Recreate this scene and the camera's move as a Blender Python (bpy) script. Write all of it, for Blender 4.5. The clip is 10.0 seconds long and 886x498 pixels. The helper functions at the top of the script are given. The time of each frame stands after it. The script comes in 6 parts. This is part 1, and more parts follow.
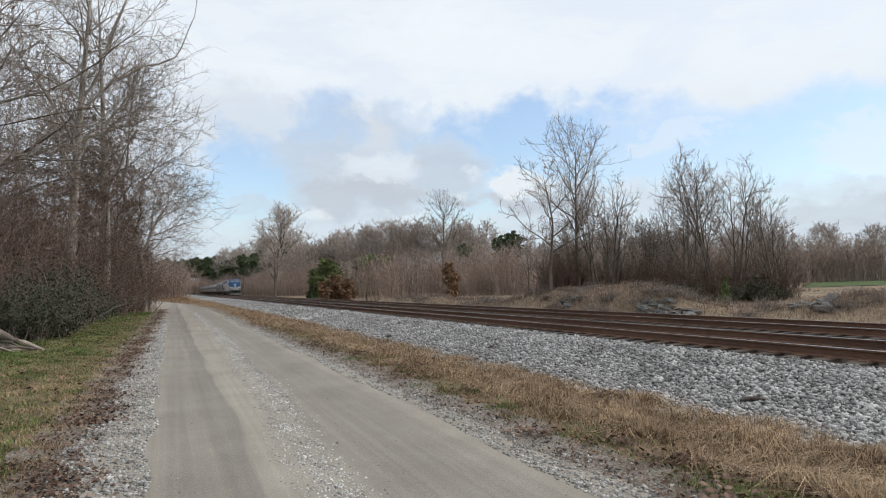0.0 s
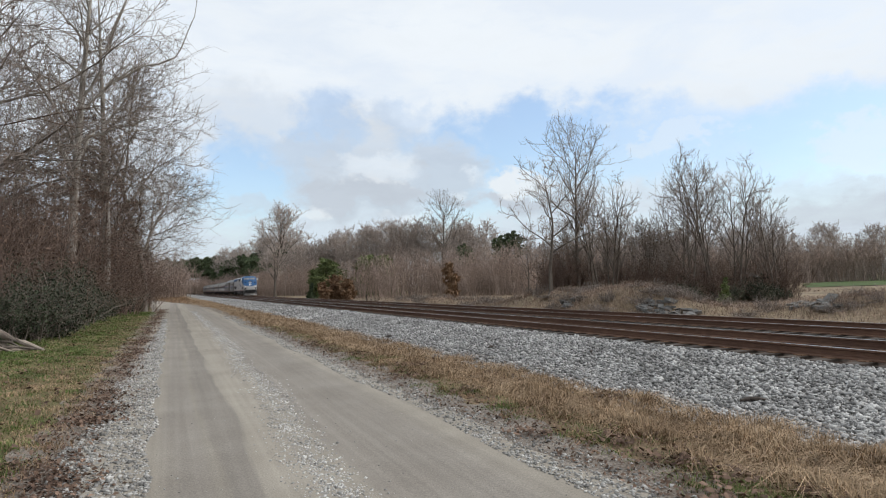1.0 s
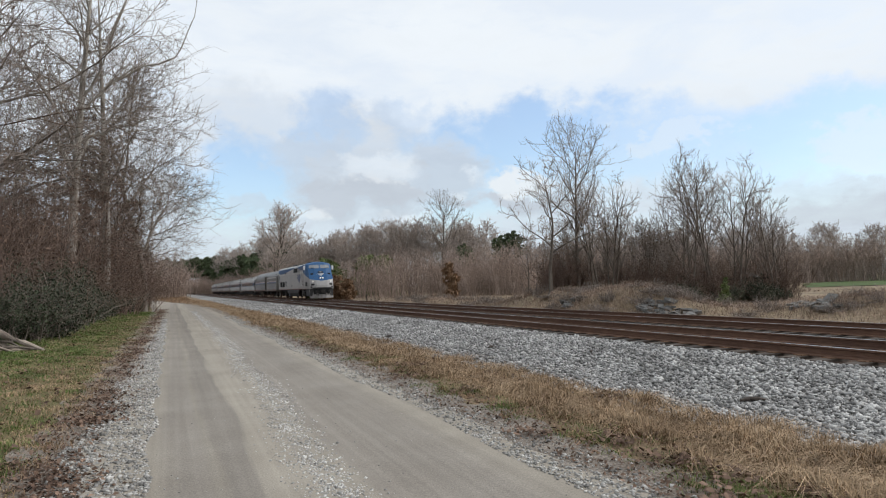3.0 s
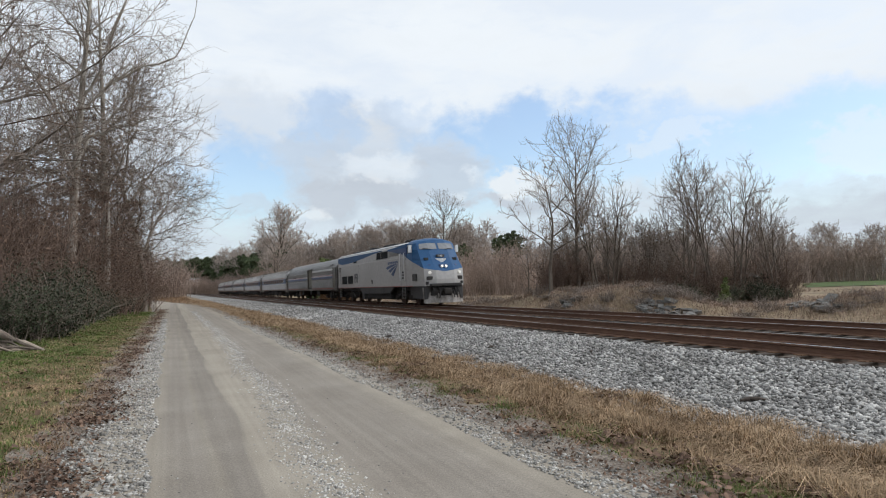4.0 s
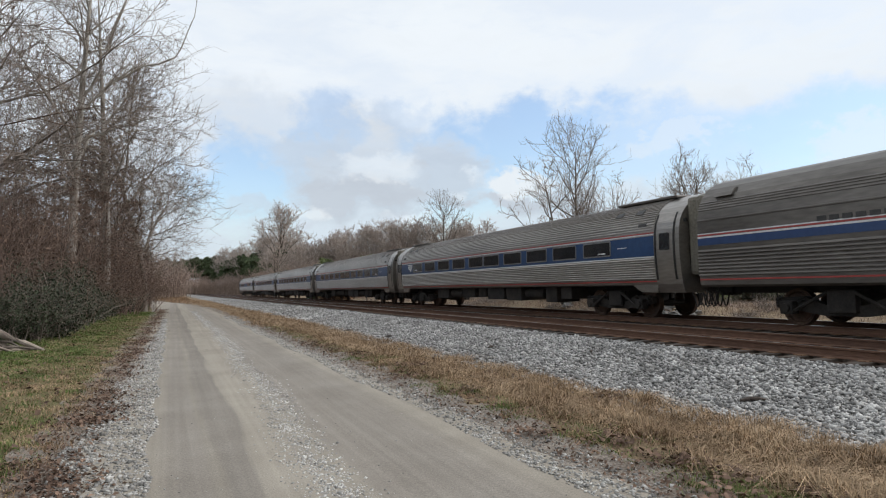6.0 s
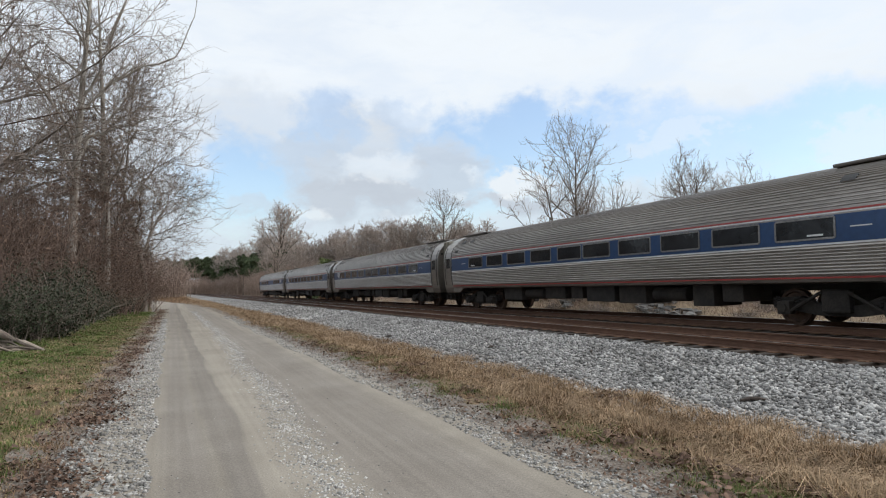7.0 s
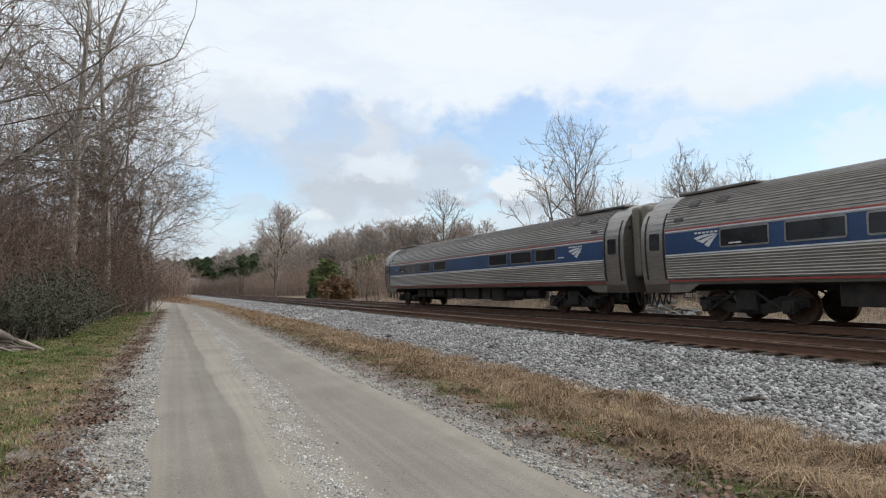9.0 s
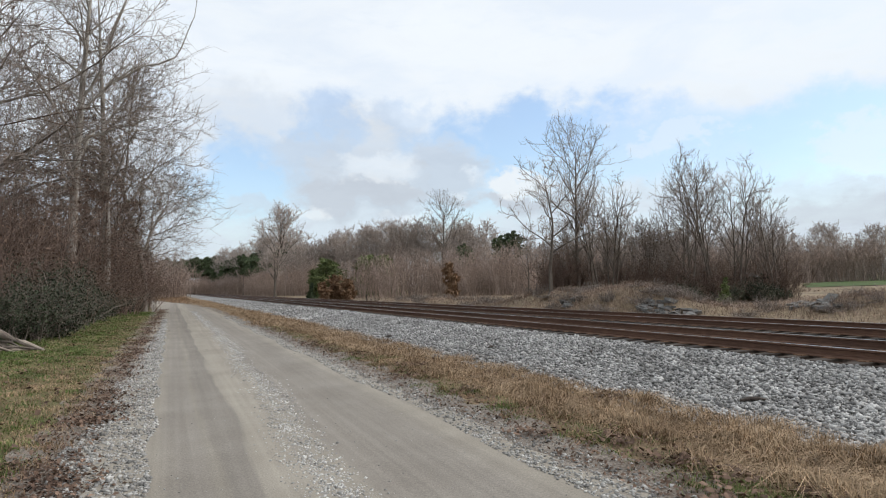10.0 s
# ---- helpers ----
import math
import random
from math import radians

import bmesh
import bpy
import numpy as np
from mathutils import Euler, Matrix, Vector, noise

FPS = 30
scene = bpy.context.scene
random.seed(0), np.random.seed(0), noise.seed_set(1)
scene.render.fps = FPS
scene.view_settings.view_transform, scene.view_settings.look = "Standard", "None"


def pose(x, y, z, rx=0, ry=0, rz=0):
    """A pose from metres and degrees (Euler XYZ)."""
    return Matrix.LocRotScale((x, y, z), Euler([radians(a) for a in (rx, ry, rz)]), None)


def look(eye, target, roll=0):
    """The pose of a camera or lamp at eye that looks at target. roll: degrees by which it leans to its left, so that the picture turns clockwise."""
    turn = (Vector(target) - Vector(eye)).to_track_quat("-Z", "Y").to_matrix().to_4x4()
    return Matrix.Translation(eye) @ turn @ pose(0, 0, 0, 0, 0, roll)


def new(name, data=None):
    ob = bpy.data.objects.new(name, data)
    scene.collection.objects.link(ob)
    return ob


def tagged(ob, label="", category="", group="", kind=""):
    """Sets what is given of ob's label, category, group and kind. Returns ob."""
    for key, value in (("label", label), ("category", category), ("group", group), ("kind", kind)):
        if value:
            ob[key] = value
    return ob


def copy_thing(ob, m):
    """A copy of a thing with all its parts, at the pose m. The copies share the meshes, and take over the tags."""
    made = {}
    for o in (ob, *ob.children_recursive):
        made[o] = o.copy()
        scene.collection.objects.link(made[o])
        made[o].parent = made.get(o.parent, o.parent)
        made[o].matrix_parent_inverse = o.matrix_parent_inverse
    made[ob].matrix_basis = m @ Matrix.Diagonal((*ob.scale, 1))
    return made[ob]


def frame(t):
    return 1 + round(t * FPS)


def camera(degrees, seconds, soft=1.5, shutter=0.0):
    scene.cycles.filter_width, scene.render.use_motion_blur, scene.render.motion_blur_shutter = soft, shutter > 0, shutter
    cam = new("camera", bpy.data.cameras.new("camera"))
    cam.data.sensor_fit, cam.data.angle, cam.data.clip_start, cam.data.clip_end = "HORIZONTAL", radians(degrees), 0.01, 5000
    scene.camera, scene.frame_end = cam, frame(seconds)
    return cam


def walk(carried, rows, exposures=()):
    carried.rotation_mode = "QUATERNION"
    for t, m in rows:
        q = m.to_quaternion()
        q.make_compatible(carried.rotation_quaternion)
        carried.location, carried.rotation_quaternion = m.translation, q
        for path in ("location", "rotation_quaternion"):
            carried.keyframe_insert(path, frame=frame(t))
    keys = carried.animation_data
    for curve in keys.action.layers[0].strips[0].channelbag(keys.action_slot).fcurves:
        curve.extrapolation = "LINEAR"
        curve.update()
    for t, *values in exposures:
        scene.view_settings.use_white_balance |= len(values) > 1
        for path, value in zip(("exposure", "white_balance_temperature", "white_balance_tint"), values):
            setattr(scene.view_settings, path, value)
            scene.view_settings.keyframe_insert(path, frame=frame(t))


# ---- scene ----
# ---------- camera ----------
cam = camera(70.87, 10.0, soft=1.15)
EYE = Vector((0.0, 0.0, 1.265))
YAW, PITCH = radians(23.664), radians(3.246)
AIM = Vector((math.sin(YAW) * math.cos(PITCH), math.cos(YAW) * math.cos(PITCH), math.sin(PITCH)))
STAND = look(EYE, EYE + AIM, -1.688)
walk(cam, [(0.0, STAND), (10.0, STAND)], exposures=[(0.0, 0.0), (5.5, 0.0), (8.0, 0.05), (10.0, 0.05)])

# ---------- light ----------
SUN_EL, SUN_AZ = radians(38), radians(115)     # azimuth clockwise from +y
world = bpy.data.worlds.new("sky")
scene.world = world
world.use_nodes = True


def build_world():
    nt = world.node_tree
    nt.nodes.clear()
    N, L = nt.nodes.new, nt.links.new

    def math_node(op, a, b=None, c=None, clamp=False):
        n = N("ShaderNodeMath")
        n.operation, n.use_clamp = op, clamp
        for i, v in enumerate((a, b, c)):
            if v is None:
                continue
            if isinstance(v, (int, float)):
                n.inputs[i].default_value = v
            else:
                L(v, n.inputs[i])
        return n.outputs[0]

    def ramp(fac, lo, hi):
        n = N("ShaderNodeMapRange")
        n.interpolation_type = "SMOOTHSTEP"
        L(fac, n.inputs[0])
        n.inputs[1].default_value, n.inputs[2].default_value = lo, hi
        return n.outputs[0]

    def mix(fac, a, b):
        n = N("ShaderNodeMix")
        n.data_type = "RGBA"
        for s, v in ((0, fac), (6, a), (7, b)):
            if isinstance(v, (float, int)):
                n.inputs[s].default_value = v
            elif isinstance(v, tuple):
                n.inputs[s].default_value = (*v, 1)
            else:
                L(v, n.inputs[s])
        return n.outputs[2]

    co = N("ShaderNodeTexCoord").outputs["Generated"]
    sep = N("ShaderNodeSeparateXYZ")
    L(co, sep.inputs[0])
    up = sep.outputs[2]
    az = math_node("ARCTAN2", sep.outputs[0], sep.outputs[1])
    el = math_node("ARCSINE", up)

    def noise(vec, scale, detail, rough, dist=0.0):
        n = N("ShaderNodeTexNoise")
        L(vec, n.inputs["Vector"])
        n.inputs["Scale"].default_value, n.inputs["Detail"].default_value = scale, detail
        n.inputs["Roughness"].default_value, n.inputs["Distortion"].default_value = rough, dist
        return n.outputs[0]

    # streaks drawn out along the horizon
    comb = N("ShaderNodeCombineXYZ")
    L(az, comb.inputs[0])
    L(math_node("MULTIPLY", el, 2.6), comb.inputs[1])
    wide = noise(comb.outputs[0], 3.2, 6, 0.55, 0.6)
    fine = noise(comb.outputs[0], 11.0, 6, 0.62, 0.4)
    round_ = N("ShaderNodeCombineXYZ")
    L(az, round_.inputs[0])
    L(math_node("MULTIPLY", el, 1.25), round_.inputs[1])
    puff = noise(round_.outputs[0], 24.0, 7, 0.58, 0.1)
    wob_a = math_node("MULTIPLY", math_node("SUBTRACT", noise(round_.outputs[0], 8.0, 6, 0.6), 0.5), 0.20)
    wob_e = math_node("MULTIPLY", math_node("SUBTRACT", noise(round_.outputs[0], 9.7, 6, 0.6, 0.1), 0.5), 0.13)
    az_w, el_w = math_node("ADD", az, wob_a), math_node("ADD", el, wob_e)
    sky = N("ShaderNodeTexSky")
    sky.sky_type, sky.sun_disc = "NISHITA", False
    sky.sun_elevation, sky.sun_rotation = SUN_EL, SUN_AZ
    sky.air_density, sky.dust_density = 1.2, 0.6
    skyc = N("ShaderNodeMix")
    skyc.data_type, skyc.blend_type = "RGBA", "MULTIPLY"
    skyc.inputs[0].default_value = 1.0
    L(sky.outputs[0], skyc.inputs[6])
    skyc.inputs[7].default_value = (SKY_GAIN * 0.86, SKY_GAIN * 0.93, SKY_GAIN * 1.04, 1)

    def patches(rows, soft=0.75, rag=0.9):
        """Ragged patches round (azimuth, elevation), with their two radii and weight."""
        out = None
        for a, e, ra, re, w in rows:
            da = math_node("DIVIDE", math_node("SUBTRACT", az_w, a), ra)
            de = math_node("DIVIDE", math_node("SUBTRACT", el_w, e), re)
            d = math_node("SQRT", math_node("ADD", math_node("MULTIPLY", da, da), math_node("MULTIPLY", de, de)))
            d = math_node("ADD", d, math_node("MULTIPLY", math_node("SUBTRACT", puff, 0.5), rag))
            v = math_node("MULTIPLY", math_node("SUBTRACT", 1.0, ramp(d, 1.0 - soft * 0.5, 1.0 + soft * 0.5)), w)
            out = v if out is None else math_node("MAXIMUM", out, v)
        return out

    clear, grey, bright = patches(CLEAR, 0.9), patches(GREY, 1.0), patches(BRIGHT, 0.9, 2.2)
    veil = math_node("ADD", math_node("MULTIPLY", ramp(math_node("ADD", math_node("MULTIPLY", wide, 0.6), math_node("MULTIPLY", fine, 0.4)), 0.38, 0.60), 0.16), 0.84)
    veil = math_node("MULTIPLY", veil, math_node("SUBTRACT", 1.0, math_node("MULTIPLY", clear, 0.80)))
    veil = math_node("MAXIMUM", veil, math_node("MULTIPLY", grey, 0.96))
    veil = math_node("MAXIMUM", veil, bright)
    base = mix(ramp(el, 0.04, 0.34), CLOUD_LOW, CLOUD_HIGH)
    base = mix(math_node("MULTIPLY", ramp(fine, 0.42, 0.72), math_node("SUBTRACT", 0.45, math_node("MULTIPLY", ramp(el, 0.05, 0.3), 0.38))), base, CLOUD_GREY)
    body = mix(math_node("MULTIPLY", grey, math_node("ADD", 0.55, math_node("MULTIPLY", fine, 0.5))), base, CLOUD_GREY)
    body = mix(bright, body, CLOUD_BRIGHT)
    out = mix(veil, skyc.outputs[2], body)
    bg = N("ShaderNodeBackground")
    bg.inputs[1].default_value = SKY_STRENGTH
    L(out, bg.inputs[0])
    o = N("ShaderNodeOutputWorld")
    L(bg.outputs[0], o.inputs[0])


SKY_STRENGTH, SKY_GAIN = 0.1, 1.8
CLOUD_LOW, CLOUD_HIGH = (6.6, 7.45, 8.3), (8.7, 9.25, 9.8)
CLOUD_GREY, CLOUD_BRIGHT = (5.3, 5.8, 6.5), (8.6, 9.0, 9.3)
CLEAR = [(0.11, 0.165, 0.08, 0.07, 1.0), (0.35, 0.270, 0.06, 0.022, 0.35), (0.23, 0.250, 0.045, 0.045, 0.6), (0.56, 0.235, 0.18, 0.042, 1.0), (0.72, 0.195, 0.20, 0.06, 0.8), (0.98, 0.19, 0.20, 0.055, 0.85),
         (0.50, 0.20, 0.09, 0.06, 1.0), (0.88, 0.13, 0.16, 0.03, 0.35), (0.44, 0.11, 0.07, 0.025, 0.7), (1.35, 0.25, 0.25, 0.06, 0.8), (2.4, 0.4, 0.5, 0.12, 0.8), (-0.6, 0.3, 0.3, 0.1, 0.8), (-1.9, 0.4, 0.5, 0.1, 0.8)]
GREY = [(0.285, 0.150, 0.13, 0.040, 1.0), (0.215, 0.20, 0.08, 0.05, 0.75), (0.30, 0.235, 0.10, 0.04, 0.55), (0.42, 0.175, 0.08, 0.055, 0.85), (0.51, 0.130, 0.07, 0.020, 1.0), (0.97, 0.085, 0.16, 0.028, 0.6),
        (0.12, 0.26, 0.10, 0.05, 0.4), (0.12, 0.12, 0.06, 0.018, 0.6), (1.6, 0.15, 0.3, 0.05, 0.8), (-1.2, 0.2, 0.4, 0.06, 0.8), (3.0, 0.25, 0.5, 0.08, 0.8)]
BRIGHT = [(0.315, 0.192, 0.05, 0.022, 0.6), (0.53, 0.157, 0.06, 0.017, 0.9), (0.79, 0.215, 0.08, 0.026, 0.6), (1.02, 0.17, 0.08, 0.028, 0.6), (0.19, 0.125, 0.035, 0.014, 0.7), (0.38, 0.11, 0.05, 0.012, 0.6), (1.9, 0.3, 0.2, 0.05, 0.7)]
build_world()

sun = new("sun", bpy.data.lights.new("sun", "SUN"))
sun.data.energy, sun.data.angle, sun.data.color = 1.75, radians(14), (1.0, 0.97, 0.94)
sun.matrix_world = look((0, 0, 60), Vector((0, 0, 60)) - Vector((math.sin(SUN_AZ) * math.cos(SUN_EL), math.cos(SUN_AZ) * math.cos(SUN_EL), math.sin(SUN_EL))))


# ---------- materials ----------
def mat(name, a, b=None, rough=0.8, metal=0.0, scale=4.0, fine=40.0, bump=0.3, grain=0.25, spread=0.0, stretch=(1, 1, 1), emit=0.0,
        coat=0.0, per_object=0.0, dist=0.02, spec=0.5):
    """Colour a to b by wide noise, darkened and lightened by fine grain; spread: change from piece to piece of a mesh."""
    m = bpy.data.materials.new(name)
    m.use_nodes = True
    nt = m.node_tree
    bs = nt.nodes["Principled BSDF"]
    N, L = nt.nodes.new, nt.links.new
    b = b or tuple(min(1, v * 1.25) for v in a)
    tc = N("ShaderNodeTexCoord")
    mp = N("ShaderNodeMapping")
    mp.inputs["Scale"].default_value = stretch
    L(tc.outputs["Object"], mp.inputs[0])
    n1, n2 = N("ShaderNodeTexNoise"), N("ShaderNodeTexNoise")
    for n, s, d in ((n1, scale, 4), (n2, fine, 3)):
        L(mp.outputs[0], n.inputs["Vector"])
        n.inputs["Scale"].default_value, n.inputs["Detail"].default_value = s, d
    r1 = N("ShaderNodeMapRange")
    L(n1.outputs[0], r1.inputs[0])
    r1.inputs[1].default_value, r1.inputs[2].default_value = 0.32, 0.68
    mx = N("ShaderNodeMix")
    mx.data_type = "RGBA"
    L(r1.outputs[0], mx.inputs[0])
    mx.inputs[6].default_value, mx.inputs[7].default_value = (*a, 1), (*b, 1)
    hs = N("ShaderNodeHueSaturation")
    L(mx.outputs[2], hs.inputs["Color"])
    r2 = N("ShaderNodeMapRange")
    L(n2.outputs[0], r2.inputs[0])
    r2.inputs[1].default_value, r2.inputs[2].default_value = 0.3, 0.7
    r2.inputs[3].default_value, r2.inputs[4].default_value = 1 - grain, 1 + grain
    val = r2.outputs[0]
    for amount, src in ((spread, "isl"), (per_object, "obj")):
        if amount:
            if src == "isl":
                rnd = N("ShaderNodeNewGeometry").outputs["Random Per Island"]
            else:
                rnd = N("ShaderNodeObjectInfo").outputs["Random"]
            r3 = N("ShaderNodeMapRange")
            L(rnd, r3.inputs[0])
            r3.inputs[3].default_value, r3.inputs[4].default_value = 1 - amount, 1 + amount
            mu = N("ShaderNodeMath")
            mu.operation = "MULTIPLY"
            L(val, mu.inputs[0])
            L(r3.outputs[0], mu.inputs[1])
            val = mu.outputs[0]
    L(val, hs.inputs["Value"])
    L(hs.outputs[0], bs.inputs["Base Color"])
    bs.inputs["Roughness"].default_value, bs.inputs["Metallic"].default_value = rough, metal
    bs.inputs["Specular IOR Level"].default_value = spec
    bs.inputs["Coat Weight"].default_value = coat
    if emit:
        bs.inputs["Emission Color"].default_value = (1, 0.95, 0.85, 1)
        bs.inputs["Emission Strength"].default_value = emit
    if bump:
        bu = N("ShaderNodeBump")
        bu.inputs["Strength"].default_value, bu.inputs["Distance"].default_value = bump, dist
        L(n2.outputs[0], bu.inputs["Height"])
        L(bu.outputs[0], bs.inputs["Normal"])
    return m


M = {}
M["field"] = mat("field", (0.17, 0.125, 0.08), (0.31, 0.24, 0.155), 0.95, scale=0.12, fine=4, bump=0.6, grain=0.35, dist=0.1, spec=0.2)
M["green_field"] = mat("green_field", (0.065, 0.095, 0.030), (0.09, 0.12, 0.042), 0.95, scale=0.1, fine=3, bump=0.5, spec=0.2)
M["leaf_litter"] = mat("leaf_litter", (0.10, 0.06, 0.035), (0.20, 0.12, 0.07), 0.9, scale=3, fine=35, bump=0.8, grain=0.5, spec=0.2)
M["turf"] = mat("turf", (0.07, 0.08, 0.028), (0.19, 0.145, 0.075), 0.95, scale=0.9, fine=30, bump=0.8, grain=0.4, dist=0.03, spec=0.2)
M["dry_turf"] = mat("dry_turf", (0.13, 0.092, 0.056), (0.27, 0.195, 0.12), 0.95, scale=1.1, fine=30, bump=0.8, grain=0.45, dist=0.03, spec=0.2)
M["grit"] = mat("grit", (0.135, 0.108, 0.085), (0.29, 0.25, 0.21), 0.95, scale=2.2, fine=45, bump=0.9, grain=0.55, dist=0.02, spec=0.2)
M["ballast"] = mat("ballast", (0.17, 0.163, 0.152), (0.31, 0.298, 0.28), 0.9, scale=0.9, fine=20, bump=1.0, grain=0.6, dist=0.04, spec=0.3)
M["track_bed"] = mat("track_bed", (0.075, 0.048, 0.035), (0.14, 0.095, 0.07), 0.9, scale=1.2, fine=20, bump=1.0, grain=0.5, dist=0.04, spec=0.2)
M["stone_rust"] = mat("stone_rust", (0.085, 0.058, 0.044), (0.17, 0.125, 0.10), 0.9, scale=1.5, fine=60, bump=0.2, grain=0.2, spread=0.45, spec=0.2)
M["stone"] = mat("stone", (0.25, 0.24, 0.226), (0.40, 0.387, 0.367), 0.85, scale=1.2, fine=60, bump=0.2, grain=0.2, spread=0.65, spec=0.3)
M["gravel"] = mat("gravel", (0.36, 0.345, 0.32), (0.52, 0.502, 0.47), 0.9, scale=2.0, fine=60, bump=0.2, grain=0.2, spread=0.5, spec=0.3)
M["steel_rail"] = mat("steel_rail", (0.10, 0.053, 0.034), (0.165, 0.088, 0.056), 0.8, 0.1, scale=2, fine=40, bump=0.2, stretch=(1, 0.15, 1))
M["rail_head"] = mat("rail_head", (0.42, 0.40, 0.38), (0.55, 0.53, 0.51), 0.30, 1.0, scale=1, fine=60, bump=0.05, stretch=(6, 0.05, 1))
M["tie"] = mat("tie", (0.035, 0.027, 0.022), (0.085, 0.065, 0.05), 0.9, scale=1.5, fine=25, bump=0.6, stretch=(0.3, 3, 1), per_object=0.4)
M["plate"] = mat("plate", (0.16, 0.085, 0.045), (0.25, 0.14, 0.08), 0.85, 0.2, fine=60)
M["stainless"] = mat("stainless", (0.275, 0.254, 0.23), (0.375, 0.348, 0.32), 0.36, 0.85, scale=0.6, fine=9, bump=0.03, grain=0.14, stretch=(1, 0.3, 1.5))
M["stainless_old"] = mat("stainless_old", (0.105, 0.094, 0.083), (0.185, 0.168, 0.15), 0.45, 0.7, scale=0.5, fine=8, bump=0.03, grain=0.16, stretch=(1, 0.3, 1.5))
M["grey_paint"] = mat("grey_paint", (0.375, 0.358, 0.342), (0.43, 0.412, 0.395), 0.40, 0.15, scale=0.5, fine=6, bump=0.02, grain=0.09, stretch=(1, 0.6, 1))
M["dark_grey"] = mat("dark_grey", (0.036, 0.034, 0.033), (0.062, 0.058, 0.055), 0.6, 0.1, scale=1, fine=10, bump=0.05)
M["blue"] = mat("blue", (0.016, 0.070, 0.170), (0.022, 0.090, 0.21), 0.5, 0.0, scale=0.6, fine=8, bump=0.02, grain=0.08, spec=0.3)
M["navy"] = mat("navy", (0.020, 0.046, 0.125), (0.028, 0.060, 0.155), 0.4, 0.0, scale=0.6, fine=8, bump=0.02, grain=0.1)
M["band_blue"] = mat("band_blue", (0.014, 0.044, 0.118), (0.020, 0.058, 0.148), 0.36, 0.0, scale=0.5, fine=8, bump=0.02, grain=0.12)
M["red"] = mat("red", (0.32, 0.045, 0.04), (0.38, 0.06, 0.05), 0.5, fine=12, bump=0.02, grain=0.1)
M["white"] = mat("white", (0.62, 0.62, 0.62), (0.70, 0.70, 0.69), 0.5, fine=12, bump=0.02, grain=0.08)
M["black"] = mat("black", (0.014, 0.013, 0.012), (0.035, 0.031, 0.028), 0.7, 0.1, scale=3, fine=20, bump=0.2)
M["truck"] = mat("truck", (0.016, 0.014, 0.012), (0.040, 0.033, 0.027), 0.85, 0.1, scale=3, fine=20, bump=0.3)
M["wheel"] = mat("wheel", (0.06, 0.038, 0.028), (0.12, 0.072, 0.048), 0.7, 0.3, scale=3, fine=20, bump=0.2)
M["rubber"] = mat("rubber", (0.125, 0.112, 0.086), (0.20, 0.18, 0.14), 0.75, scale=2, fine=14, bump=0.1)
M["screen"] = mat("screen", (0.008, 0.008, 0.009), (0.016, 0.016, 0.017), 0.7, 0.0, scale=2, fine=40, bump=0.2, grain=0.2, spec=0.1)
M["window"] = mat("window", (0.010, 0.012, 0.014), (0.022, 0.024, 0.027), 0.06, 0.0, scale=2, fine=5, bump=0.0, grain=0.05)
M["frame"] = mat("frame", (0.22, 0.21, 0.20), (0.28, 0.27, 0.26), 0.4, 0.7, fine=20, bump=0.02)
M["lamp"] = mat("lamp", (0.9, 0.9, 0.88), (0.95, 0.95, 0.9), 0.3, bump=0, emit=0.35)
M["lamp_dim"] = mat("lamp_dim", (0.75, 0.72, 0.68), (0.8, 0.78, 0.72), 0.25, bump=0, emit=0.12)
M["bark"] = mat("bark", (0.115, 0.092, 0.075), (0.20, 0.17, 0.14), 0.9, scale=2.5, fine=18, bump=0.7, grain=0.35, stretch=(1, 1, 0.25), per_object=0.2, spec=0.2)
M["bark_pale"] = mat("bark_pale", (0.17, 0.14, 0.11), (0.42, 0.39, 0.34), 0.85, scale=1.6, fine=14, bump=0.4, grain=0.25, stretch=(1, 1, 0.5), spec=0.2)
M["twig"] = mat("twig", (0.20, 0.162, 0.135), (0.30, 0.25, 0.21), 0.9, scale=0.6, fine=6, bump=0.0, grain=0.2, spread=0.3, per_object=0.18, spec=0.2)
M["twig_red"] = mat("twig_red", (0.135, 0.093, 0.073), (0.21, 0.148, 0.114), 0.9, scale=0.6, fine=6, bump=0.0, grain=0.2, spread=0.3, per_object=0.2, spec=0.2)
M["dead_leaf"] = mat("dead_leaf", (0.10, 0.062, 0.044), (0.21, 0.138, 0.098), 0.85, scale=2, fine=20, bump=0.1, spread=0.5, spec=0.2)
M["evergreen"] = mat("evergreen", (0.040, 0.050, 0.030), (0.075, 0.085, 0.052), 0.85, scale=1.2, fine=10, bump=0.1, spread=0.45, per_object=0.3, spec=0.2)
M["pine"] = mat("pine", (0.055, 0.075, 0.036), (0.095, 0.12, 0.058), 0.8, scale=0.8, fine=8, bump=0.1, spread=0.4, per_object=0.25, spec=0.3)
M["pine_light"] = mat("pine_light", (0.115, 0.145, 0.05), (0.185, 0.21, 0.085), 0.8, scale=0.8, fine=8, bump=0.1, spread=0.4, per_object=0.2, spec=0.3)
M["rust_bush"] = mat("rust_bush", (0.17, 0.10, 0.058), (0.26, 0.165, 0.10), 0.9, scale=0.8, fine=8, bump=0.1, spread=0.4, spec=0.2)
M["blade_dry"] = mat("blade_dry", (0.25, 0.168, 0.10), (0.45, 0.325, 0.205), 0.85, scale=0.9, fine=8, bump=0.0, spread=0.4, spec=0.2)
M["blade_brown"] = mat("blade_brown", (0.17, 0.105, 0.062), (0.33, 0.215, 0.13), 0.85, scale=0.9, fine=8, bump=0.0, spread=0.45, spec=0.2)
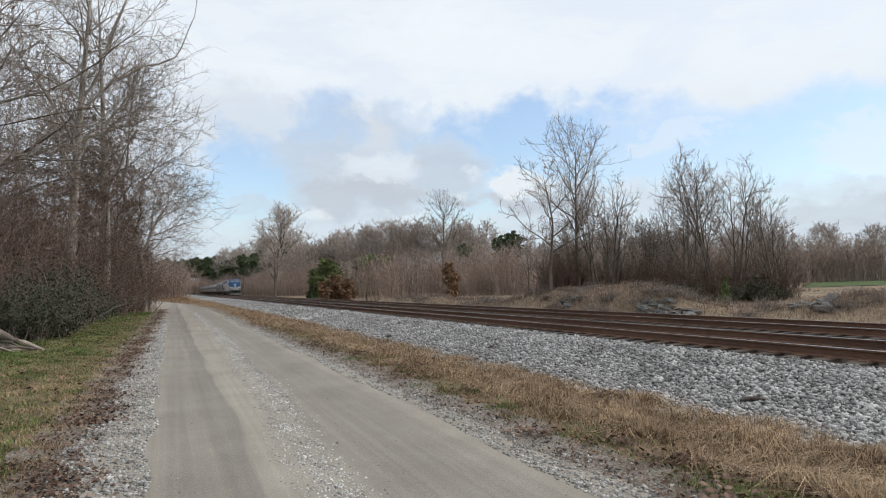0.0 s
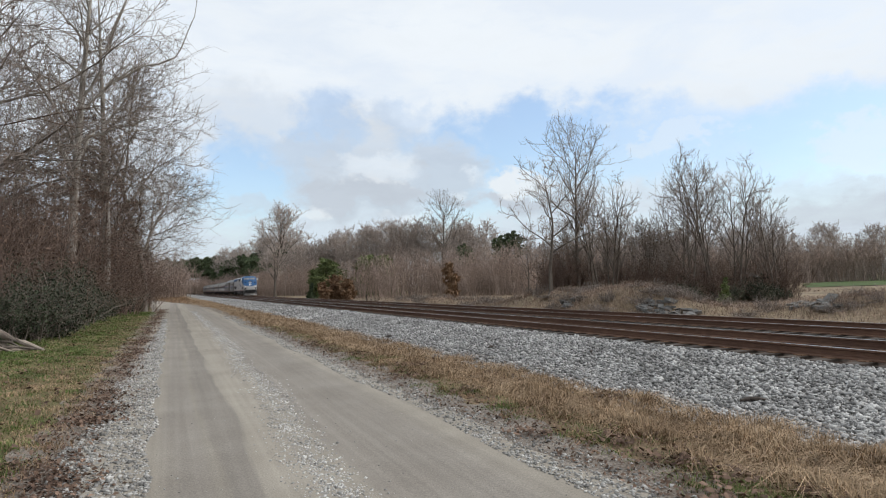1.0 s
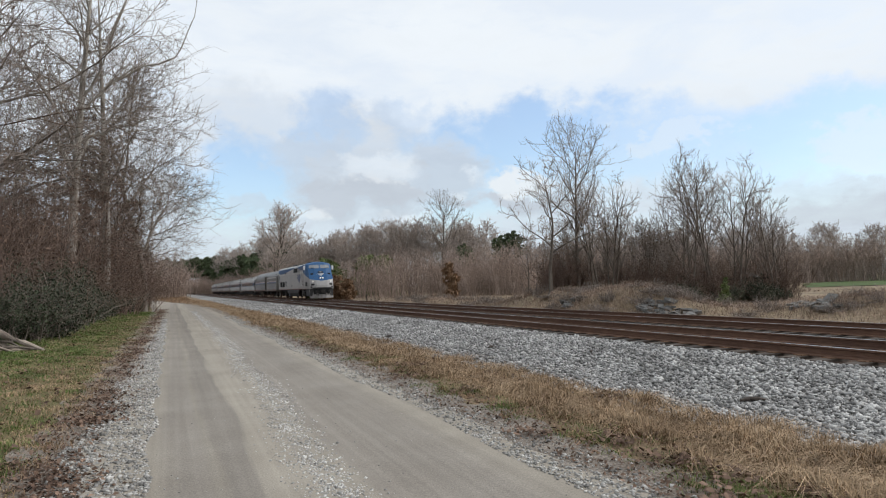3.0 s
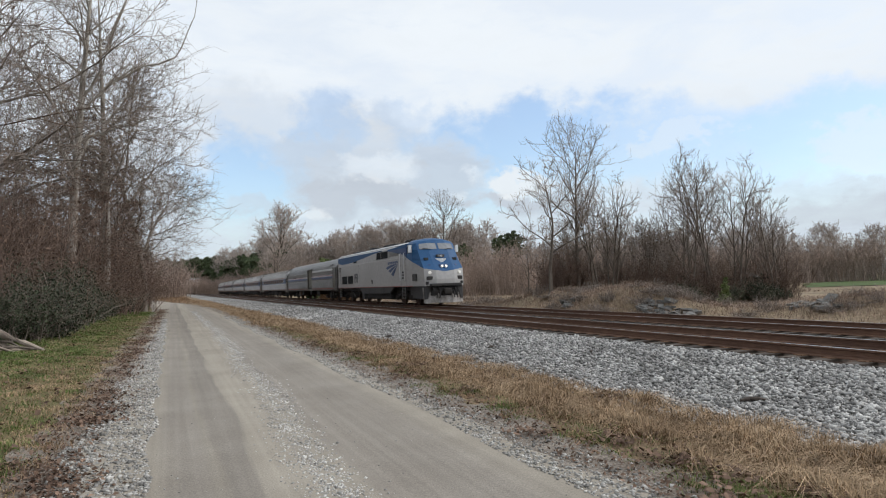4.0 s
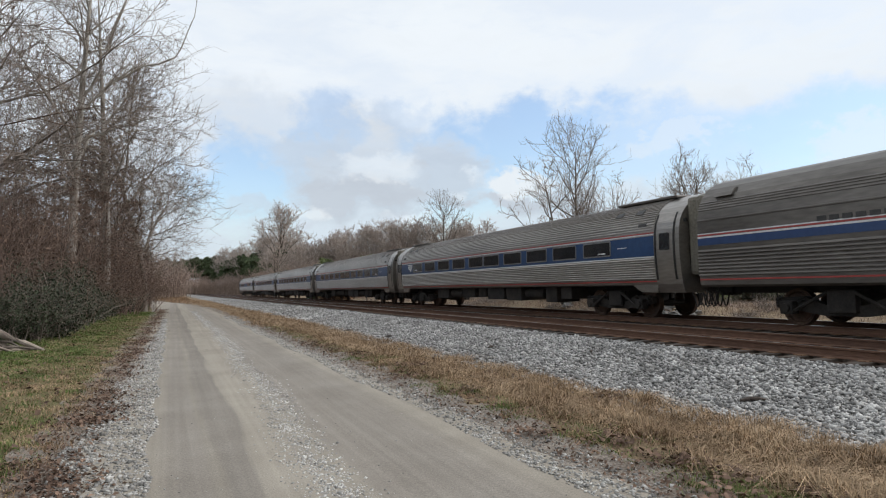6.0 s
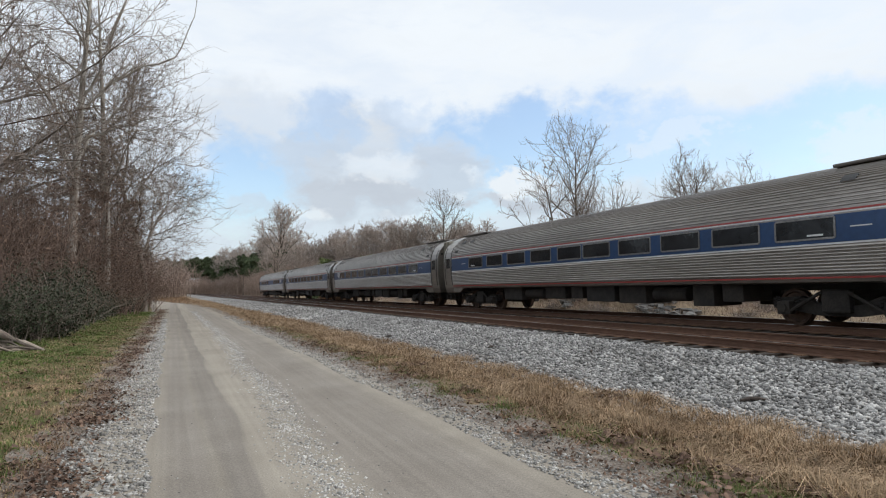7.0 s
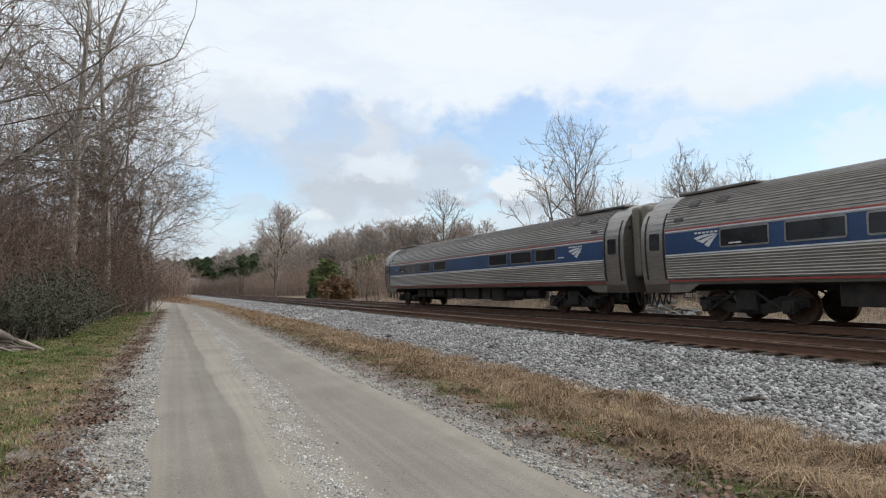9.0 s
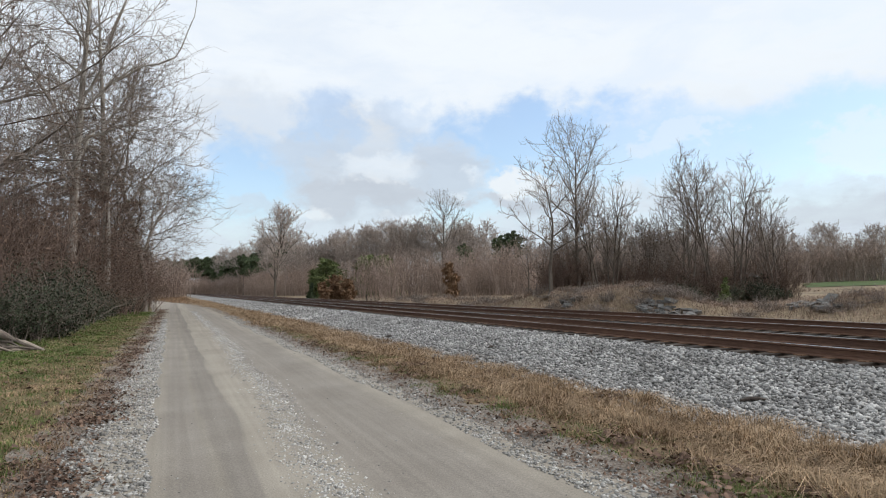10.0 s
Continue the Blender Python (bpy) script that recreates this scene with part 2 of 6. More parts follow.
M["gravel_grey"] = mat("gravel_grey", (0.25, 0.238, 0.218), (0.44, 0.422, 0.392), 0.9, scale=2.0, fine=60, bump=0.2, grain=0.2, spread=0.5, spec=0.3)
M["blade_green"] = mat("blade_green", (0.080, 0.125, 0.028), (0.155, 0.19, 0.06), 0.8, scale=0.9, fine=8, bump=0.0, spread=0.35, spec=0.25)
M["wood_log"] = mat("wood_log", (0.24, 0.19, 0.15), (0.36, 0.30, 0.24), 0.85, scale=3, fine=25, bump=0.4, stretch=(1, 1, 0.3))
M["concrete"] = mat("concrete", (0.10, 0.096, 0.088), (0.19, 0.183, 0.17), 0.9, scale=2, fine=20, bump=0.4, per_object=0.25)
M["bramble"] = mat("bramble", (0.19, 0.155, 0.13), (0.29, 0.245, 0.21), 0.9, scale=0.6, fine=6, bump=0, spread=0.4, spec=0.2)
# twigs and bark of far woods: haze painted in as paler base colours
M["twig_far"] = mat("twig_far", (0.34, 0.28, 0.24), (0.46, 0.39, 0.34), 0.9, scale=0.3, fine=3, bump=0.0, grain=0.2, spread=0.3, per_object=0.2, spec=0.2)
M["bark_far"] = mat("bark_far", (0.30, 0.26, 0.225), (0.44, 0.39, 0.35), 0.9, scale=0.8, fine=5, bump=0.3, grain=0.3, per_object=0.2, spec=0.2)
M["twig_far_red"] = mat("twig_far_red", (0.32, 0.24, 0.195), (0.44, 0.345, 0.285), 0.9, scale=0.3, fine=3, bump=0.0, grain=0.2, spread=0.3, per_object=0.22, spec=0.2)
M["bank_straw"] = mat("bank_straw", (0.23, 0.165, 0.125), (0.38, 0.285, 0.215), 0.9, scale=0.35, fine=6, bump=0.0, spread=0.35, spec=0.2)


# ---------- mesh helpers ----------
def link_mesh(name, verts, faces, materials, parent=None, label="", smooth=False, face_mats=None):
    me = bpy.data.meshes.new(name)
    me.from_pydata([tuple(v) for v in verts], [], [tuple(f) for f in faces])
    for m in (materials if isinstance(materials, (list, tuple)) else [materials]):
        me.materials.append(M[m])
    if face_mats is not None:
        me.polygons.foreach_set("material_index", np.array(face_mats, dtype=np.int32))
    if smooth:
        me.polygons.foreach_set("use_smooth", np.ones(len(me.polygons), dtype=bool))
    me.update()
    ob = new(name, me)
    if parent is not None:
        ob.parent = parent
    if label:
        ob["label"] = label
    return ob


def fast_mesh(name, v, tris, materials, parent=None):
    """A mesh of triangles from numpy arrays."""
    me = bpy.data.meshes.new(name)
    me.vertices.add(len(v))
    me.vertices.foreach_set("co", np.ascontiguousarray(v, dtype=np.float32).ravel())
    me.loops.add(len(tris) * 3)
    me.loops.foreach_set("vertex_index", np.ascontiguousarray(tris, dtype=np.int32).ravel())
    me.polygons.add(len(tris))
    me.polygons.foreach_set("loop_start", np.arange(0, len(tris) * 3, 3, dtype=np.int32))
    for m in (materials if isinstance(materials, (list, tuple)) else [materials]):
        me.materials.append(M[m])
    me.update(calc_edges=True)
    me.validate()
    ob = new(name, me)
    if parent is not None:
        ob.parent = parent
    return ob


def part(name, bm, material, parent, label="", smooth=False):
    me = bpy.data.meshes.new(name)
    bmesh.ops.recalc_face_normals(bm, faces=bm.faces)
    bm.to_mesh(me)
    bm.free()
    me.materials.append(M[material])
    if smooth:
        me.polygons.foreach_set("use_smooth", np.ones(len(me.polygons), dtype=bool))
    ob = new(name, me)
    ob.parent = parent
    if label:
        ob["label"] = label
    return ob


def add_box(bm, x0, x1, y0, y1, z0, z1, bevel=0.0):
    g = bmesh.ops.create_cube(bm, size=1.0)
    vs = g["verts"]
    for v in vs:
        v.co = Vector(((x0 + x1) / 2 + v.co.x * (x1 - x0), (y0 + y1) / 2 + v.co.y * (y1 - y0), (z0 + z1) / 2 + v.co.z * (z1 - z0)))
    if bevel:
        es = list({e for v in vs for e in v.link_edges})
        bmesh.ops.bevel(bm, geom=es, offset=bevel, segments=2, affect="EDGES", profile=0.6)
    return bm


def box(x0, x1, y0, y1, z0, z1, bevel=0.0):
    return add_box(bmesh.new(), x0, x1, y0, y1, z0, z1, bevel)


def add_cyl(bm, centre, axis, r, length, seg=20, r2=None, bevel=0.0):
    q = Vector((0, 0, 1)).rotation_difference(Vector(axis)).to_matrix().to_4x4()
    g = bmesh.ops.create_cone(bm, cap_ends=True, segments=seg, radius1=r, radius2=r if r2 is None else r2, depth=length, matrix=Matrix.Translation(centre) @ q)
    if bevel:
        es = [e for e in {e for v in g["verts"] for e in v.link_edges} if len(e.link_faces) == 2 and e.calc_face_angle(0) > 1.0]
        bmesh.ops.bevel(bm, geom=es, offset=bevel, segments=2, affect="EDGES", profile=0.6)
    return bm


def cyl(centre, axis, r, length, seg=20, r2=None, bevel=0.0):
    return add_cyl(bmesh.new(), centre, axis, r, length, seg, r2, bevel)


def add_prism(bm, poly, x0, x1):
    """A plate: a polygon in (y, z) from x0 to x1."""
    a = [bm.verts.new((x0, y, z)) for y, z in poly]
    b = [bm.verts.new((x1, y, z)) for y, z in poly]
    bm.faces.new(a)
    bm.faces.new(b[::-1])
    for i in range(len(poly)):
        j = (i + 1) % len(poly)
        bm.faces.new((a[i], b[i], b[j], a[j]))
    return bm


def prism(poly, x0, x1):
    return add_prism(bmesh.new(), poly, x0, x1)


def tube(bm, pts, r, seg=6):
    """A round bar along points."""
    pts = [Vector(p) for p in pts]
    rings = []
    for i, p in enumerate(pts):
        d = (pts[min(i + 1, len(pts) - 1)] - pts[max(i - 1, 0)]).normalized()
        s = d.orthogonal().normalized()
        t = d.cross(s)
        rings.append([bm.verts.new(p + (s * math.cos(a) + t * math.sin(a)) * r) for a in np.linspace(0, 2 * math.pi, seg, endpoint=False)])
    for a, b in zip(rings, rings[1:]):
        for k in range(seg):
            bm.faces.new((a[k], a[(k + 1) % seg], b[(k + 1) % seg], b[k]))
    bm.faces.new(rings[0][::-1])
    bm.faces.new(rings[-1])
    return bm


def thing(name, label, category, group="", kind="", m=None):
    ob = new(name)
    ob.empty_display_size = 0.2
    tagged(ob, label, category, group, kind)
    if m is not None:
        ob.matrix_basis = m
    return ob


# ---------- ground ----------
X1 = 10.356                      # near rail of the near track
GAUGE = 1.505
RAILS = [(X1, 0.0), (X1 + GAUGE, 0.011), (X1 + 4.2346, -0.0244), (X1 + 4.2346 + GAUGE, -0.0134)]
XC = X1 + 4.2346 + GAUGE / 2     # middle of the far track, where the train runs
rng = np.random.default_rng(7)
PROFILE = [(-400, -0.2), (-30, -0.2), (-8, -0.22), (-4, -0.30), (-1.6, -0.42), (-0.7, -0.475), (0.3, -0.505), (1.15, -0.48), (2.2, -0.505), (3.2, -0.49), (4.4, -0.45),
           (5.8, -0.46), (6.2, -0.49), (7.2, -0.42), (9.0, -0.235), (9.75, -0.225), (9.95, -0.245), (16.9, -0.265), (17.6, -0.28), (19.2, -0.75), (20.5, -0.9), (24, -0.75), (40, -0.7), (120, -1.0), (900, -1.0)]
PX, PZ = np.array([p[0] for p in PROFILE], float), np.array([p[1] for p in PROFILE], float)


def hills(x, y):
    """Smooth ups and downs, none at the tracks and the road."""
    w = 0.05 * np.sin(x * 1.7 + 0.6 * y) * np.sin(y * 1.1 - 0.4 * x) + 0.06 * np.sin(x * 0.61 + 1.3) * np.sin(y * 0.43 + 0.7)
    far = np.clip((np.abs(x - 8.0) - 11.5) / 4.0, 0, 1)
    z = w * far
    for cx, cy, rx, ry, hh in MOUNDS:
        z = z + hh * np.exp(-((x - cx) / rx) ** 2 - ((y - cy) / ry) ** 2)
    return z


MOUNDS = [(23.8, 28.0, 2.5, 4.6, 1.5), (25.5, 37.0, 2.8, 6.0, 1.3), (28.0, 17.5, 2.6, 4.5, 0.95), (25.0, 58.0, 3.0, 12.0, 0.5), (33, 12, 3, 6, 0.7)]


def ground_z(x, y):
    x, y = np.asarray(x, float), np.asarray(y, float)
    return np.interp(x, PX, PZ) + hills(x, y)


def bend(y):
    """How far the road swings to the left beyond the straight."""
    return -2.2 * (np.maximum(np.asarray(y, float) - 52.0, 0) / 50.0) ** 2


def grid_mesh(name, xs, ys, lift, material, label, wobble=0.0, follow=False):
    gx, gy = np.meshgrid(xs, ys)
    if follow:
        gx = gx + bend(gy)
        for col in (0, -1):      # uneven edges
            gx[:, col] += 0.07 * np.sin(gy[:, 0] * 2.1 + col) + 0.05 * np.sin(gy[:, 0] * 5.3 + 2 * col)
    z = ground_z(gx, gy) + lift
    if wobble:
        z = z + wobble * (np.sin(gx * 9.1 + gy * 2.3) * np.sin(gy * 3.7 - gx * 4.1))
    nx, ny = len(xs), len(ys)
    v = np.stack([gx, gy, z], -1).reshape(-1, 3)
    i = (np.arange(ny - 1)[:, None] * nx + np.arange(nx - 1)[None, :]).ravel()
    t = np.concatenate([np.stack([i, i + 1, i + nx + 1], 1), np.stack([i, i + nx + 1, i + nx], 1)])
    ob = fast_mesh(name, v, t, material)
    ob.data.polygons.foreach_set("use_smooth", np.ones(len(ob.data.polygons), dtype=bool))
    return tagged(ob, label, name.split("_")[0], kind="structure")


def steps(*stretches):
    out = []
    for a, b, d in stretches:
        out += list(np.arange(a, b, d))
    return np.array(out + [stretches[-1][1]])


def build_ground():
    xs = steps((-2500, -400, 300), (-400, -60, 30), (-60, -10, 3), (-10, 6, 0.5), (6, 17, 0.4), (17, 45, 0.6), (45, 120, 5), (120, 600, 60), (600, 3000, 300))
    ys = steps((-1500, -100, 200), (-100, -10, 10), (-10, 80, 1.0), (80, 200, 5), (200, 600, 40), (600, 3500, 250))
    grid_mesh("ground", xs, ys, -0.012, "field", "dry brown winter grassland and bare soil beside the railway")
    near = steps((-8, 60, 0.5), (60, 150, 2), (150, 420, 10))
    grid_mesh("woodland_floor", steps((-60, -10, 2), (-10, -3.6, 0.4)), near, 0.0, "leaf_litter", "brown leaf litter under the bare trees beside the road")
    swing = steps((-8, 40, 0.2), (40, 60, 0.5), (60, 190, 2))
    grid_mesh("verge_left", steps((-6.2, -1.1, 0.25)), swing, 0.004, "turf", "green and straw-coloured grass verge beside the gravel road", 0.012, True)
    grid_mesh("litter_strip", steps((-1.5, -0.6, 0.1)), swing, 0.010, "grit", "dark brown leaf litter and grit along the road's edge", 0.010, True)
    grid_mesh("road", steps((-0.80, 3.45, 0.12)), swing, 0.016, "road", "pale compacted gravel road with two worn wheel tracks", 0.003, True)
    grid_mesh("verge_right", steps((3.9, 6.15, 0.25)), near, 0.008, "dry_turf", "straw-coloured dry grass verge between road and ballast")
    grid_mesh("grit_strip", steps((3.30, 4.1, 0.1)), swing, 0.013, "grit", "grey-brown grit and leaf crumbs between road and grass", 0.008, True)
    grid_mesh("far_verge", steps((-14, 4.0, 1.0)), steps((60, 420, 6)), -0.004, "dry_turf", "rust-brown dry grass where the road turns away")
    grid_mesh("ballast_bed", steps((6.0, 18.6, 0.2)), near, 0.006, "ballast", "grey crushed stone ballast bed of a double-track railway", 0.006)
    grid_mesh("track_bed", steps((9.75, 17.3, 0.25)), near, 0.012, "track_bed", "rust-stained ballast between and under the rails", 0.006)
    # a green crop field in the distance, low over the plain
    v = [(88.7, 65, -0.80), (109, 62, -0.88), (170, 60, -0.92), (330, 150, -0.92), (251, 152, -0.92), (123, 91, -0.92)]
    ob = link_mesh("green_field", v, [(0, 1, 2, 3, 4, 5)], "green_field")
    tagged(ob, "bright green winter crop field beyond the dry grass", "field", kind="structure")


def road_material():
    m = mat("road", (0.325, 0.293, 0.25), (0.395, 0.36, 0.31), 0.92, scale=0.9, fine=55, bump=0.5, grain=0.16, dist=0.012, spec=0.25)
    nt = m.node_tree
    N, L = nt.nodes.new, nt.links.new
    bs = nt.nodes["Principled BSDF"]
    old = bs.inputs["Base Color"].links[0].from_socket
    sep = N("ShaderNodeSeparateXYZ")
    L(N("ShaderNodeTexCoord").outputs["Object"], sep.inputs[0])
    wav = N("ShaderNodeTexNoise")
    mp = N("ShaderNodeMapping")
    mp.inputs["Scale"].default_value = (2.5, 0.16, 1)
    L(N("ShaderNodeTexCoord").outputs["Object"], mp.inputs[0])
    L(mp.outputs[0], wav.inputs["Vector"])
    wav.inputs["Scale"].default_value, wav.inputs["Detail"].default_value = 1.2, 4
    ad = N("ShaderNodeMath")
    ad.operation = "MULTIPLY_ADD"
    L(wav.outputs[0], ad.inputs[0])
    ad.inputs[1].default_value = 0.5
    L(sep.outputs[0], ad.inputs[2])
    ramp = N("ShaderNodeValToRGB")
    mr = N("ShaderNodeMapRange")
    L(ad.outputs[0], mr.inputs[0])
    mr.inputs[1].default_value, mr.inputs[2].default_value = -0.5, 4.0
    L(mr.outputs[0], ramp.inputs[0])
    cr = ramp.color_ramp
    # across the road: loose stones, worn grey wheel track, tan crown, second wheel track, tan edge
    stops = [(-0.5, 1.0), (0.05, 0.98), (0.25, 0.88), (0.5, 0.86), (0.6, 0.92), (0.7, 0.80), (0.98, 0.76), (1.05, 1.06), (1.3, 1.08), (1.75, 1.0), (1.95, 0.88), (3.0, 0.85), (3.3, 1.02), (3.9, 1.06)]
    while len(cr.elements) < len(stops):
        cr.elements.new(0.5)
    for e, (x, g) in zip(cr.elements, stops):
        e.position = (x + 0.5) / 4.5
        e.color = (g * 0.95, g * 0.925, g * (0.91 if g < 0.9 else 0.88), 1)
    mu = N("ShaderNodeMix")
    mu.data_type, mu.blend_type = "RGBA", "MULTIPLY"
    mu.inputs[0].default_value = 1.0
    L(old, mu.inputs[6])
    L(ramp.outputs[0], mu.inputs[7])
    # fine streaks along the way of the wheels
    m2 = N("ShaderNodeMapping")
    m2.inputs["Scale"].default_value = (9.0, 0.10, 1)
    L(N("ShaderNodeTexCoord").outputs["Object"], m2.inputs[0])
    st = N("ShaderNodeTexNoise")
    L(m2.outputs[0], st.inputs["Vector"])
    st.inputs["Scale"].default_value, st.inputs["Detail"].default_value = 1.0, 5
    sr = N("ShaderNodeMapRange")
    L(st.outputs[0], sr.inputs[0])
    sr.inputs[1].default_value, sr.inputs[2].default_value, sr.inputs[3].default_value, sr.inputs[4].default_value = 0.3, 0.7, 0.80, 0.97
    m3 = N("ShaderNodeMix")
    m3.data_type, m3.blend_type = "RGBA", "MULTIPLY"
    m3.inputs[0].default_value = 1.0
    L(mu.outputs[2], m3.inputs[6])
    L(sr.outputs[0], m3.inputs[7])
    L(m3.outputs[2], bs.inputs["Base Color"])
    return m


M["road"] = road_material()
build_ground()


# ---------- railway ----------
def build_tracks():
    prof = [(-0.069, -0.178), (0.069, -0.178), (0.069, -0.165), (0.012, -0.145), (0.010, -0.045), (0.036, -0.034), (0.036, -0.008), (0.028, -0.0015), (-0.028, -0.0015), (-0.036, -0.008), (-0.036, -0.034), (-0.010, -0.045), (-0.012, -0.145), (-0.069, -0.165)]
    for track in range(2):
        tr = thing("railway_track", "rusty steel rails on dark wooden ties in grey ballast", "railway track", "double railway line")
        a, b = RAILS[2 * track], RAILS[2 * track + 1]
        for x, z in (a, b):
            v, f = [], []
            ys = (-140.0, 420.0)
            for y in ys:
                v += [(x + px, y, z + pz) for px, pz in prof]
            n = len(prof)
            mats = []
            for i in range(n):
                j = (i + 1) % n
                f.append((i, j, n + j, n + i))
                mats.append(1 if i in (7,) else 0)
            rail = link_mesh("rail", v, f, ["steel_rail", "rail_head"], tr, "", False, mats)
        mid, zt = (a[0] + b[0]) / 2, min(a[1], b[1]) - 0.178
        # ties: the nearest as parts, the rest joined
        me = None
        count = 0
        rest_v, rest_f = [], []
        for k in range(-60, 560):
            y = k * 0.55 + rng.uniform(-0.03, 0.03)
            dx = rng.uniform(-0.05, 0.05)
            if -2 <= y <= 60:
                if me is None:
                    bm = box(-1.3, 1.3, -0.115, 0.115, -0.18, 0.0, 0.012)
                    t0 = part("tie", bm, "tie", tr)
                    me = t0.data
                    t0.location = (mid + dx, y, zt)
                else:
                    t0 = new("tie", me)
                    t0.parent = tr
                    t0.location = (mid + dx, y, zt)
                t0.rotation_euler = (0, 0, rng.uniform(-0.015, 0.015))
            else:
                o = len(rest_v)
                x0, x1, y0, y1, z0, z1 = mid - 1.3 + dx, mid + 1.3 + dx, y - 0.115, y + 0.115, zt - 0.18, zt
                rest_v += [(x0, y0, z0), (x1, y0, z0), (x1, y1, z0), (x0, y1, z0), (x0, y0, z1), (x1, y0, z1), (x1, y1, z1), (x0, y1, z1)]
                rest_f += [(o + 4, o + 5, o + 6, o + 7), (o, o + 1, o + 5, o + 4), (o + 3, o + 7, o + 6, o + 2), (o, o + 4, o + 7, o + 3), (o + 1, o + 2, o + 6, o + 5)]
            if -2 <= y <= 40:
                for x, z in (a, b):
                    o = len(PLATES[0])
                    for sx in (-0.18, 0.18):
                        for sy in (-0.09, 0.09):
                            for sz in (0.0, 0.018):
                                PLATES[0].append((x + sx, y + sy, z - 0.178 + sz - 0.004))
                    PLATES[1].extend([(o, o + 1, o + 3, o + 2), (o + 4, o + 6, o + 7, o + 5), (o, o + 4, o + 5, o + 1), (o + 2, o + 3, o + 7, o + 6), (o + 1, o + 5, o + 7, o + 3)])
        far = link_mesh("far_ties", rest_v, rest_f, "tie", tr)
        far["kind"] = "stuff"
        pl = link_mesh("tie_plates", PLATES[0], PLATES[1], "plate", tr, "rusty tie plates")
        pl["kind"] = "stuff"
        PLATES[0].clear()
        PLATES[1].clear()


PLATES = ([], [])
build_tracks()


# ---------- stones, grass and leaves ----------
def scatter(name, pts, size, material, label, category, flat=0.7, sink=0.25, lift=0.012, seed=3):
    """Many angular stones in one mesh."""
    r = np.random.default_rng(seed)
    base = np.array([(0, 0, 1), (0.9, 0.1, 0.25), (0.25, 0.85, 0.35), (-0.75, 0.5, 0.2), (-0.7, -0.55, 0.3), (0.3, -0.9, 0.15), (0.1, 0.1, -0.8)])
    tri = np.array([(0, 1, 2), (0, 2, 3), (0, 3, 4), (0, 4, 5), (0, 5, 1), (6, 2, 1), (6, 3, 2), (6, 4, 3), (6, 5, 4), (6, 1, 5)])
    n = len(pts)
    v = base[None] * r.uniform(0.5, 1.4, (n, 7, 3))
    s = size * np.exp(np.clip(r.normal(0, 0.34, n), -0.75, 0.7)) * 0.5
    v = v * s[:, None, None] * np.stack([r.uniform(0.95, 1.4, n), np.full(n, 0.95), flat * r.uniform(0.8, 1.25, n)], 1)[:, None, :]
    a = r.uniform(0, 2 * np.pi, n)
    tl = r.normal(0, 0.7, n)
    y1, z1 = v[..., 1] * np.cos(tl)[:, None] - v[..., 2] * np.sin(tl)[:, None], v[..., 1] * np.sin(tl)[:, None] + v[..., 2] * np.cos(tl)[:, None]
    x2, y2 = v[..., 0] * np.cos(a)[:, None] - y1 * np.sin(a)[:, None], v[..., 0] * np.sin(a)[:, None] + y1 * np.cos(a)[:, None]
    z = ground_z(pts[:, 0], pts[:, 1]) + lift + s * (0.5 - sink)
    w = np.stack([x2 + pts[:, :1], y2 + pts[:, 1:2], z1 + z[:, None]], -1).reshape(-1, 3)
    t = (tri[None] + 7 * np.arange(n)[:, None, None]).reshape(-1, 3)
    return tagged(fast_mesh(name, w, t, material), label, category, kind="stuff")


def blades(name, pts, height, material, label, lean=0.5, width=0.006, seed=5, lift=0.0, bend=0.5):
    """Grass: each blade two bent tapering pieces."""
    r = np.random.default_rng(seed)
    n = len(pts)
    hgt = height * r.uniform(0.45, 1.25, n)
    a, wa = r.uniform(0, 2 * np.pi, n), r.uniform(0, 2 * np.pi, n)
    # neighbouring blades lean alike and grow alike high
    a = np.where(r.uniform(0, 1, n) < 0.65, 3.0 * np.sin(pts[:, 0] * 3.7 + 1.9 * np.sin(pts[:, 1] * 1.3)) + 2.0 * np.sin(pts[:, 1] * 2.9) + r.normal(0, 0.5, n), a)
    hgt = hgt * (0.78 + 0.42 * np.sin(pts[:, 0] * 5.1 + 0.8 * np.sin(pts[:, 1] * 2.3)) * np.sin(pts[:, 1] * 3.4 + 1.7 * np.sin(pts[:, 0] * 2.1)))
    ln = np.abs(r.normal(0, lean, n))
    z0 = ground_z(pts[:, 0], pts[:, 1]) + lift
    b = np.stack([pts[:, 0], pts[:, 1], z0], 1)
    d = np.stack([np.cos(a), np.sin(a), np.zeros(n)], 1)
    w = np.stack([np.cos(wa), np.sin(wa), np.zeros(n)], 1) * width
    up = np.array([0, 0, 1.0])
    mid = b + d * (hgt * ln * 0.35)[:, None] + up * (hgt * 0.6)[:, None]
    tip = b + d * (hgt * ln * (0.9 + bend))[:, None] + up * (hgt * np.clip(1.0 - ln * bend, 0.25, 1))[:, None]
    v = np.stack([b - w, b + w, mid - w * 0.7, mid + w * 0.7, tip], 1).reshape(-1, 3)
    t = np.array([(0, 1, 3), (0, 3, 2), (2, 3, 4)])
    t = (t[None] + 5 * np.arange(n)[:, None, None]).reshape(-1, 3)
    return tagged(fast_mesh(name, v, t, material), label, "grass", kind="stuff")


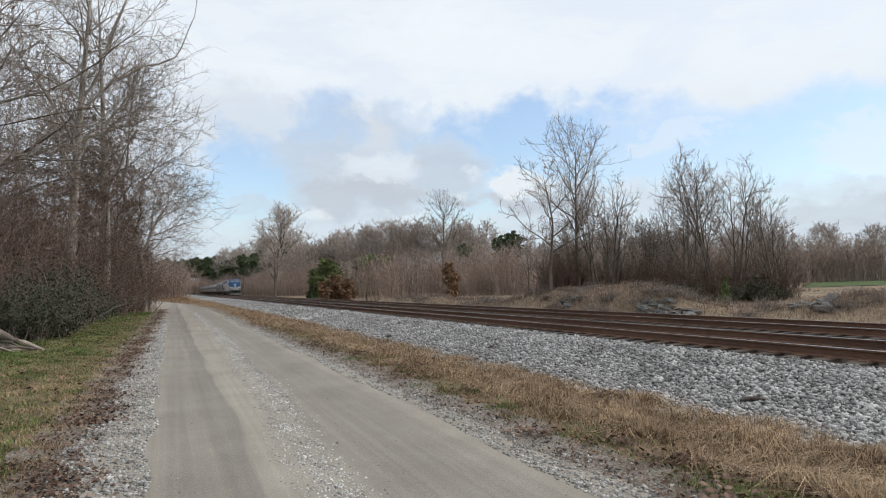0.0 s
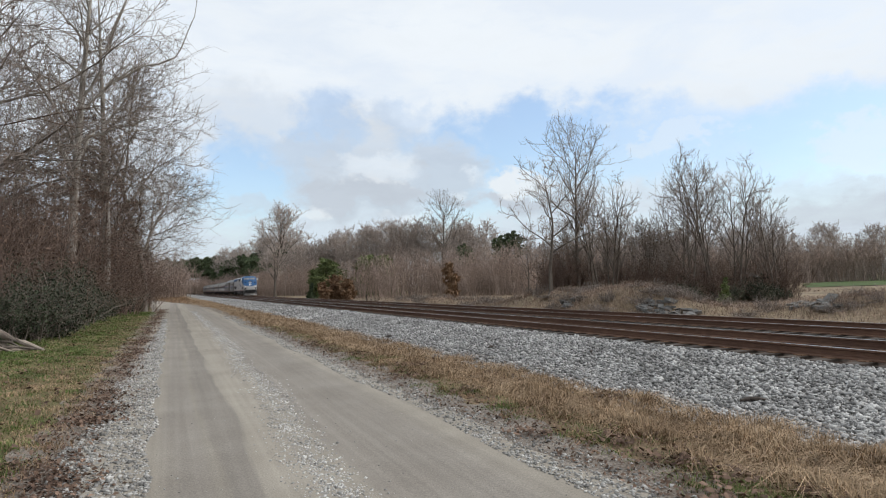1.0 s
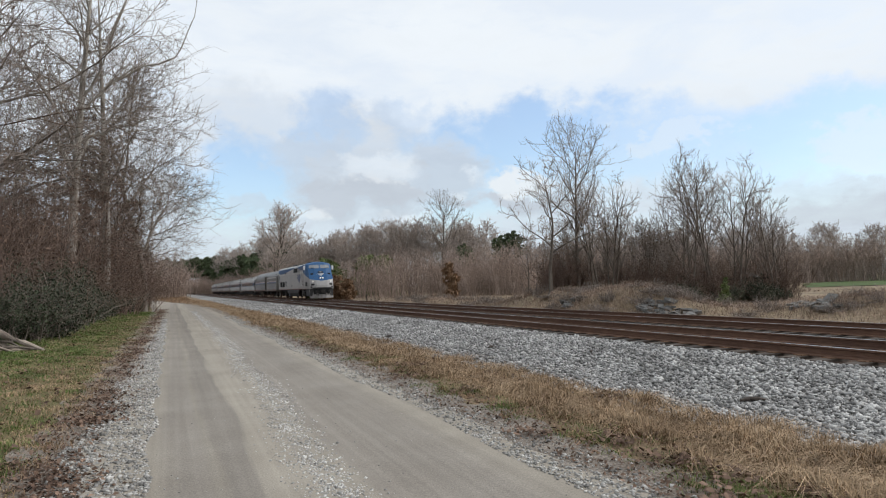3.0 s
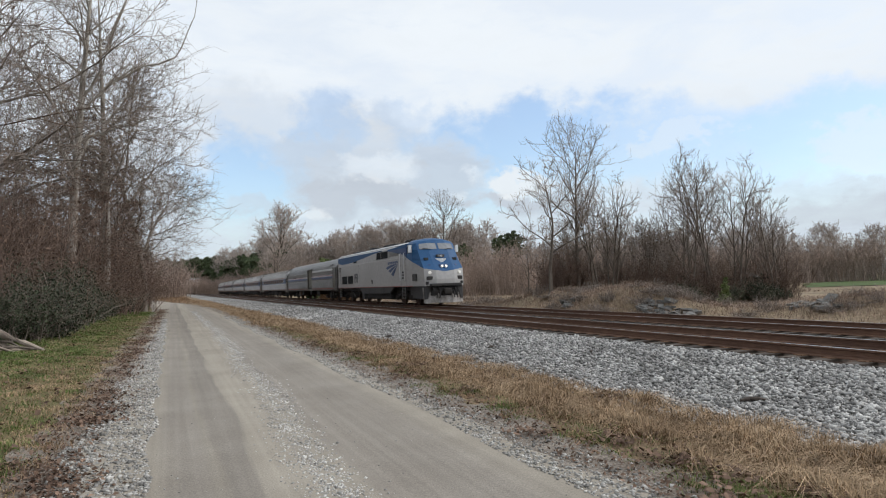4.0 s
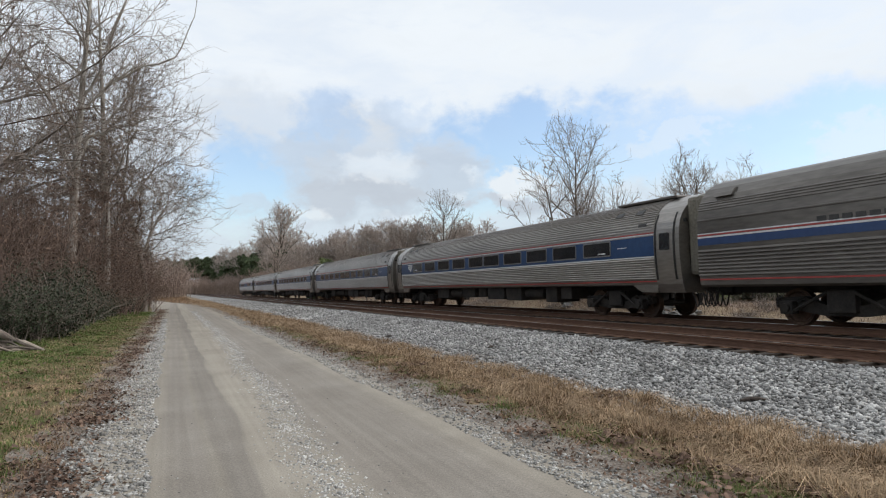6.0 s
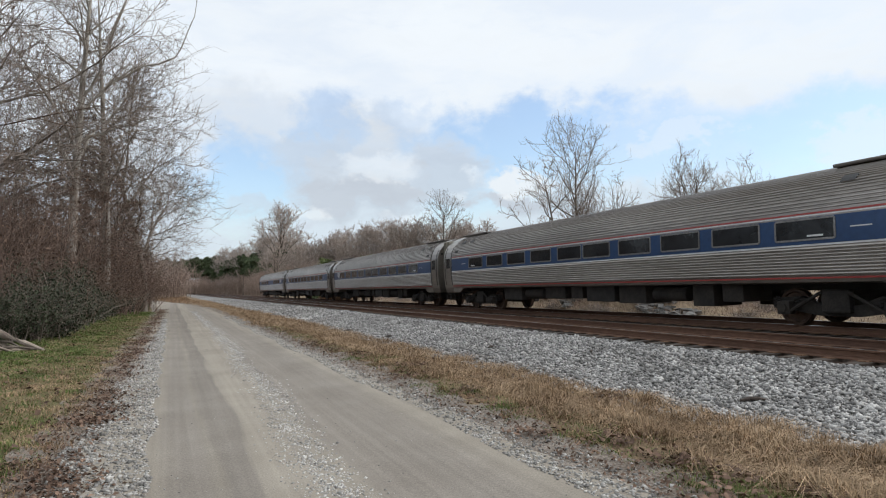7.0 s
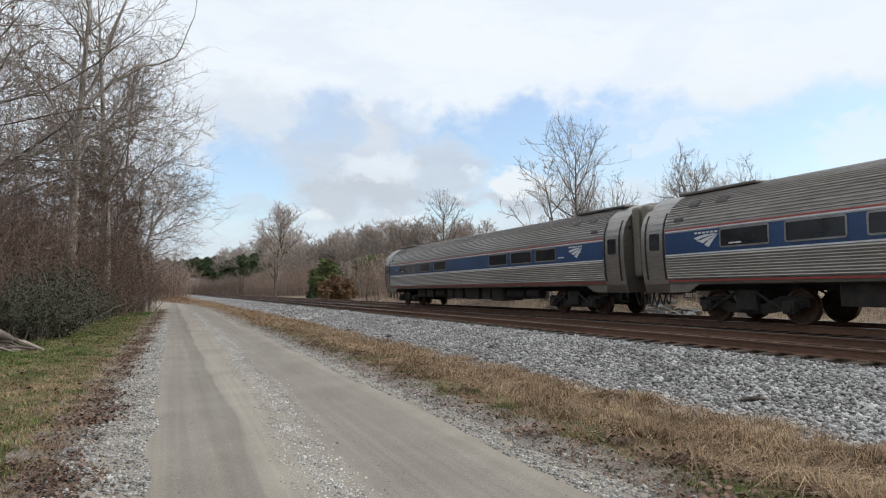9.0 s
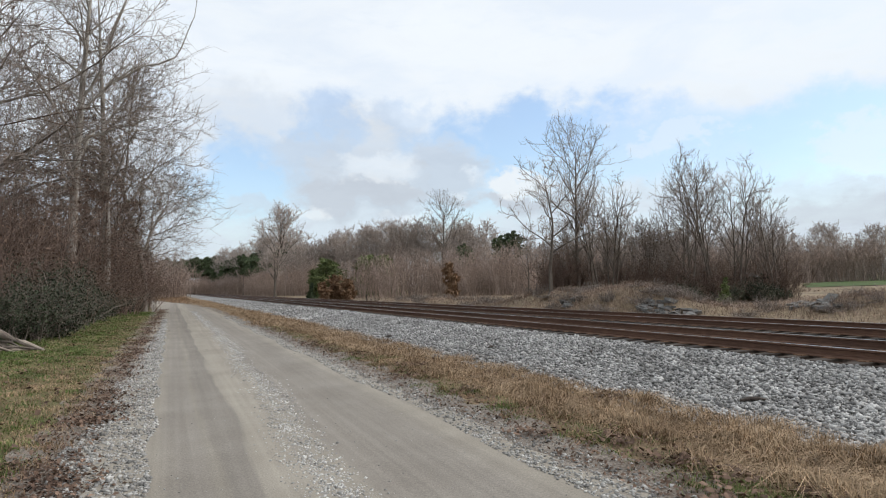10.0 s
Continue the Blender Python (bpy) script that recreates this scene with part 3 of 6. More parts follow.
def strip(x0, x1, y0, y1, n, seed, power=2.0, clump=0.0):
    """Places in a strip along the road, thicker near its start; clump gathers them into tufts."""
    r = np.random.default_rng(seed)
    y = y0 + (y1 - y0) * r.uniform(0, 1, n) ** power
    x = r.uniform(x0, x1, n)
    if clump:
        m = max(1, n // 90)
        cy = y0 + (y1 - y0) * r.uniform(0, 1, m) ** power
        cx = r.uniform(x0, x1, m)
        k = r.integers(0, m, n)
        g = r.uniform(0, 1, n) < 0.75
        sp = clump * (0.6 + 0.03 * cy[k])
        x = np.where(g, cx[k] + r.normal(0, 1, n) * sp, x)
        y = np.where(g, cy[k] + r.normal(0, 1, n) * sp, y)
    return np.stack([x, y], 1)


def build_litter():
    scatter("ballast_stones", strip(6.1, 9.8, 3.0, 40, 62000, 11, 1.9), 0.052, "stone", "loose angular grey ballast stones", "ballast", sink=0.1)
    edge = strip(5.5, 6.3, 3.0, 40, 5000, 19, 1.8)
    edge[:, 0] = 6.1 - np.abs(np.random.default_rng(3).normal(0, 0.22, len(edge)))
    scatter("stray_stones", edge, 0.05, "stone", "stray ballast stones in the edge of the grass", "ballast", sink=0.2)
    scatter("far_ballast_stones", strip(6.1, 9.8, 34, 130, 12000, 18, 1.5), 0.10, "stone", "loose angular grey ballast stones", "ballast", sink=0.2)
    scatter("crib_stones", strip(9.9, 17.3, 4.0, 40, 14000, 12, 1.6), 0.055, "stone_rust", "grey ballast stones between the ties", "ballast", sink=0.7, lift=0.0)
    ra = np.random.default_rng(2)
    g1 = strip(0.95, 1.4, 3.0, 60, 17000, 13, 1.8)
    g1[:, 0] = 1.22 + 0.022 * np.minimum(g1[:, 1], 25) + ra.normal(0, 0.15, len(g1)) + 0.07 * np.sin(g1[:, 1] * 0.7)
    scatter("crown_gravel", g1, 0.025, "gravel", "loose pale gravel along the crown of the road", "gravel", sink=0.45)
    g2 = strip(-1.15, -0.35, 4.0, 45, 15000, 14, 1.8)
    wide = np.clip(0.66 - 0.017 * (g2[:, 1] - 6), 0.22, 0.7)
    g2[:, 0] = -0.22 - wide * ra.uniform(0, 1.3, len(g2)) ** 1.1 + 0.05 * np.sin(g2[:, 1] * 2.2)
    scatter("edge_gravel_left", g2, 0.034, "gravel_grey", "loose grey gravel along the road's edge", "gravel", sink=0.3)
    g3 = strip(3.05, 3.7, 3.0, 45, 9500, 15, 1.8)
    g3[:, 0] = 3.16 + np.abs(ra.normal(0, 0.30, len(g3))) + 0.06 * np.sin(g3[:, 1] * 0.9)
    g3 = g3[g3[:, 0] < 4.2]
    scatter("edge_gravel_right", g3, 0.030, "gravel_grey", "loose grey gravel along the road's edge", "gravel", sink=0.3)
    scatter("road_pebbles", strip(-0.2, 3.1, 3.0, 30, 700, 16, 1.6), 0.014, "gravel_grey", "scattered pebbles on the road", "gravel", sink=0.1)
    blades("dry_grass", strip(4.45, 6.1, 2.5, 50, 64000, 21, 1.8, 0.10), 0.22, "blade_dry", "straw-coloured dry grass tufts beside the ballast", 1.3, 0.0042, bend=0.75)
    blades("low_straw", strip(3.95, 6.2, 2.5, 50, 42000, 27, 1.8, 0.09), 0.08, "blade_brown", "short brown dead grass beside the ballast", 1.3, 0.0045)
    blades("dry_grass_far", strip(3.9, 6.2, 30, 130, 16000, 22, 1.4, 0.2), 0.17, "blade_dry", "straw-coloured dry grass tufts beside the ballast", 0.9, 0.012)
    blades("green_tufts", strip(3.9, 4.9, 2.5, 30, 15000, 23, 1.8, 0.15), 0.075, "blade_green", "low green grass among the dry tufts", 0.9, 0.0045)
    blades("verge_grass", strip(-4.2, -1.35, 5.0, 60, 60000, 24, 1.8, 0.16), 0.075, "blade_green", "short green grass beside the road", 0.9, 0.006)
    blades("lush_grass", strip(-5.6, -2.2, 17, 60, 44000, 26, 1.3, 0.3), 0.10, "blade_green", "lush green grass at the foot of the shrubs", 0.7, 0.008)
    blades("verge_straw", strip(-3.9, -1.2, 5.0, 50, 52000, 25, 1.8, 0.15), 0.085, "blade_dry", "straw-coloured grass beside the road", 1.1, 0.005)
    fv = np.stack([ra.uniform(-10, 4, 9000), ra.uniform(95, 260, 9000)], 1)
    fv = fv[fv[:, 0] > bend(fv[:, 1]) + 3.6]
    blades("turn_grass", fv, 0.5, "blade_brown", "rust-brown dry grass where the road turns away", 0.9, 0.03)


def leaves(name, pts, size, label, seed=8, lift=0.02):
    r = np.random.default_rng(seed)
    n = len(pts)
    a = r.uniform(0, 2 * np.pi, n)
    s = size * r.uniform(0.5, 1.3, n)
    u = np.stack([np.cos(a), np.sin(a), r.normal(0, 0.35, n)], 1) * s[:, None]
    w = np.stack([-np.sin(a), np.cos(a), r.normal(0, 0.45, n)], 1) * s[:, None] * 0.6
    c = np.stack([pts[:, 0], pts[:, 1], ground_z(pts[:, 0], pts[:, 1]) + lift + r.uniform(0, 0.03, n)], 1)
    v = np.stack([c - u, c + w, c + u, c - w + np.array([0, 0, 0.012])], 1).reshape(-1, 3)
    t = (np.array([(0, 1, 3), (1, 2, 3)])[None] + 4 * np.arange(n)[:, None, None]).reshape(-1, 3)
    return tagged(fast_mesh(name, v, t, "dead_leaf"), label, "leaves", kind="stuff")


build_litter()
lp = strip(-2.1, -0.8, 4.5, 70, 12000, 31, 1.6, 0.2)
lp[:, 0] = -1.12 + 0.006 * lp[:, 1] + 0.09 * np.sin(lp[:, 1] * 1.3) + 0.07 * np.sin(lp[:, 1] * 3.1 + 1) + np.random.default_rng(6).normal(0, 0.20, len(lp))
leaves("fallen_leaves", lp, 0.026, "dark brown fallen leaves along the road's edge")
leaves("scattered_leaves", strip(3.7, 6.1, 3.0, 34, 2600, 33, 1.6, 0.20), 0.034, "brown fallen leaves among the dry grass", 9, 0.05)
leaves("grit_leaves", strip(3.5, 4.3, 3.0, 34, 3500, 35, 1.7), 0.022, "small brown leaf crumbs beside the road", 11, 0.012)
leaves("grass_leaves", strip(-3.9, -1.3, 5.0, 40, 800, 34, 1.6), 0.04, "brown fallen leaves on the grass", 10, 0.04)
# ---------- train ----------
# Each vehicle's own space: x across (the side towards the road is negative), y along (it travels towards -y), z up from the rail tops.
def lat_of(profile, z):
    return float(np.interp(z, [p[1] for p in profile], [p[0] for p in profile]))


AMF = [(1.44, 0.84), (1.52, 1.10), (1.57, 1.50), (1.60, 2.00), (1.590, 2.50), (1.565, 2.78), (1.50, 3.02), (1.40, 3.22), (1.23, 3.42), (0.96, 3.62), (0.65, 3.76), (0.33, 3.84), (0.0, 3.86)]
BAG = [(1.50, 1.00), (1.54, 1.10), (1.545, 2.20), (1.53, 2.80), (1.50, 3.05), (1.42, 3.30), (1.28, 3.55), (1.05, 3.78), (0.75, 3.95), (0.38, 4.05), (0.0, 4.08)]


def fluted(profile, z0, z1, pitch, depth):
    """The half profile from z0 up to z1 (or to the crown), with raised ribs along it."""
    pts = [Vector((lat_of(profile, z0), z0))] + [Vector(p) for p in profile if z0 < p[1] < z1]
    pts.append(Vector((lat_of(profile, z1), z1)))
    out, run = [], 0.0
    total = sum((b - a).length for a, b in zip(pts, pts[1:]))
    n = max(1, round(total / pitch))
    marks = [(k + f) * total / n for k in range(n) for f in (0.0, 0.08, 0.20, 0.36, 0.86)] + [total]
    ups = ([0, 0.0, 1, 1, 0.0] * n) + [0]
    seg, base = 0, 0.0
    for s, u in zip(marks, ups):
        while seg < len(pts) - 2 and s > base + (pts[seg + 1] - pts[seg]).length:
            base += (pts[seg + 1] - pts[seg]).length
            seg += 1
        d = (pts[seg + 1] - pts[seg])
        p = pts[seg] + d.normalized() * min(s - base, d.length)
        nrm = Vector((d.y, -d.x)).normalized()
        p = p + nrm * depth * u
        out.append((p.x, p.y))
    return out


def shell(half, y0, y1, closed=True):
    """A body from a half profile (bottom to crown), mirrored, drawn from y0 to y1."""
    loop = [(-x, z) for x, z in half] + [(x, z) for x, z in half[::-1] if x > 1e-4]
    v = [(x, y0, z) for x, z in loop] + [(x, y1, z) for x, z in loop]
    n = len(loop)
    f = [(i, i + 1, n + i + 1, n + i) for i in range(n - 1)] + [(n - 1, 0, n, 2 * n - 1)]
    if closed:
        f += [tuple(range(n))[::-1], tuple(range(n, 2 * n))]
    return v, f


def strip_on(profile, z0, z1, y0, y1, proud, side, steps_=3):
    """A painted band: a thin curved plate on the body's side."""
    zs = np.linspace(z0, z1, steps_)
    bm = bmesh.new()
    rows = []
    for y in (y0, y1):
        rows.append([[bm.verts.new((side * (lat_of(profile, z) + d), y, z)) for z in zs] for d in (proud, -0.004)])
    k = len(zs)
    for i in range(k - 1):
        for d in (0, 1):
            bm.faces.new((rows[0][d][i], rows[0][d][i + 1], rows[1][d][i + 1], rows[1][d][i]))
    for e in (0, k - 1):
        bm.faces.new((rows[0][0][e], rows[1][0][e], rows[1][1][e], rows[0][1][e]))
    for r in rows:
        for i in range(k - 1):
            bm.faces.new((r[0][i], r[0][i + 1], r[1][i + 1], r[1][i]))
    return bm


def rounded(y0, y1, z0, z1, r, seg=4):
    pts = []
    for cy, cz, a0 in ((y1 - r, z1 - r, 0), (y0 + r, z1 - r, 90), (y0 + r, z0 + r, 180), (y1 - r, z0 + r, 270)):
        for k in range(seg + 1):
            a = radians(a0 + 90 * k / seg)
            pts.append((cy + r * math.cos(a), cz + r * math.sin(a)))
    return pts


def side_window(parent, profile, y0, y1, z0, z1, side, r=0.07, rim=0.045, name="window", rim_mat="frame", pane_mat="window"):
    """A window: a raised metal rim and a dark pane set back in it."""
    la = (lat_of(profile, z0) + lat_of(profile, z1)) / 2
    tilt = math.atan2(lat_of(profile, z1) - lat_of(profile, z0), z1 - z0)
    outer, inner = rounded(y0, y1, z0, z1, r), rounded(y0 + rim, y1 - rim, z0 + rim, z1 - rim, max(0.02, r - rim))
    zc = (z0 + z1) / 2

    def place(y, z, d):
        return (side * (la + (z - zc) * math.tan(tilt) + d), y, z)
    bm = bmesh.new()
    rings = [[bm.verts.new(place(y, z, d)) for y, z in loop] for loop, d in ((outer, -0.02), (outer, 0.024), (inner, 0.024), (inner, 0.004))]
    n = len(outer)
    for a, b in zip(rings, rings[1:]):
        for i in range(n):
            j = (i + 1) % n
            bm.faces.new((a[i], a[j], b[j], b[i]))
    w = part(name, bm, rim_mat, parent)
    bm = bmesh.new()
    bm.faces.new([bm.verts.new(place(y, z, 0.013)) for y, z in inner])
    bm.faces.new([bm.verts.new(place(y, z, -0.02)) for y, z in inner][::-1])
    part("pane" if pane_mat == "window" else "mesh_screen", bm, pane_mat, w, "dark tinted glass" if pane_mat == "window" else "dark wire mesh")
    return w


def wheelset(parent, x, y, r):
    """One wheel with its tyre rim, tread, hub and flange, axle along x."""
    bm = bmesh.new()
    s = 1 if x > 0 else -1
    rings = [(0.03, r * 0.16), (0.075, r * 0.16), (0.075, r * 0.28), (0.035, r * 0.34), (0.02, r * 0.80), (0.065, r * 0.86), (0.065, r), (-0.065, r), (-0.07, r + 0.025), (-0.085, r + 0.025), (-0.085, r * 0.86), (-0.04, r * 0.8), (-0.04, r * 0.16)]
    seg = 28
    loops = []
    for d, rr in rings:
        loops.append([bm.verts.new((x + s * d, y + rr * math.cos(a), r + rr * math.sin(a))) for a in np.linspace(0, 2 * math.pi, seg, endpoint=False)])
    for a, b in zip(loops, loops[1:]):
        for i in range(seg):
            j = (i + 1) % seg
            bm.faces.new((a[i], a[j], b[j], b[i]))
    bm.faces.new(loops[0])
    return part("wheel", bm, "wheel", parent)


def truck(parent, y, base, r, style="coach"):
    """A two-axle truck: side frames, springs, journal boxes, brake gear, wheels and axles."""
    bm = bmesh.new()
    zf = r + 0.12
    for s in (-1, 1):
        x = s * 1.0
        h = base / 2
        if style == "coach":
            poly = [(y - h - 0.42, zf - 0.10), (y - h - 0.42, zf + 0.12), (y - h + 0.35, zf + 0.16), (y - 0.45, zf - 0.05), (y + 0.45, zf - 0.05), (y + h - 0.35, zf + 0.16), (y + h + 0.42, zf + 0.12), (y + h + 0.42, zf - 0.10), (y + 0.5, zf - 0.30), (y - 0.5, zf - 0.30)]
        else:
            poly = [(y - h - 0.55, zf - 0.02), (y - h - 0.55, zf + 0.26), (y + h + 0.55, zf + 0.26), (y + h + 0.55, zf - 0.02), (y + h * 0.5, zf - 0.05), (y + 0.3, zf - 0.28), (y - 0.3, zf - 0.28), (y - h * 0.5, zf - 0.05)]
        add_prism(bm, poly, x - 0.09, x + 0.09)
    add_box(bm, -0.95, 0.95, y - 0.3, y + 0.3, zf - 0.15, zf + 0.3)
    t = part("truck", bm, "truck", parent, "dirty black wheel truck")
    for s in (-1, 1):
        for e in (-1, 1):
            yy = y + e * base / 2
            wheelset(t, s * 0.76, yy, r)
            bm = box(s * 1.17 - 0.13, s * 1.17 + 0.13, yy - 0.17, yy + 0.17, r - 0.16, r + 0.17, 0.03)
            add_cyl(bm, (s * 1.31, yy, r), (1, 0, 0), 0.11, 0.08, 14)
            part("journal_box", bm, "truck", t)
            for k in (-1, 1):
                bm = bmesh.new()
                tube(bm, [(s * 1.12 + 0.065 * math.cos(a), yy + k * 0.29 + 0.065 * math.sin(a), r - 0.02 + a * 0.0115) for a in np.linspace(0, 26, 40)], 0.018, 4)
                part("spring", bm, "black", t)
        bm = box(s * 1.12 - 0.1, s * 1.12 + 0.1, y - 0.34, y + 0.34, zf - 0.22, zf + 0.32, 0.04)
        tube(bm, [(s * 1.22, y - 0.30, zf + 0.28), (s * 1.24, y - base * 0.45, zf - 0.22)], 0.04)
        tube(bm, [(s * 1.22, y + 0.30, zf + 0.28), (s * 1.24, y + base * 0.45, zf - 0.22)], 0.04)
        part("bolster_spring", bm, "truck", t)
    for e in (-1, 1):
        part("axle", cyl((0, y + e * base / 2, r), (1, 0, 0), 0.085, 1.7, 12), "truck", t)
    return t


def end_gear(parent, y, s):
    """Coupler, hoses and steps at a car's end; s is the way out."""
    bm = box(-0.13, 0.13, min(y - s * 0.5, y + s * 0.38), max(y - s * 0.5, y + s * 0.38), 0.78, 0.98, 0.02)
    add_box(bm, -0.2, 0.2, y + s * 0.22 - 0.12, y + s * 0.22 + 0.12, 0.72, 1.02, 0.03)
    part("coupler", bm, "truck", parent)
    for k in range(4):
        x = -1.15 + k * 0.22
        bm = bmesh.new()
        pts = [(x, y - s * 0.05, 0.84)] + [(x + 0.02 * k, y + s * (0.02 + 0.28 * u), 0.84 - 0.42 * math.sin(math.pi * min(1, u * 1.08)) ** 0.8) for u in np.linspace(0.1, 1, 8)]
        tube(bm, pts, 0.022)
        part("hose", bm, "black", parent)
    for sd in (-1, 1):
        bm = bmesh.new()
        tube(bm, [(sd * 1.42, y - s * 0.10, 0.95), (sd * 1.42, y - s * 0.10, 0.55), (sd * 1.42, y - s * 0.48, 0.55), (sd * 1.42, y - s * 0.48, 0.95)], 0.018)
        part("step", bm, "truck", parent)


def vestibule_door(parent, profile, yc, side, z0=1.24, z1=3.26, w=0.72):
    bm = bmesh.new()
    la = lat_of(profile, (z0 + z1) / 2)
    for y0, y1 in ((yc - w / 2 - 0.06, yc - w / 2), (yc + w / 2, yc + w / 2 + 0.06)):
        zs = np.linspace(z0, z1, 8)
        for a, b in zip(zs, zs[1:]):
            q = []
            for z in (a, b):
                q.append([bm.verts.new((side * (lat_of(profile, z) + d), y, z)) for d in (-0.01, 0.022) for y in (y0, y1)])
            for i, j in ((0, 1), (2, 3), (0, 2), (1, 3)):
                bm.faces.new((q[0][i], q[0][j], q[1][j], q[1][i]))
    d = part("vestibule_door", strip_on(profile, z0, z1, yc - w / 2, yc + w / 2, 0.006, side, 8), "stainless", parent, "plain stainless steel entrance door")
    part("door_frame", bm, "black", d)
    side_window(d, profile, yc - 0.21, yc + 0.21, 2.14, 2.66, side, 0.06, 0.03, "door_window", "black")
    return d


def car_ends(parent, profile, y, s, material="stainless"):
    """End bulkhead, dark rubber diaphragm and tail lights."""
    bm = box(-1.22, 1.22, min(y, y + s * 0.37), max(y, y + s * 0.37), 1.35, 3.66, 0.12)
    d = part("diaphragm", bm, "rubber", parent, "grimy tan-grey gangway diaphragm")
    part("end_door", box(-0.36, 0.36, y + s * 0.385 - 0.012, y + s * 0.385 + 0.012, 1.2, 3.15, 0.008), "stainless_old", d)
    for x in (-1.0, 1.0):
        part("marker_light", cyl((x * 1.32, y + s * 0.02, 3.0), (0, 1, 0), 0.06, 0.06, 14), "dark_grey", parent)


def passenger_car(y_mid, windows):
    """A tube-shaped stainless coach, 26 m over couplers."""
    half = 13.0 - 0.42
    car = thing("passenger_car", "fluted stainless steel passenger coach with a blue window band", "train car", "passenger train")
    body_end, flute_end = half, half - 1.06
    low, high = fluted(AMF, 1.26, 1.93, 0.075, 0.030), fluted(AMF, 2.78, 3.86, 0.092, 0.026)
    prof = [(1.40, 1.06), (1.50, 1.09), (1.53, 1.2), (1.545, 1.25)] + low + [(1.60, 1.95), (1.60, 2.0), (1.597, 2.3), (1.59, 2.5), (1.57, 2.74)] + high
    prof[-1] = (0.0, prof[-1][1])
    v, f = shell(prof, -flute_end, flute_end)
    link_mesh("body", v, f, "stainless", car, "fluted stainless steel car body")
    smooth_half = [(1.35, 0.84)] + AMF
    for s in (-1, 1):
        a, b = sorted((s * (flute_end + 0.002), s * body_end))
        v, f = shell(smooth_half, a, b)
        e = link_mesh("end_section", v, f, "stainless", car, "plain stainless steel vestibule end")
        # the skirt that comes down ahead of the truck
        c0, c1 = sorted((s * (flute_end - 1.2), s * flute_end))
        for sd in (-1, 1):
            poly = [(s * flute_end, 0.84), (s * (flute_end - 0.75), 0.86), (s * (flute_end - 1.15), 1.08), (s * flute_end, 1.10)]
            part("skirt", prism(poly, sd * 1.46, sd * 1.50), "stainless", e)
            vestibule_door(car, AMF, s * (half - 0.60), sd)
            part("side_vent", strip_on(AMF, 2.93, 3.03, min(s * (flute_end - 0.35), s * (flute_end - 0.7)), max(s * (flute_end - 0.35), s * (flute_end - 0.7)), 0.03, sd), "dark_grey", car, "small dark vent grille")
            for d in (0.9, 1.9):
                yy = s * (flute_end - d)
                part("roof_vent", strip_on(AMF, 3.36, 3.52, yy - 0.17, yy + 0.17, 0.05, sd), "dark_grey", car, "dark roof vent hood")
        part("roof_walk", box(-0.75, 0.75, min(s * (flute_end - 2.6), s * (flute_end + 0.2)), max(s * (flute_end - 2.6), s * (flute_end + 0.2)), 3.80, 3.885, 0.03), "stainless_old", car, "raised grey roof hatch")
        car_ends(car, AMF, s * body_end, s)
        end_gear(car, s * body_end, s)
        truck(car, s * 9.07, 2.59, 0.457)
    for sd in (-1, 1):
        part("blue_band", strip_on(AMF, 1.985, 2.61, -flute_end, flute_end, 0.006, sd), "band_blue", car, "blue painted window band")
        part("white_stripe", strip_on(AMF, 1.94, 1.98, -flute_end, flute_end, 0.012, sd, 2), "white", car)
        part("white_stripe", strip_on(AMF, 2.645, 2.675, -flute_end, flute_end, 0.010, sd, 2), "white", car)
        part("red_stripe", strip_on(AMF, 2.685, 2.725, -flute_end, flute_end, 0.010, sd, 2), "red", car, "thin red stripe")
        part("red_sill", strip_on(AMF, 1.17, 1.21, -flute_end, flute_end, 0.012, sd, 2), "red", car, "faded red sill line")
        for y0, y1 in windows:
            side_window(car, AMF, y0, y1, 2.07, 2.60, sd)
        # unreadable lettering and the angular emblem near the car's ends
        for s in (-1, 1):
            la = 1.603
            for y0, y1, z0, z1 in ((1.25, 1.72, 2.30, 2.325), (2.35, 2.75, 2.16, 2.20)):
                a, b = sorted((s * (flute_end - y0), s * (flute_end - y1)))
                part("lettering", box(min(sd * la, sd * (la + 0.008)), max(sd * la, sd * (la + 0.008)), a, b, z0, z1), "white", car)
    # equipment under the floor
    r = np.random.default_rng(int(abs(y_mid)) + 3)
    y = -6.6
    part("centre_sill", box(-0.5, 0.5, -half + 0.3, half - 0.3, 0.86, 1.08), "black", car)
    while y < 6.2:
        w = float(r.uniform(0.6, 1.7))
        if r.uniform() < 0.82:
            for sd in (-1, 1):
                zb = float(r.uniform(0.42, 0.62))
                part("equipment_box", box(sd * 0.72 - 0.55, sd * 0.72 + 0.55, y, y + w, zb, 1.1, 0.03), "truck" if r.uniform() < 0.7 else "black", car)
        else:
            part("air_tank", cyl((-1.0, y + w / 2, 0.78), (0, 1, 0), 0.22, w, 18, bevel=0.04), "truck", car)
        y += w + float(r.uniform(0.12, 0.5))
    return car


EMBLEM = ([(3.98, 2.73), (4.6, 2.745), (5.4, 2.72), (6.05, 2.64), (6.5, 2.54), (6.15, 2.42), (5.6, 2.53), (4.9, 2.62)],
          [(3.98, 2.70), (4.8, 2.58), (5.4, 2.47), (5.95, 2.33), (5.55, 2.18), (5.1, 2.34), (4.6, 2.50)],
          [(3.98, 2.67), (4.55, 2.46), (5.0, 2.28), (5.4, 2.08), (4.95, 1.92), (4.65, 2.16), (4.35, 2.42)])


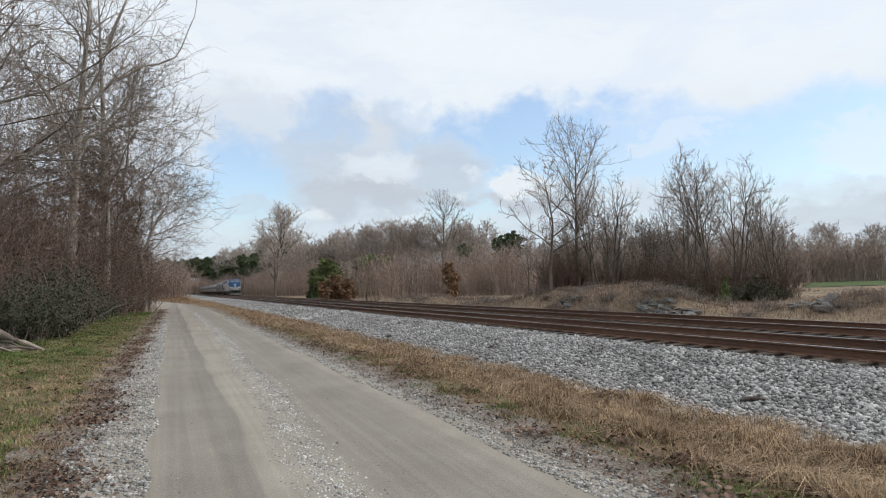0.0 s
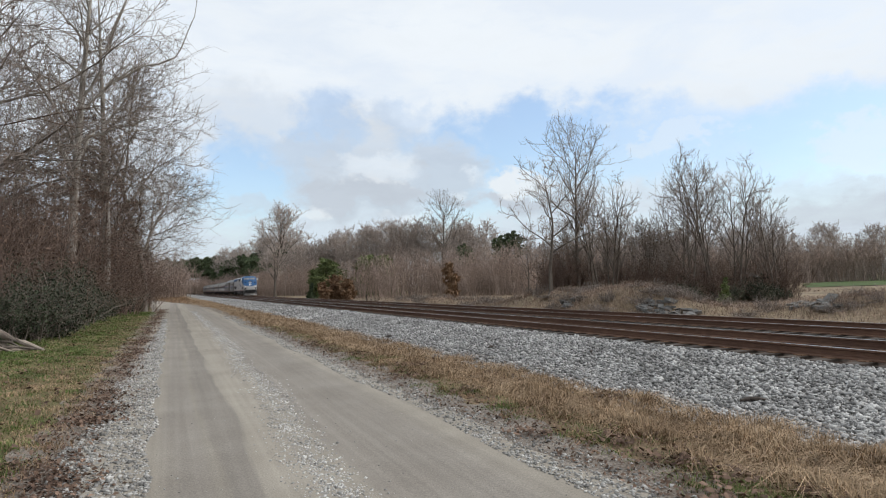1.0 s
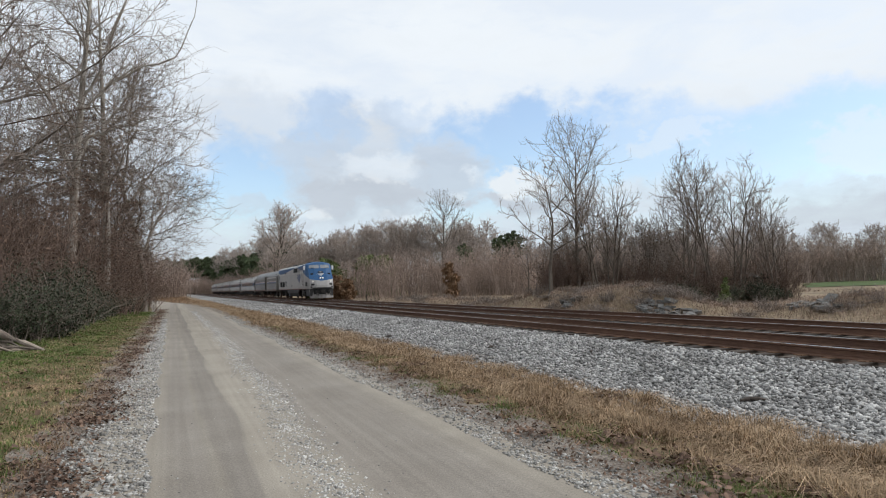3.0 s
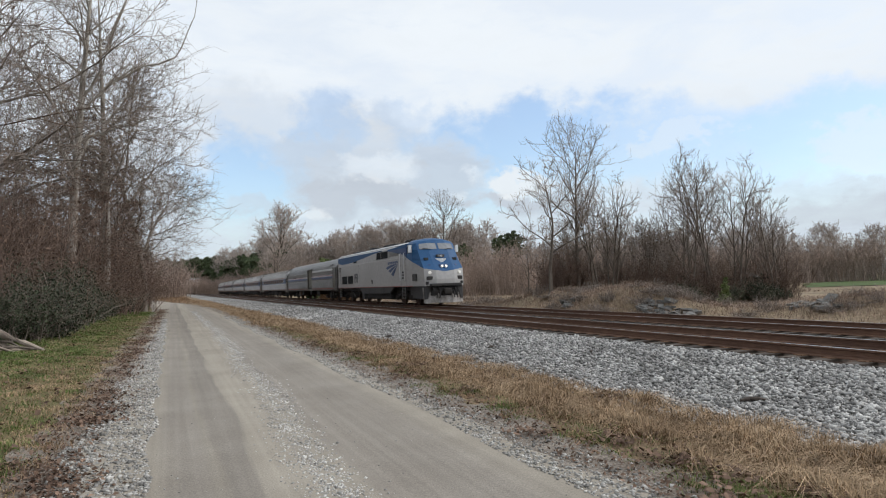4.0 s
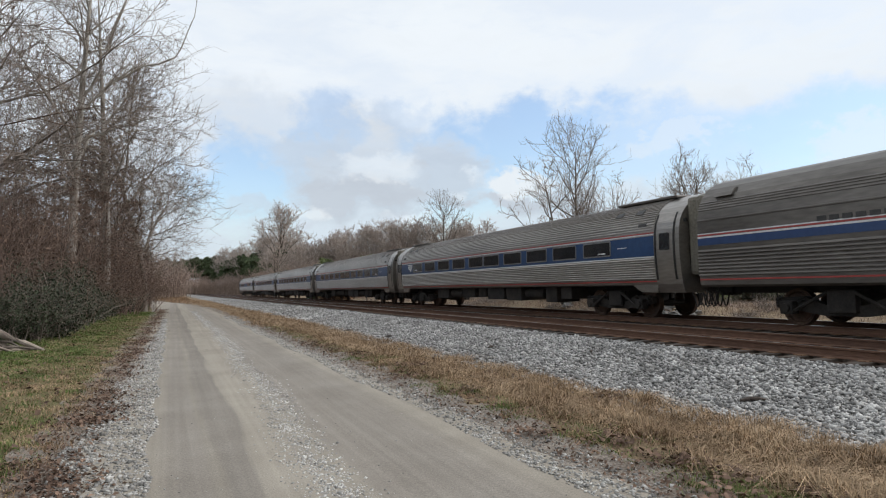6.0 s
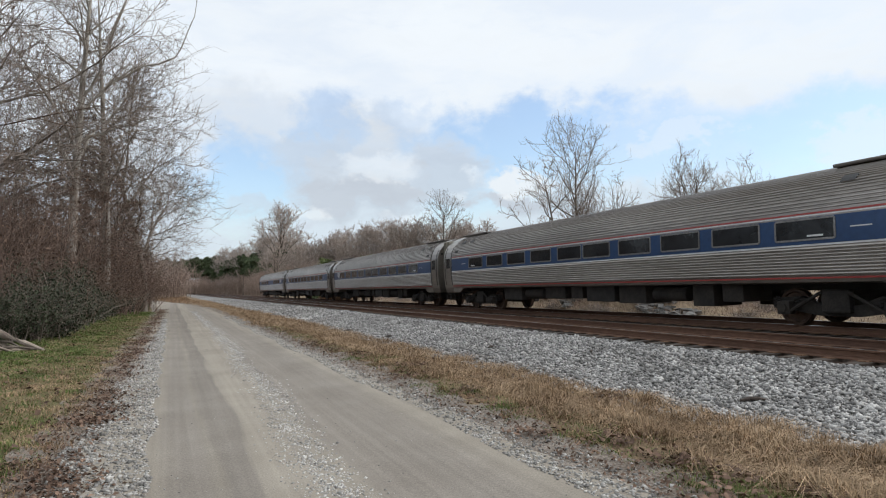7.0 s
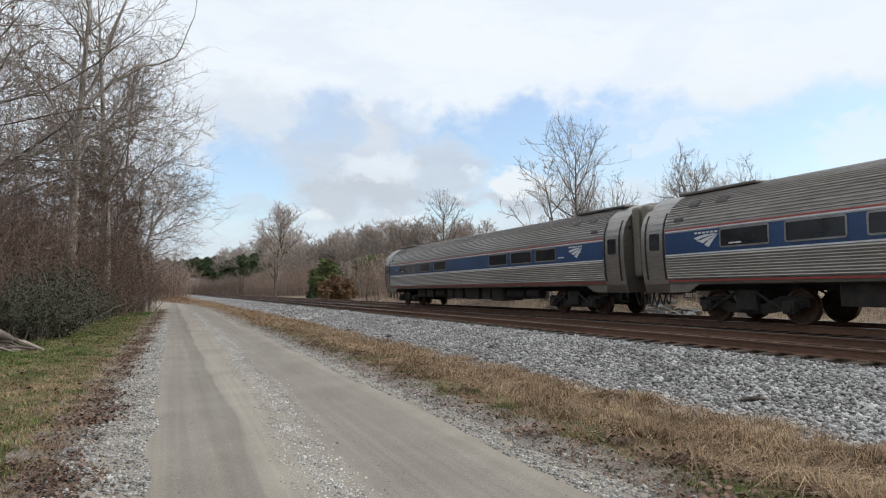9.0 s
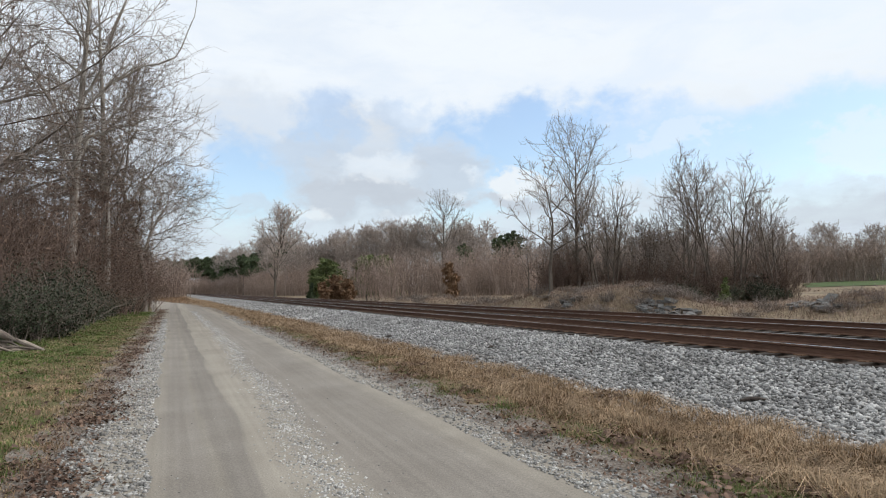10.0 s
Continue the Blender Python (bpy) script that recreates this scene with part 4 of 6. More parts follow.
def emblem(parent, y, z, wide, high):
    """A plain white emblem of three sweeping bars, with a bar of lettering above."""
    for sd in (-1, 1):
        a, b = sorted((sd * 1.603, sd * 1.613))
        for poly in EMBLEM:
            part("emblem_bar", prism([(y - sd * (0.5 - (py - 3.98) / 2.52) * wide * -1, z + ((pz - 2.33) / 0.82) * high) for py, pz in poly], a, b), "white", parent)
        bm = bmesh.new()
        for k in range(6):
            add_box(bm, a, b, y - wide / 2 + k * wide / 6, y - wide / 2 + (k + 0.7) * wide / 6, z + high * 0.58, z + high * 0.72)
        part("lettering", bm, "white", parent)


def baggage_car():
    """An older, taller baggage car with a wide sliding door."""
    half = 12.95 - 0.25
    car = thing("baggage_car", "older fluted stainless baggage car with an open sliding door", "train car", "passenger train")
    d0, d1 = -1.75, 0.45     # the sliding door's opening, along the car
    low = fluted(BAG, 1.30, 2.06, 0.10, 0.034)
    up = fluted(BAG, 3.14, 3.42, 0.07, 0.016) + [p for p in BAG if p[1] > 3.45]
    prof = [(1.46, 1.0), (1.53, 1.06), (1.54, 1.28)] + low + [(1.546, 2.1), (1.546, 2.5), (1.53, 2.82), (1.528, 2.84), (1.545, 2.85), (1.545, 2.88), (1.52, 2.9)] + up
    prof[-1] = (0.0, prof[-1][1])
    for a, b in ((-half, d0), (d1, half)):
        v, f = shell(prof, a, b)
        link_mesh("body", v, f, "stainless_old", car, "weathered fluted stainless steel car body")
    upper = [(x, z) for x, z in prof if z >= 3.24]
    v, f = shell([(upper[0][0], 3.24)] + upper, d0, d1)
    link_mesh("roof", v, f, "stainless_old", car)
    v, f = shell([(1.40, 1.0), (1.52, 1.0), (1.53, 1.22)], d0, d1)
    link_mesh("door_sill", v, f, "stainless_old", car)
    for sd in (-1, 1):
        x0, x1 = sorted((sd * 1.38, sd * 1.42))
        part("sliding_door", box(x0, x1, d0, d1 - 0.02, 1.36, 3.24), "rubber", car, "dull tan-grey sliding door")
        part("door_gap", box(x0, x1, d0, d1, 1.22, 1.355), "black", car)
        bm = bmesh.new()
        for y in (d0, d1):
            a, b = sorted((sd * 1.36, sd * 1.575))
            add_box(bm, a, b, y - 0.06, y + 0.06, 1.18, 3.30, 0.01)
        a, b = sorted((sd * 1.36, sd * 1.575))
        add_box(bm, a, b, d0, d1, 3.23, 3.30, 0.01)
        part("door_frame", bm, "stainless_old", car)
        for a, b in ((-half + 1.45, d0 - 0.07), (d1 + 0.07, half)):
            part("blue_band", strip_on(BAG, 2.17, 2.37, a, b, 0.010, sd, 2), "navy", car, "narrow navy stripe")
            part("white_stripe", strip_on(BAG, 2.375, 2.42, a, b, 0.012, sd, 2), "white", car)
            part("red_stripe", strip_on(BAG, 2.43, 2.47, a, b, 0.012, sd, 2), "red", car)
            part("white_stripe", strip_on(BAG, 2.475, 2.505, a, b, 0.012, sd, 2), "white", car)
            part("red_sill", strip_on(BAG, 1.19, 1.23, a, b, 0.012, sd, 2), "red", car, "faded red sill line")
        # crew door at the leading end
        part("end_door", strip_on(BAG, 1.2, 3.15, -half + 0.35, -half + 1.4, 0.03, sd, 6), "stainless_old", car, "plain metal crew door")
        side_window(car, BAG, -half + 0.48, -half + 1.24, 2.22, 3.12, sd, 0.05, 0.03, "door_window", "black")
        part("door_panel", strip_on(BAG, 1.32, 2.14, -half + 0.50, -half + 1.22, 0.045, sd, 4), "rubber", car, "grimy tan lower door panel")
        bm = bmesh.new()
        for y in (-half + 0.33, -half + 1.38):
            tube(bm, [(sd * 1.56, y, 0.62), (sd * 1.585, y, 1.2), (sd * 1.585, y, 2.6), (sd * 1.57, y, 3.16)], 0.03)
        part("door_post", bm, "stainless_old", car)
        part("letterboard", strip_on(BAG, 2.90, 3.08, -half + 1.5, d0 - 0.07, 0.008, sd, 3), "stainless", car, "smooth paler letterboard")
        for k in range(2):
            part("roof_handle", strip_on(BAG, 3.30, 3.42, -half + 2.9 + k * 0.5, -half + 3.0 + k * 0.5, 0.05, sd), "frame", car)
        part("roof_vent", strip_on(BAG, 3.5, 3.72, half - 1.1, half - 0.5, 0.09, sd), "stainless_old", car)
        part("roof_vent", strip_on(BAG, 3.38, 3.5, -half + 2.0, -half + 2.5, 0.05, sd), "dark_grey", car)
        bm = bmesh.new()
        for k in range(6):
            a = half - 3.6 - k * 0.3
            add_box(bm, min(sd * 1.545, sd * 1.557), max(sd * 1.545, sd * 1.557), a - 0.22, a, 2.50, 2.62)
        part("lettering", bm, "dark_grey", car)
    for s in (-1, 1):
        car_ends(car, BAG, s * half, s)
        end_gear(car, s * half, s)
        truck(car, s * 8.9, 2.7, 0.46)
    part("centre_sill", box(-0.5, 0.5, -half + 0.3, half - 0.3, 0.80, 1.04), "black", car)
    for a, b, z0 in ((5.6, 6.9, 0.48), (3.9, 5.0, 0.55), (-0.5, 0.5, 0.6), (-4.5, -3.0, 0.62)):
        for sd in (-1, 1):
            part("equipment_box", box(sd * 0.8 - 0.5, sd * 0.8 + 0.5, a, b, z0, 1.05, 0.03), "wheel" if a > 5 else "truck", car)
    return car


# locomotive: y = 0 at the headlights, the rear at 20.3
LOCO_SIDE = [(1.42, 1.20), (1.50, 1.24), (1.505, 3.10), (1.47, 3.12), (1.455, 3.60), (1.42, 3.86), (1.30, 3.99), (1.05, 4.09), (0.6, 4.17), (0.0, 4.20)]


def text_mesh(body, size):
    cu = bpy.data.curves.new("number", "FONT")
    cu.body, cu.size, cu.extrude, cu.offset = body, size, 0.004, 0.018 * size
    ob = new("number", cu)
    bpy.context.view_layer.update()
    me = bpy.data.meshes.new_from_object(ob.evaluated_get(bpy.context.evaluated_depsgraph_get()))
    bpy.data.objects.remove(ob)
    return me


def locomotive():
    loco = thing("diesel_locomotive", "silver-grey and blue streamlined diesel passenger locomotive", "locomotive", "passenger train")
    v, f = shell(LOCO_SIDE, 2.3, 20.15)
    link_mesh("hood", v, f, "grey_paint", loco, "silver-grey painted body")
    # nose and cab: slices from the anticlimber up to the roof; each level has a centre facet, two slanted facets and the sides
    # (z at centre, z at the corner, y at the centre, y at the corner, half width of the centre facet, of the corners, of the body, z at the body)
    levels = [(1.22, 1.22, -0.42, -0.16, 0.60, 1.30, 1.50, 1.22), (1.62, 1.62, -0.44, -0.16, 0.60, 1.30, 1.505, 1.62), (2.08, 2.28, -0.38, -0.10, 0.60, 1.30, 1.505, 3.06), (2.75, 2.80, 0.16, 0.40, 0.62, 1.28, 1.49, 3.20),
              (3.32, 3.32, 0.54, 0.78, 0.64, 1.27, 1.458, 3.36), (3.46, 3.46, 0.64, 0.88, 0.64, 1.26, 1.45, 3.50), (3.95, 3.90, 0.98, 1.24, 0.64, 1.22, 1.39, 3.90), (4.12, 4.04, 1.12, 1.40, 0.62, 1.12, 1.28, 4.04),
              (4.22, 4.13, 1.32, 1.58, 0.56, 0.95, 1.10, 4.13), (4.27, 4.19, 1.70, 1.86, 0.50, 0.76, 0.86, 4.19), (4.27, 4.20, 2.3, 2.3, 0.5, 0.70, 0.80, 4.20)]
    bm = bmesh.new()
    rows = []
    for zc, zs, yc, ys, wc, wk, w, zb in levels:
        ym = min(2.31, max(1.35, ys + 0.2))
        zm = zs + (zb - zs) * 0.62
        zi = zc + (zs - zc) * 0.42
        rows.append([bm.verts.new(p) for p in ((-w, 2.32, zb), (-w, ym, zm), (-wk, ys, zs), (-wc, yc + 0.02, zi), (0, yc, zc), (wc, yc + 0.02, zi), (wk, ys, zs), (w, ym, zm), (w, 2.32, zb))])
    kinds = []
    for k, (a, b) in enumerate(zip(rows, rows[1:])):
        for i in range(8):
            bm.faces.new((a[i], a[i + 1], b[i + 1], b[i]))
            kinds.append(1 if k >= 2 else 0)
    bm.faces.new(rows[-1])
    kinds.append(1)
    bm.faces.new(rows[0][::-1])
    kinds.append(0)
    me = bpy.data.meshes.new("nose")
    for poly, kind in zip(bm.faces, kinds):
        poly.material_index = kind
    bmesh.ops.recalc_face_normals(bm, faces=bm.faces)
    bm.to_mesh(me)
    bm.free()
    me.materials.append(M["grey_paint"])
    me.materials.append(M["blue"])
    nose = new("nose", me)
    nose.parent = loco
    nose["label"] = "sloping faceted nose, blue above and grey below"
    # windshields
    def face_quad(z0, z1, x0, x1, lift):
        def at(x, z):
            y = np.interp(z, [3.32, 3.46, 3.95, 4.12], [0.54, 0.64, 0.98, 1.12])
            yo = np.interp(z, [3.32, 3.46, 3.90, 4.04], [0.78, 0.88, 1.24, 1.40])
            w = np.interp(z, [3.32, 3.46, 3.90, 4.04], [1.27, 1.26, 1.22, 1.12])
            ax = abs(x)
            yy = y + 0.02 * min(1, ax / 0.64) if ax <= 0.64 else y + 0.02 + (yo - y - 0.02) * (ax - 0.64) / (w - 0.64)
            return Vector((x, yy - lift, z + lift * 0.7))
        return at
    for s in (-1, 1):
        at = face_quad(0, 0, 0, 0, 0.02)
        outl = [(0.07, 3.50), (0.07, 3.88), (0.64, 3.88), (1.10, 3.85), (1.17, 3.55), (1.12, 3.49), (0.64, 3.48)]
        bm = bmesh.new()
        c = bm.verts.new(at(s * 0.64, 3.68))
        vs = [bm.verts.new(at(s * x, z)) for x, z in outl]
        for i in range(len(vs)):
            bm.faces.new((c, vs[i], vs[(i + 1) % len(vs)]))
        ws = part("windshield", bm, "pale_glass", loco, "pale reflecting windshield pane")
        bm = bmesh.new()
        tube(bm, [at(s * 0.5, 3.48) + Vector((0, -0.03, 0)), at(s * 0.75, 3.52) + Vector((0, -0.035, 0)), at(s * 0.98, 3.54) + Vector((0, -0.035, 0))], 0.014)
        part("wiper", bm, "black", loco)
        # number boxes, ditch and signal lights on the nose
        part("nose_light", cyl((s * 0.88, 0.02, 2.46), (0.35 * s, -1, 0.7), 0.075, 0.1, 16), "navy", loco, "small dark marker light")
        bm = box(s * 0.95 - 0.14, s * 0.95 + 0.14, 0.27, 0.6, 2.78, 2.96, 0.02)
        part("nose_window", bm, "window", loco, "small dark number window")
        part("ditch_light", cyl((s * 0.98, -0.26, 2.02), (0.2 * s, -1, 0), 0.105, 0.14, 20, bevel=0.02), "lamp_dim", loco, "round ditch light")
        bm = box(s * 0.98 - 0.19, s * 0.98 + 0.19, -0.33, -0.1, 1.58, 1.80, 0.03)
        part("jumper_box", bm, "black", loco)
        part("step_light", box(s * 1.14 - 0.09, s * 1.14 + 0.09, -0.27, -0.05, 1.30, 1.48, 0.02), "black", loco)
    for s in (-1, 1):
        part("headlight", cyl((s * 0.135, -0.22, 2.40), (0, -1, 0.35), 0.08, 0.10, 20, bevel=0.015), "lamp", loco, "bright round headlight")
    part("headlight_housing", box(-0.30, 0.30, -0.185, 0.2, 2.28, 2.53, 0.06), "navy", loco)
    part("number_board", box(-0.26, 0.26, 0.25, 0.5, 2.98, 3.14, 0.02), "dark_grey", loco, "small dark number board")
    board = new("board_number", text_mesh("193", 0.17))
    board.data.materials.append(M["white"])
    board.parent = loco
    board["label"] = "white number reading 193"
    board.matrix_basis = Matrix(((1, 0, 0, -0.15), (0, 0, -1, 0.244), (0, 1, 0, 3.0), (0, 0, 0, 1)))
    for k, (w, z) in enumerate(((0.36, 2.87), (0.30, 2.81), (0.20, 2.74), (0.10, 2.67))):
        yy = np.interp(z, [2.08, 2.75, 3.32], [-0.38, 0.16, 0.54])
        part("nose_emblem", box(-w, w, yy - 0.022, yy + 0.03, z - 0.02, z + 0.025), "white", loco)
    # pilot, coupler and anticlimber
    part("anticlimber", box(-1.02, 1.02, -0.54, -0.2, 1.18, 1.36, 0.05), "black", loco, "black anticlimber ledge")
    bm = bmesh.new()
    for s in (-1, 1):
        quad = [(s * 1.32, 0.10, 1.12), (s * 0.42, -0.30, 0.74), (s * 0.42, -0.44, 0.18), (s * 1.29, -0.02, 0.18)]
        a = [bm.verts.new(p) for p in quad]
        b = [bm.verts.new((x, y + 0.08, z)) for x, y, z in quad]
        bm.faces.new(a)
        bm.faces.new(b[::-1])
        for i in range(4):
            bm.faces.new((a[i], a[(i + 1) % 4], b[(i + 1) % 4], b[i]))
    add_box(bm, -0.44, 0.44, -0.47, -0.36, 0.18, 0.60, 0.02)
    part("pilot", bm, "pilot", loco, "dirt-streaked grey pilot plate")
    bm = box(-0.9, 0.9, -0.28, 0.3, 0.62, 1.17, 0.04)
    add_box(bm, -0.50, 0.50, -0.40, -0.2, 0.80, 1.14, 0.03)
    for x in (-0.75, 0.7):
        add_box(bm, x - 0.12, x + 0.12, -0.42, -0.2, 0.86, 1.1, 0.02)
    part("draft_gear", bm, "black", loco, "black coupler housing and hose brackets")
    bm = box(-0.16, 0.16, -0.70, -0.2, 0.76, 1.0, 0.03)
    add_box(bm, -0.24, 0.24, -0.76, -0.54, 0.70, 1.06, 0.05)
    part("coupler", bm, "truck", loco, "rusty black knuckle coupler")
    for x in (-0.62, -0.45, 0.45, 0.62, 0.8):
        bm = bmesh.new()
        tube(bm, [(x, -0.36, 1.05), (x, -0.54, 0.9), (x * 1.05, -0.60, 0.65), (x * 1.1, -0.56, 0.48)], 0.03)
        part("hose", bm, "black", loco)
    part("fairing", box(-1.28, 1.28, -0.1, 2.35, 0.42, 1.22, 0.04), "dark_grey", loco, "dark grey lower fairing")
    for sd in (-1, 1):
        a, b = sorted((sd * 1.505, sd * 1.514))
        # blue cab swoosh and the long blue sliver under the rear roof line
        part("blue_swoosh", prism([(2.3, 3.06), (2.67, 3.25), (5.2, 3.60), (6.2, 3.70), (2.3, 3.72)], min(sd * 1.45, sd * 1.512), max(sd * 1.45, sd * 1.512)), "navy", loco, "dark blue swoosh behind the cab")
        part("cab_roof_band", prism([(2.3, 3.715), (6.2, 3.705), (6.2, 3.78), (2.3, 3.96)], min(sd * 1.38, sd * 1.462), max(sd * 1.38, sd * 1.462)), "blue", loco)
        part("rear_blue_band", prism([(20.1, 3.42), (18.8, 3.26), (17.0, 3.26), (14.5, 3.36), (12.0, 3.52), (9.5, 3.70), (7.5, 3.79), (7.5, 3.82), (20.1, 3.82)], min(sd * 1.42, sd * 1.474), max(sd * 1.42, sd * 1.474)), "blue", loco, "long blue band tapering along the roof line")
        part("red_line", box(a, b, 1.35, 20.1, 1.215, 1.25), "red", loco, "thin red sill line")
        # cab side window, mirror, doors
        side_window(loco, LOCO_SIDE, 1.62, 2.55, 3.32, 3.74, sd, 0.06, 0.03, "cab_window", "dark_grey")
        part("mirror", box(min(sd * 1.50, sd * 1.72), max(sd * 1.50, sd * 1.72), 1.32, 1.40, 3.34, 3.80, 0.015), "white", loco, "pale rear-view mirror")
        part("cab_door", box(min(sd * 1.50, sd * 1.512), max(sd * 1.50, sd * 1.512), 2.66, 3.28, 1.62, 3.08), "grey_paint", loco)
        for y in (2.56, 3.36):
            bm = bmesh.new()
            tube(bm, [(sd * 1.50, y, 1.58), (sd * 1.60, y, 1.62), (sd * 1.60, y, 3.36), (sd * 1.50, y, 3.40)], 0.022)
            part("handrail", bm, "white", loco, "pale grab rail")
        bm = bmesh.new()
        for k in range(3):
            add_box(bm, min(sd * 1.48, sd * 1.52), max(sd * 1.48, sd * 1.52), 2.78, 3.14, 1.72 + k * 0.18, 1.84 + k * 0.18)
        part("footholds", bm, "black", loco)
        lad = bmesh.new()
        for y in (2.74, 3.2):
            tube(lad, [(sd * 1.50, y, 1.25), (sd * 1.50, y, 0.42)], 0.02)
        for z in (0.46, 0.66, 0.86, 1.06):
            add_box(lad, min(sd * 1.42, sd * 1.54), max(sd * 1.42, sd * 1.54), 2.74, 3.2, z, z + 0.03)
        part("ladder", lad, "frame", loco, "pale metal cab steps")
        lad = bmesh.new()
        for y in (19.2, 19.66):
            tube(lad, [(sd * 1.46, y, 1.25), (sd * 1.46, y, 0.42)], 0.02)
        for z in (0.46, 0.66, 0.86, 1.06):
            add_box(lad, min(sd * 1.38, sd * 1.5), max(sd * 1.38, sd * 1.5), 19.2, 19.66, z, z + 0.03)
        part("ladder", lad, "frame", loco)
        for y in (18.95, 19.75):
            bm = bmesh.new()
            tube(bm, [(sd * 1.50, y, 1.5), (sd * 1.58, y, 1.55), (sd * 1.58, y, 2.9), (sd * 1.50, y, 2.95)], 0.022)
            part("handrail", bm, "frame", loco)
        side_window(loco, LOCO_SIDE, 19.15, 19.5, 2.6, 3.05, sd, 0.1, 0.02, "rear_window", "dark_grey")
        # intake windows, louvres and hatches
        for y0, y1 in ((6.15, 7.60), (7.72, 8.68)):
            side_window(loco, LOCO_SIDE, y0, y1, 3.22, 3.72, sd, 0.02, 0.02, "intake_screen", "dark_grey", "screen")
        side_window(loco, LOCO_SIDE, 14.1, 14.98, 3.22, 3.74, sd, 0.02, 0.02, "intake_screen", "dark_grey", "screen")
        bm = bmesh.new()
        for k in range(9):
            add_box(bm, min(sd * 1.45, sd * 1.485), max(sd * 1.45, sd * 1.485), 3.95, 5.85, 3.30 + k * 0.045, 3.325 + k * 0.045)
        part("louvre", bm, "frame", loco, "grey slatted louvre panel")
        for y0, y1 in ((15.08, 16.78), (16.95, 18.7)):
            side_window(loco, LOCO_SIDE, y0, y1, 1.52, 2.24, sd, 0.02, 0.03, "radiator_screen", "grey_paint", "screen")
        part("fuel_port", box(min(sd * 1.49, sd * 1.513), max(sd * 1.49, sd * 1.513), 9.72, 10.0, 1.50, 1.78, 0.02), "black", loco, "dark recessed filler")
        part("hatch", box(min(sd * 1.40, sd * 1.512), max(sd * 1.40, sd * 1.512), 0.75, 1.35, 1.55, 1.98, 0.004), "dark_grey", loco)
        for y in (13.4, 2.46, 3.46):
            part("panel_seam", box(min(sd * 1.505, sd * 1.508), max(sd * 1.505, sd * 1.508), y - 0.01, y + 0.01, 1.3, 3.08), "dark_grey", loco)
        # skirt with slanted ends over the fuel tank
        part("skirt", prism([(4.9, 1.22), (5.9, 0.78), (12.6, 0.72), (13.4, 1.22)], min(sd * 1.36, sd * 1.47), max(sd * 1.36, sd * 1.47)), "dark_grey", loco, "dark grey side skirt")
        # road number and the sweeping emblem on the side
        num = new("road_number", text_mesh("193", 1.0))
        num.data.materials.append(M["number"])
        num.parent = loco
        num["label"] = "dark road number reading 193"
        num.matrix_basis = Matrix(((0, 0, sd, sd * 1.506), (sd * 0.80, 0, 0, 14.90 if sd < 0 else 13.55), (0, 1.06, 0, 1.63), (0, 0, 0, 1)))
        for poly in EMBLEM:
            part("side_emblem", prism(poly, min(sd * 1.506, sd * 1.513), max(sd * 1.506, sd * 1.513)), "navy", loco)
        bm = bmesh.new()
        for k in range(6):
            add_box(bm, min(sd * 1.506, sd * 1.513), max(sd * 1.506, sd * 1.513), 5.78 - k * 0.36, 6.04 - k * 0.36, 2.76 + k * 0.004, 2.92 + k * 0.004)
        part("lettering", bm, "navy", loco)
    # roof details
    part("roof_rib", box(-1.37, 1.37, 2.4, 20.0, 3.90, 3.95), "frame", loco)
    for y0, y1, h in ((6.6, 8.4, 4.28), (11.3, 12.6, 4.30), (15.0, 17.5, 4.24)):
        part("roof_hatch", box(-0.8, 0.8, y0, y1, 4.05, h, 0.05), "dark_grey", loco)
    bm = bmesh.new()
    for k, (x, y) in enumerate(((-0.35, 4.6), (-0.1, 4.75), (0.15, 4.6), (-0.35, 5.2), (0.0, 5.3))):
        add_cyl(bm, (x, y, 4.30), (0.1, -1, 0), 0.06, 0.5, 12, 0.12)
    part("air_horn", bm, "black", loco, "black cluster of air horns")
    part("exhaust", box(-0.5, 0.5, 9.2, 10.0, 4.1, 4.34, 0.05), "black", loco)
    part("fuel_tank", box(-1.28, 1.28, 6.2, 12.2, 0.34, 1.2, 0.12), "black", loco, "black fuel tank")
    part("underframe", box(-1.1, 1.1, 0.4, 20.0, 0.95, 1.22), "black", loco)
    truck(loco, 3.55, 2.75, 0.508, "loco")
    truck(loco, 16.7, 2.75, 0.508, "loco")
    for s in (-1, 1):
        part("snow_plate", box(s * 1.2 - 0.1, s * 1.2 + 0.1, 12.5, 13.2, 0.3, 1.15, 0.03), "dark_grey", loco)
    end_gear(loco, 20.15, 1)
    part("diaphragm", box(-0.6, 0.6, 20.15, 20.5, 1.0, 3.4, 0.04), "rubber", loco)
    part("rear_bulkhead", box(-1.46, 1.46, 20.14, 20.17, 1.25, 3.85, 0.01), "grey_paint", loco)
    return loco


M["pale_glass"] = mat("pale_glass", (0.16, 0.17, 0.18), (0.22, 0.23, 0.24), 0.06, 0.0, scale=1, fine=5, bump=0, grain=0.1, spec=0.9)
M["pilot"] = mat("pilot", (0.12, 0.10, 0.085), (0.36, 0.34, 0.32), 0.8, 0.0, scale=2.5, fine=18, bump=0.2, grain=0.3)
M["number"] = mat("number", (0.03, 0.035, 0.05), (0.04, 0.045, 0.06), 0.5, bump=0)

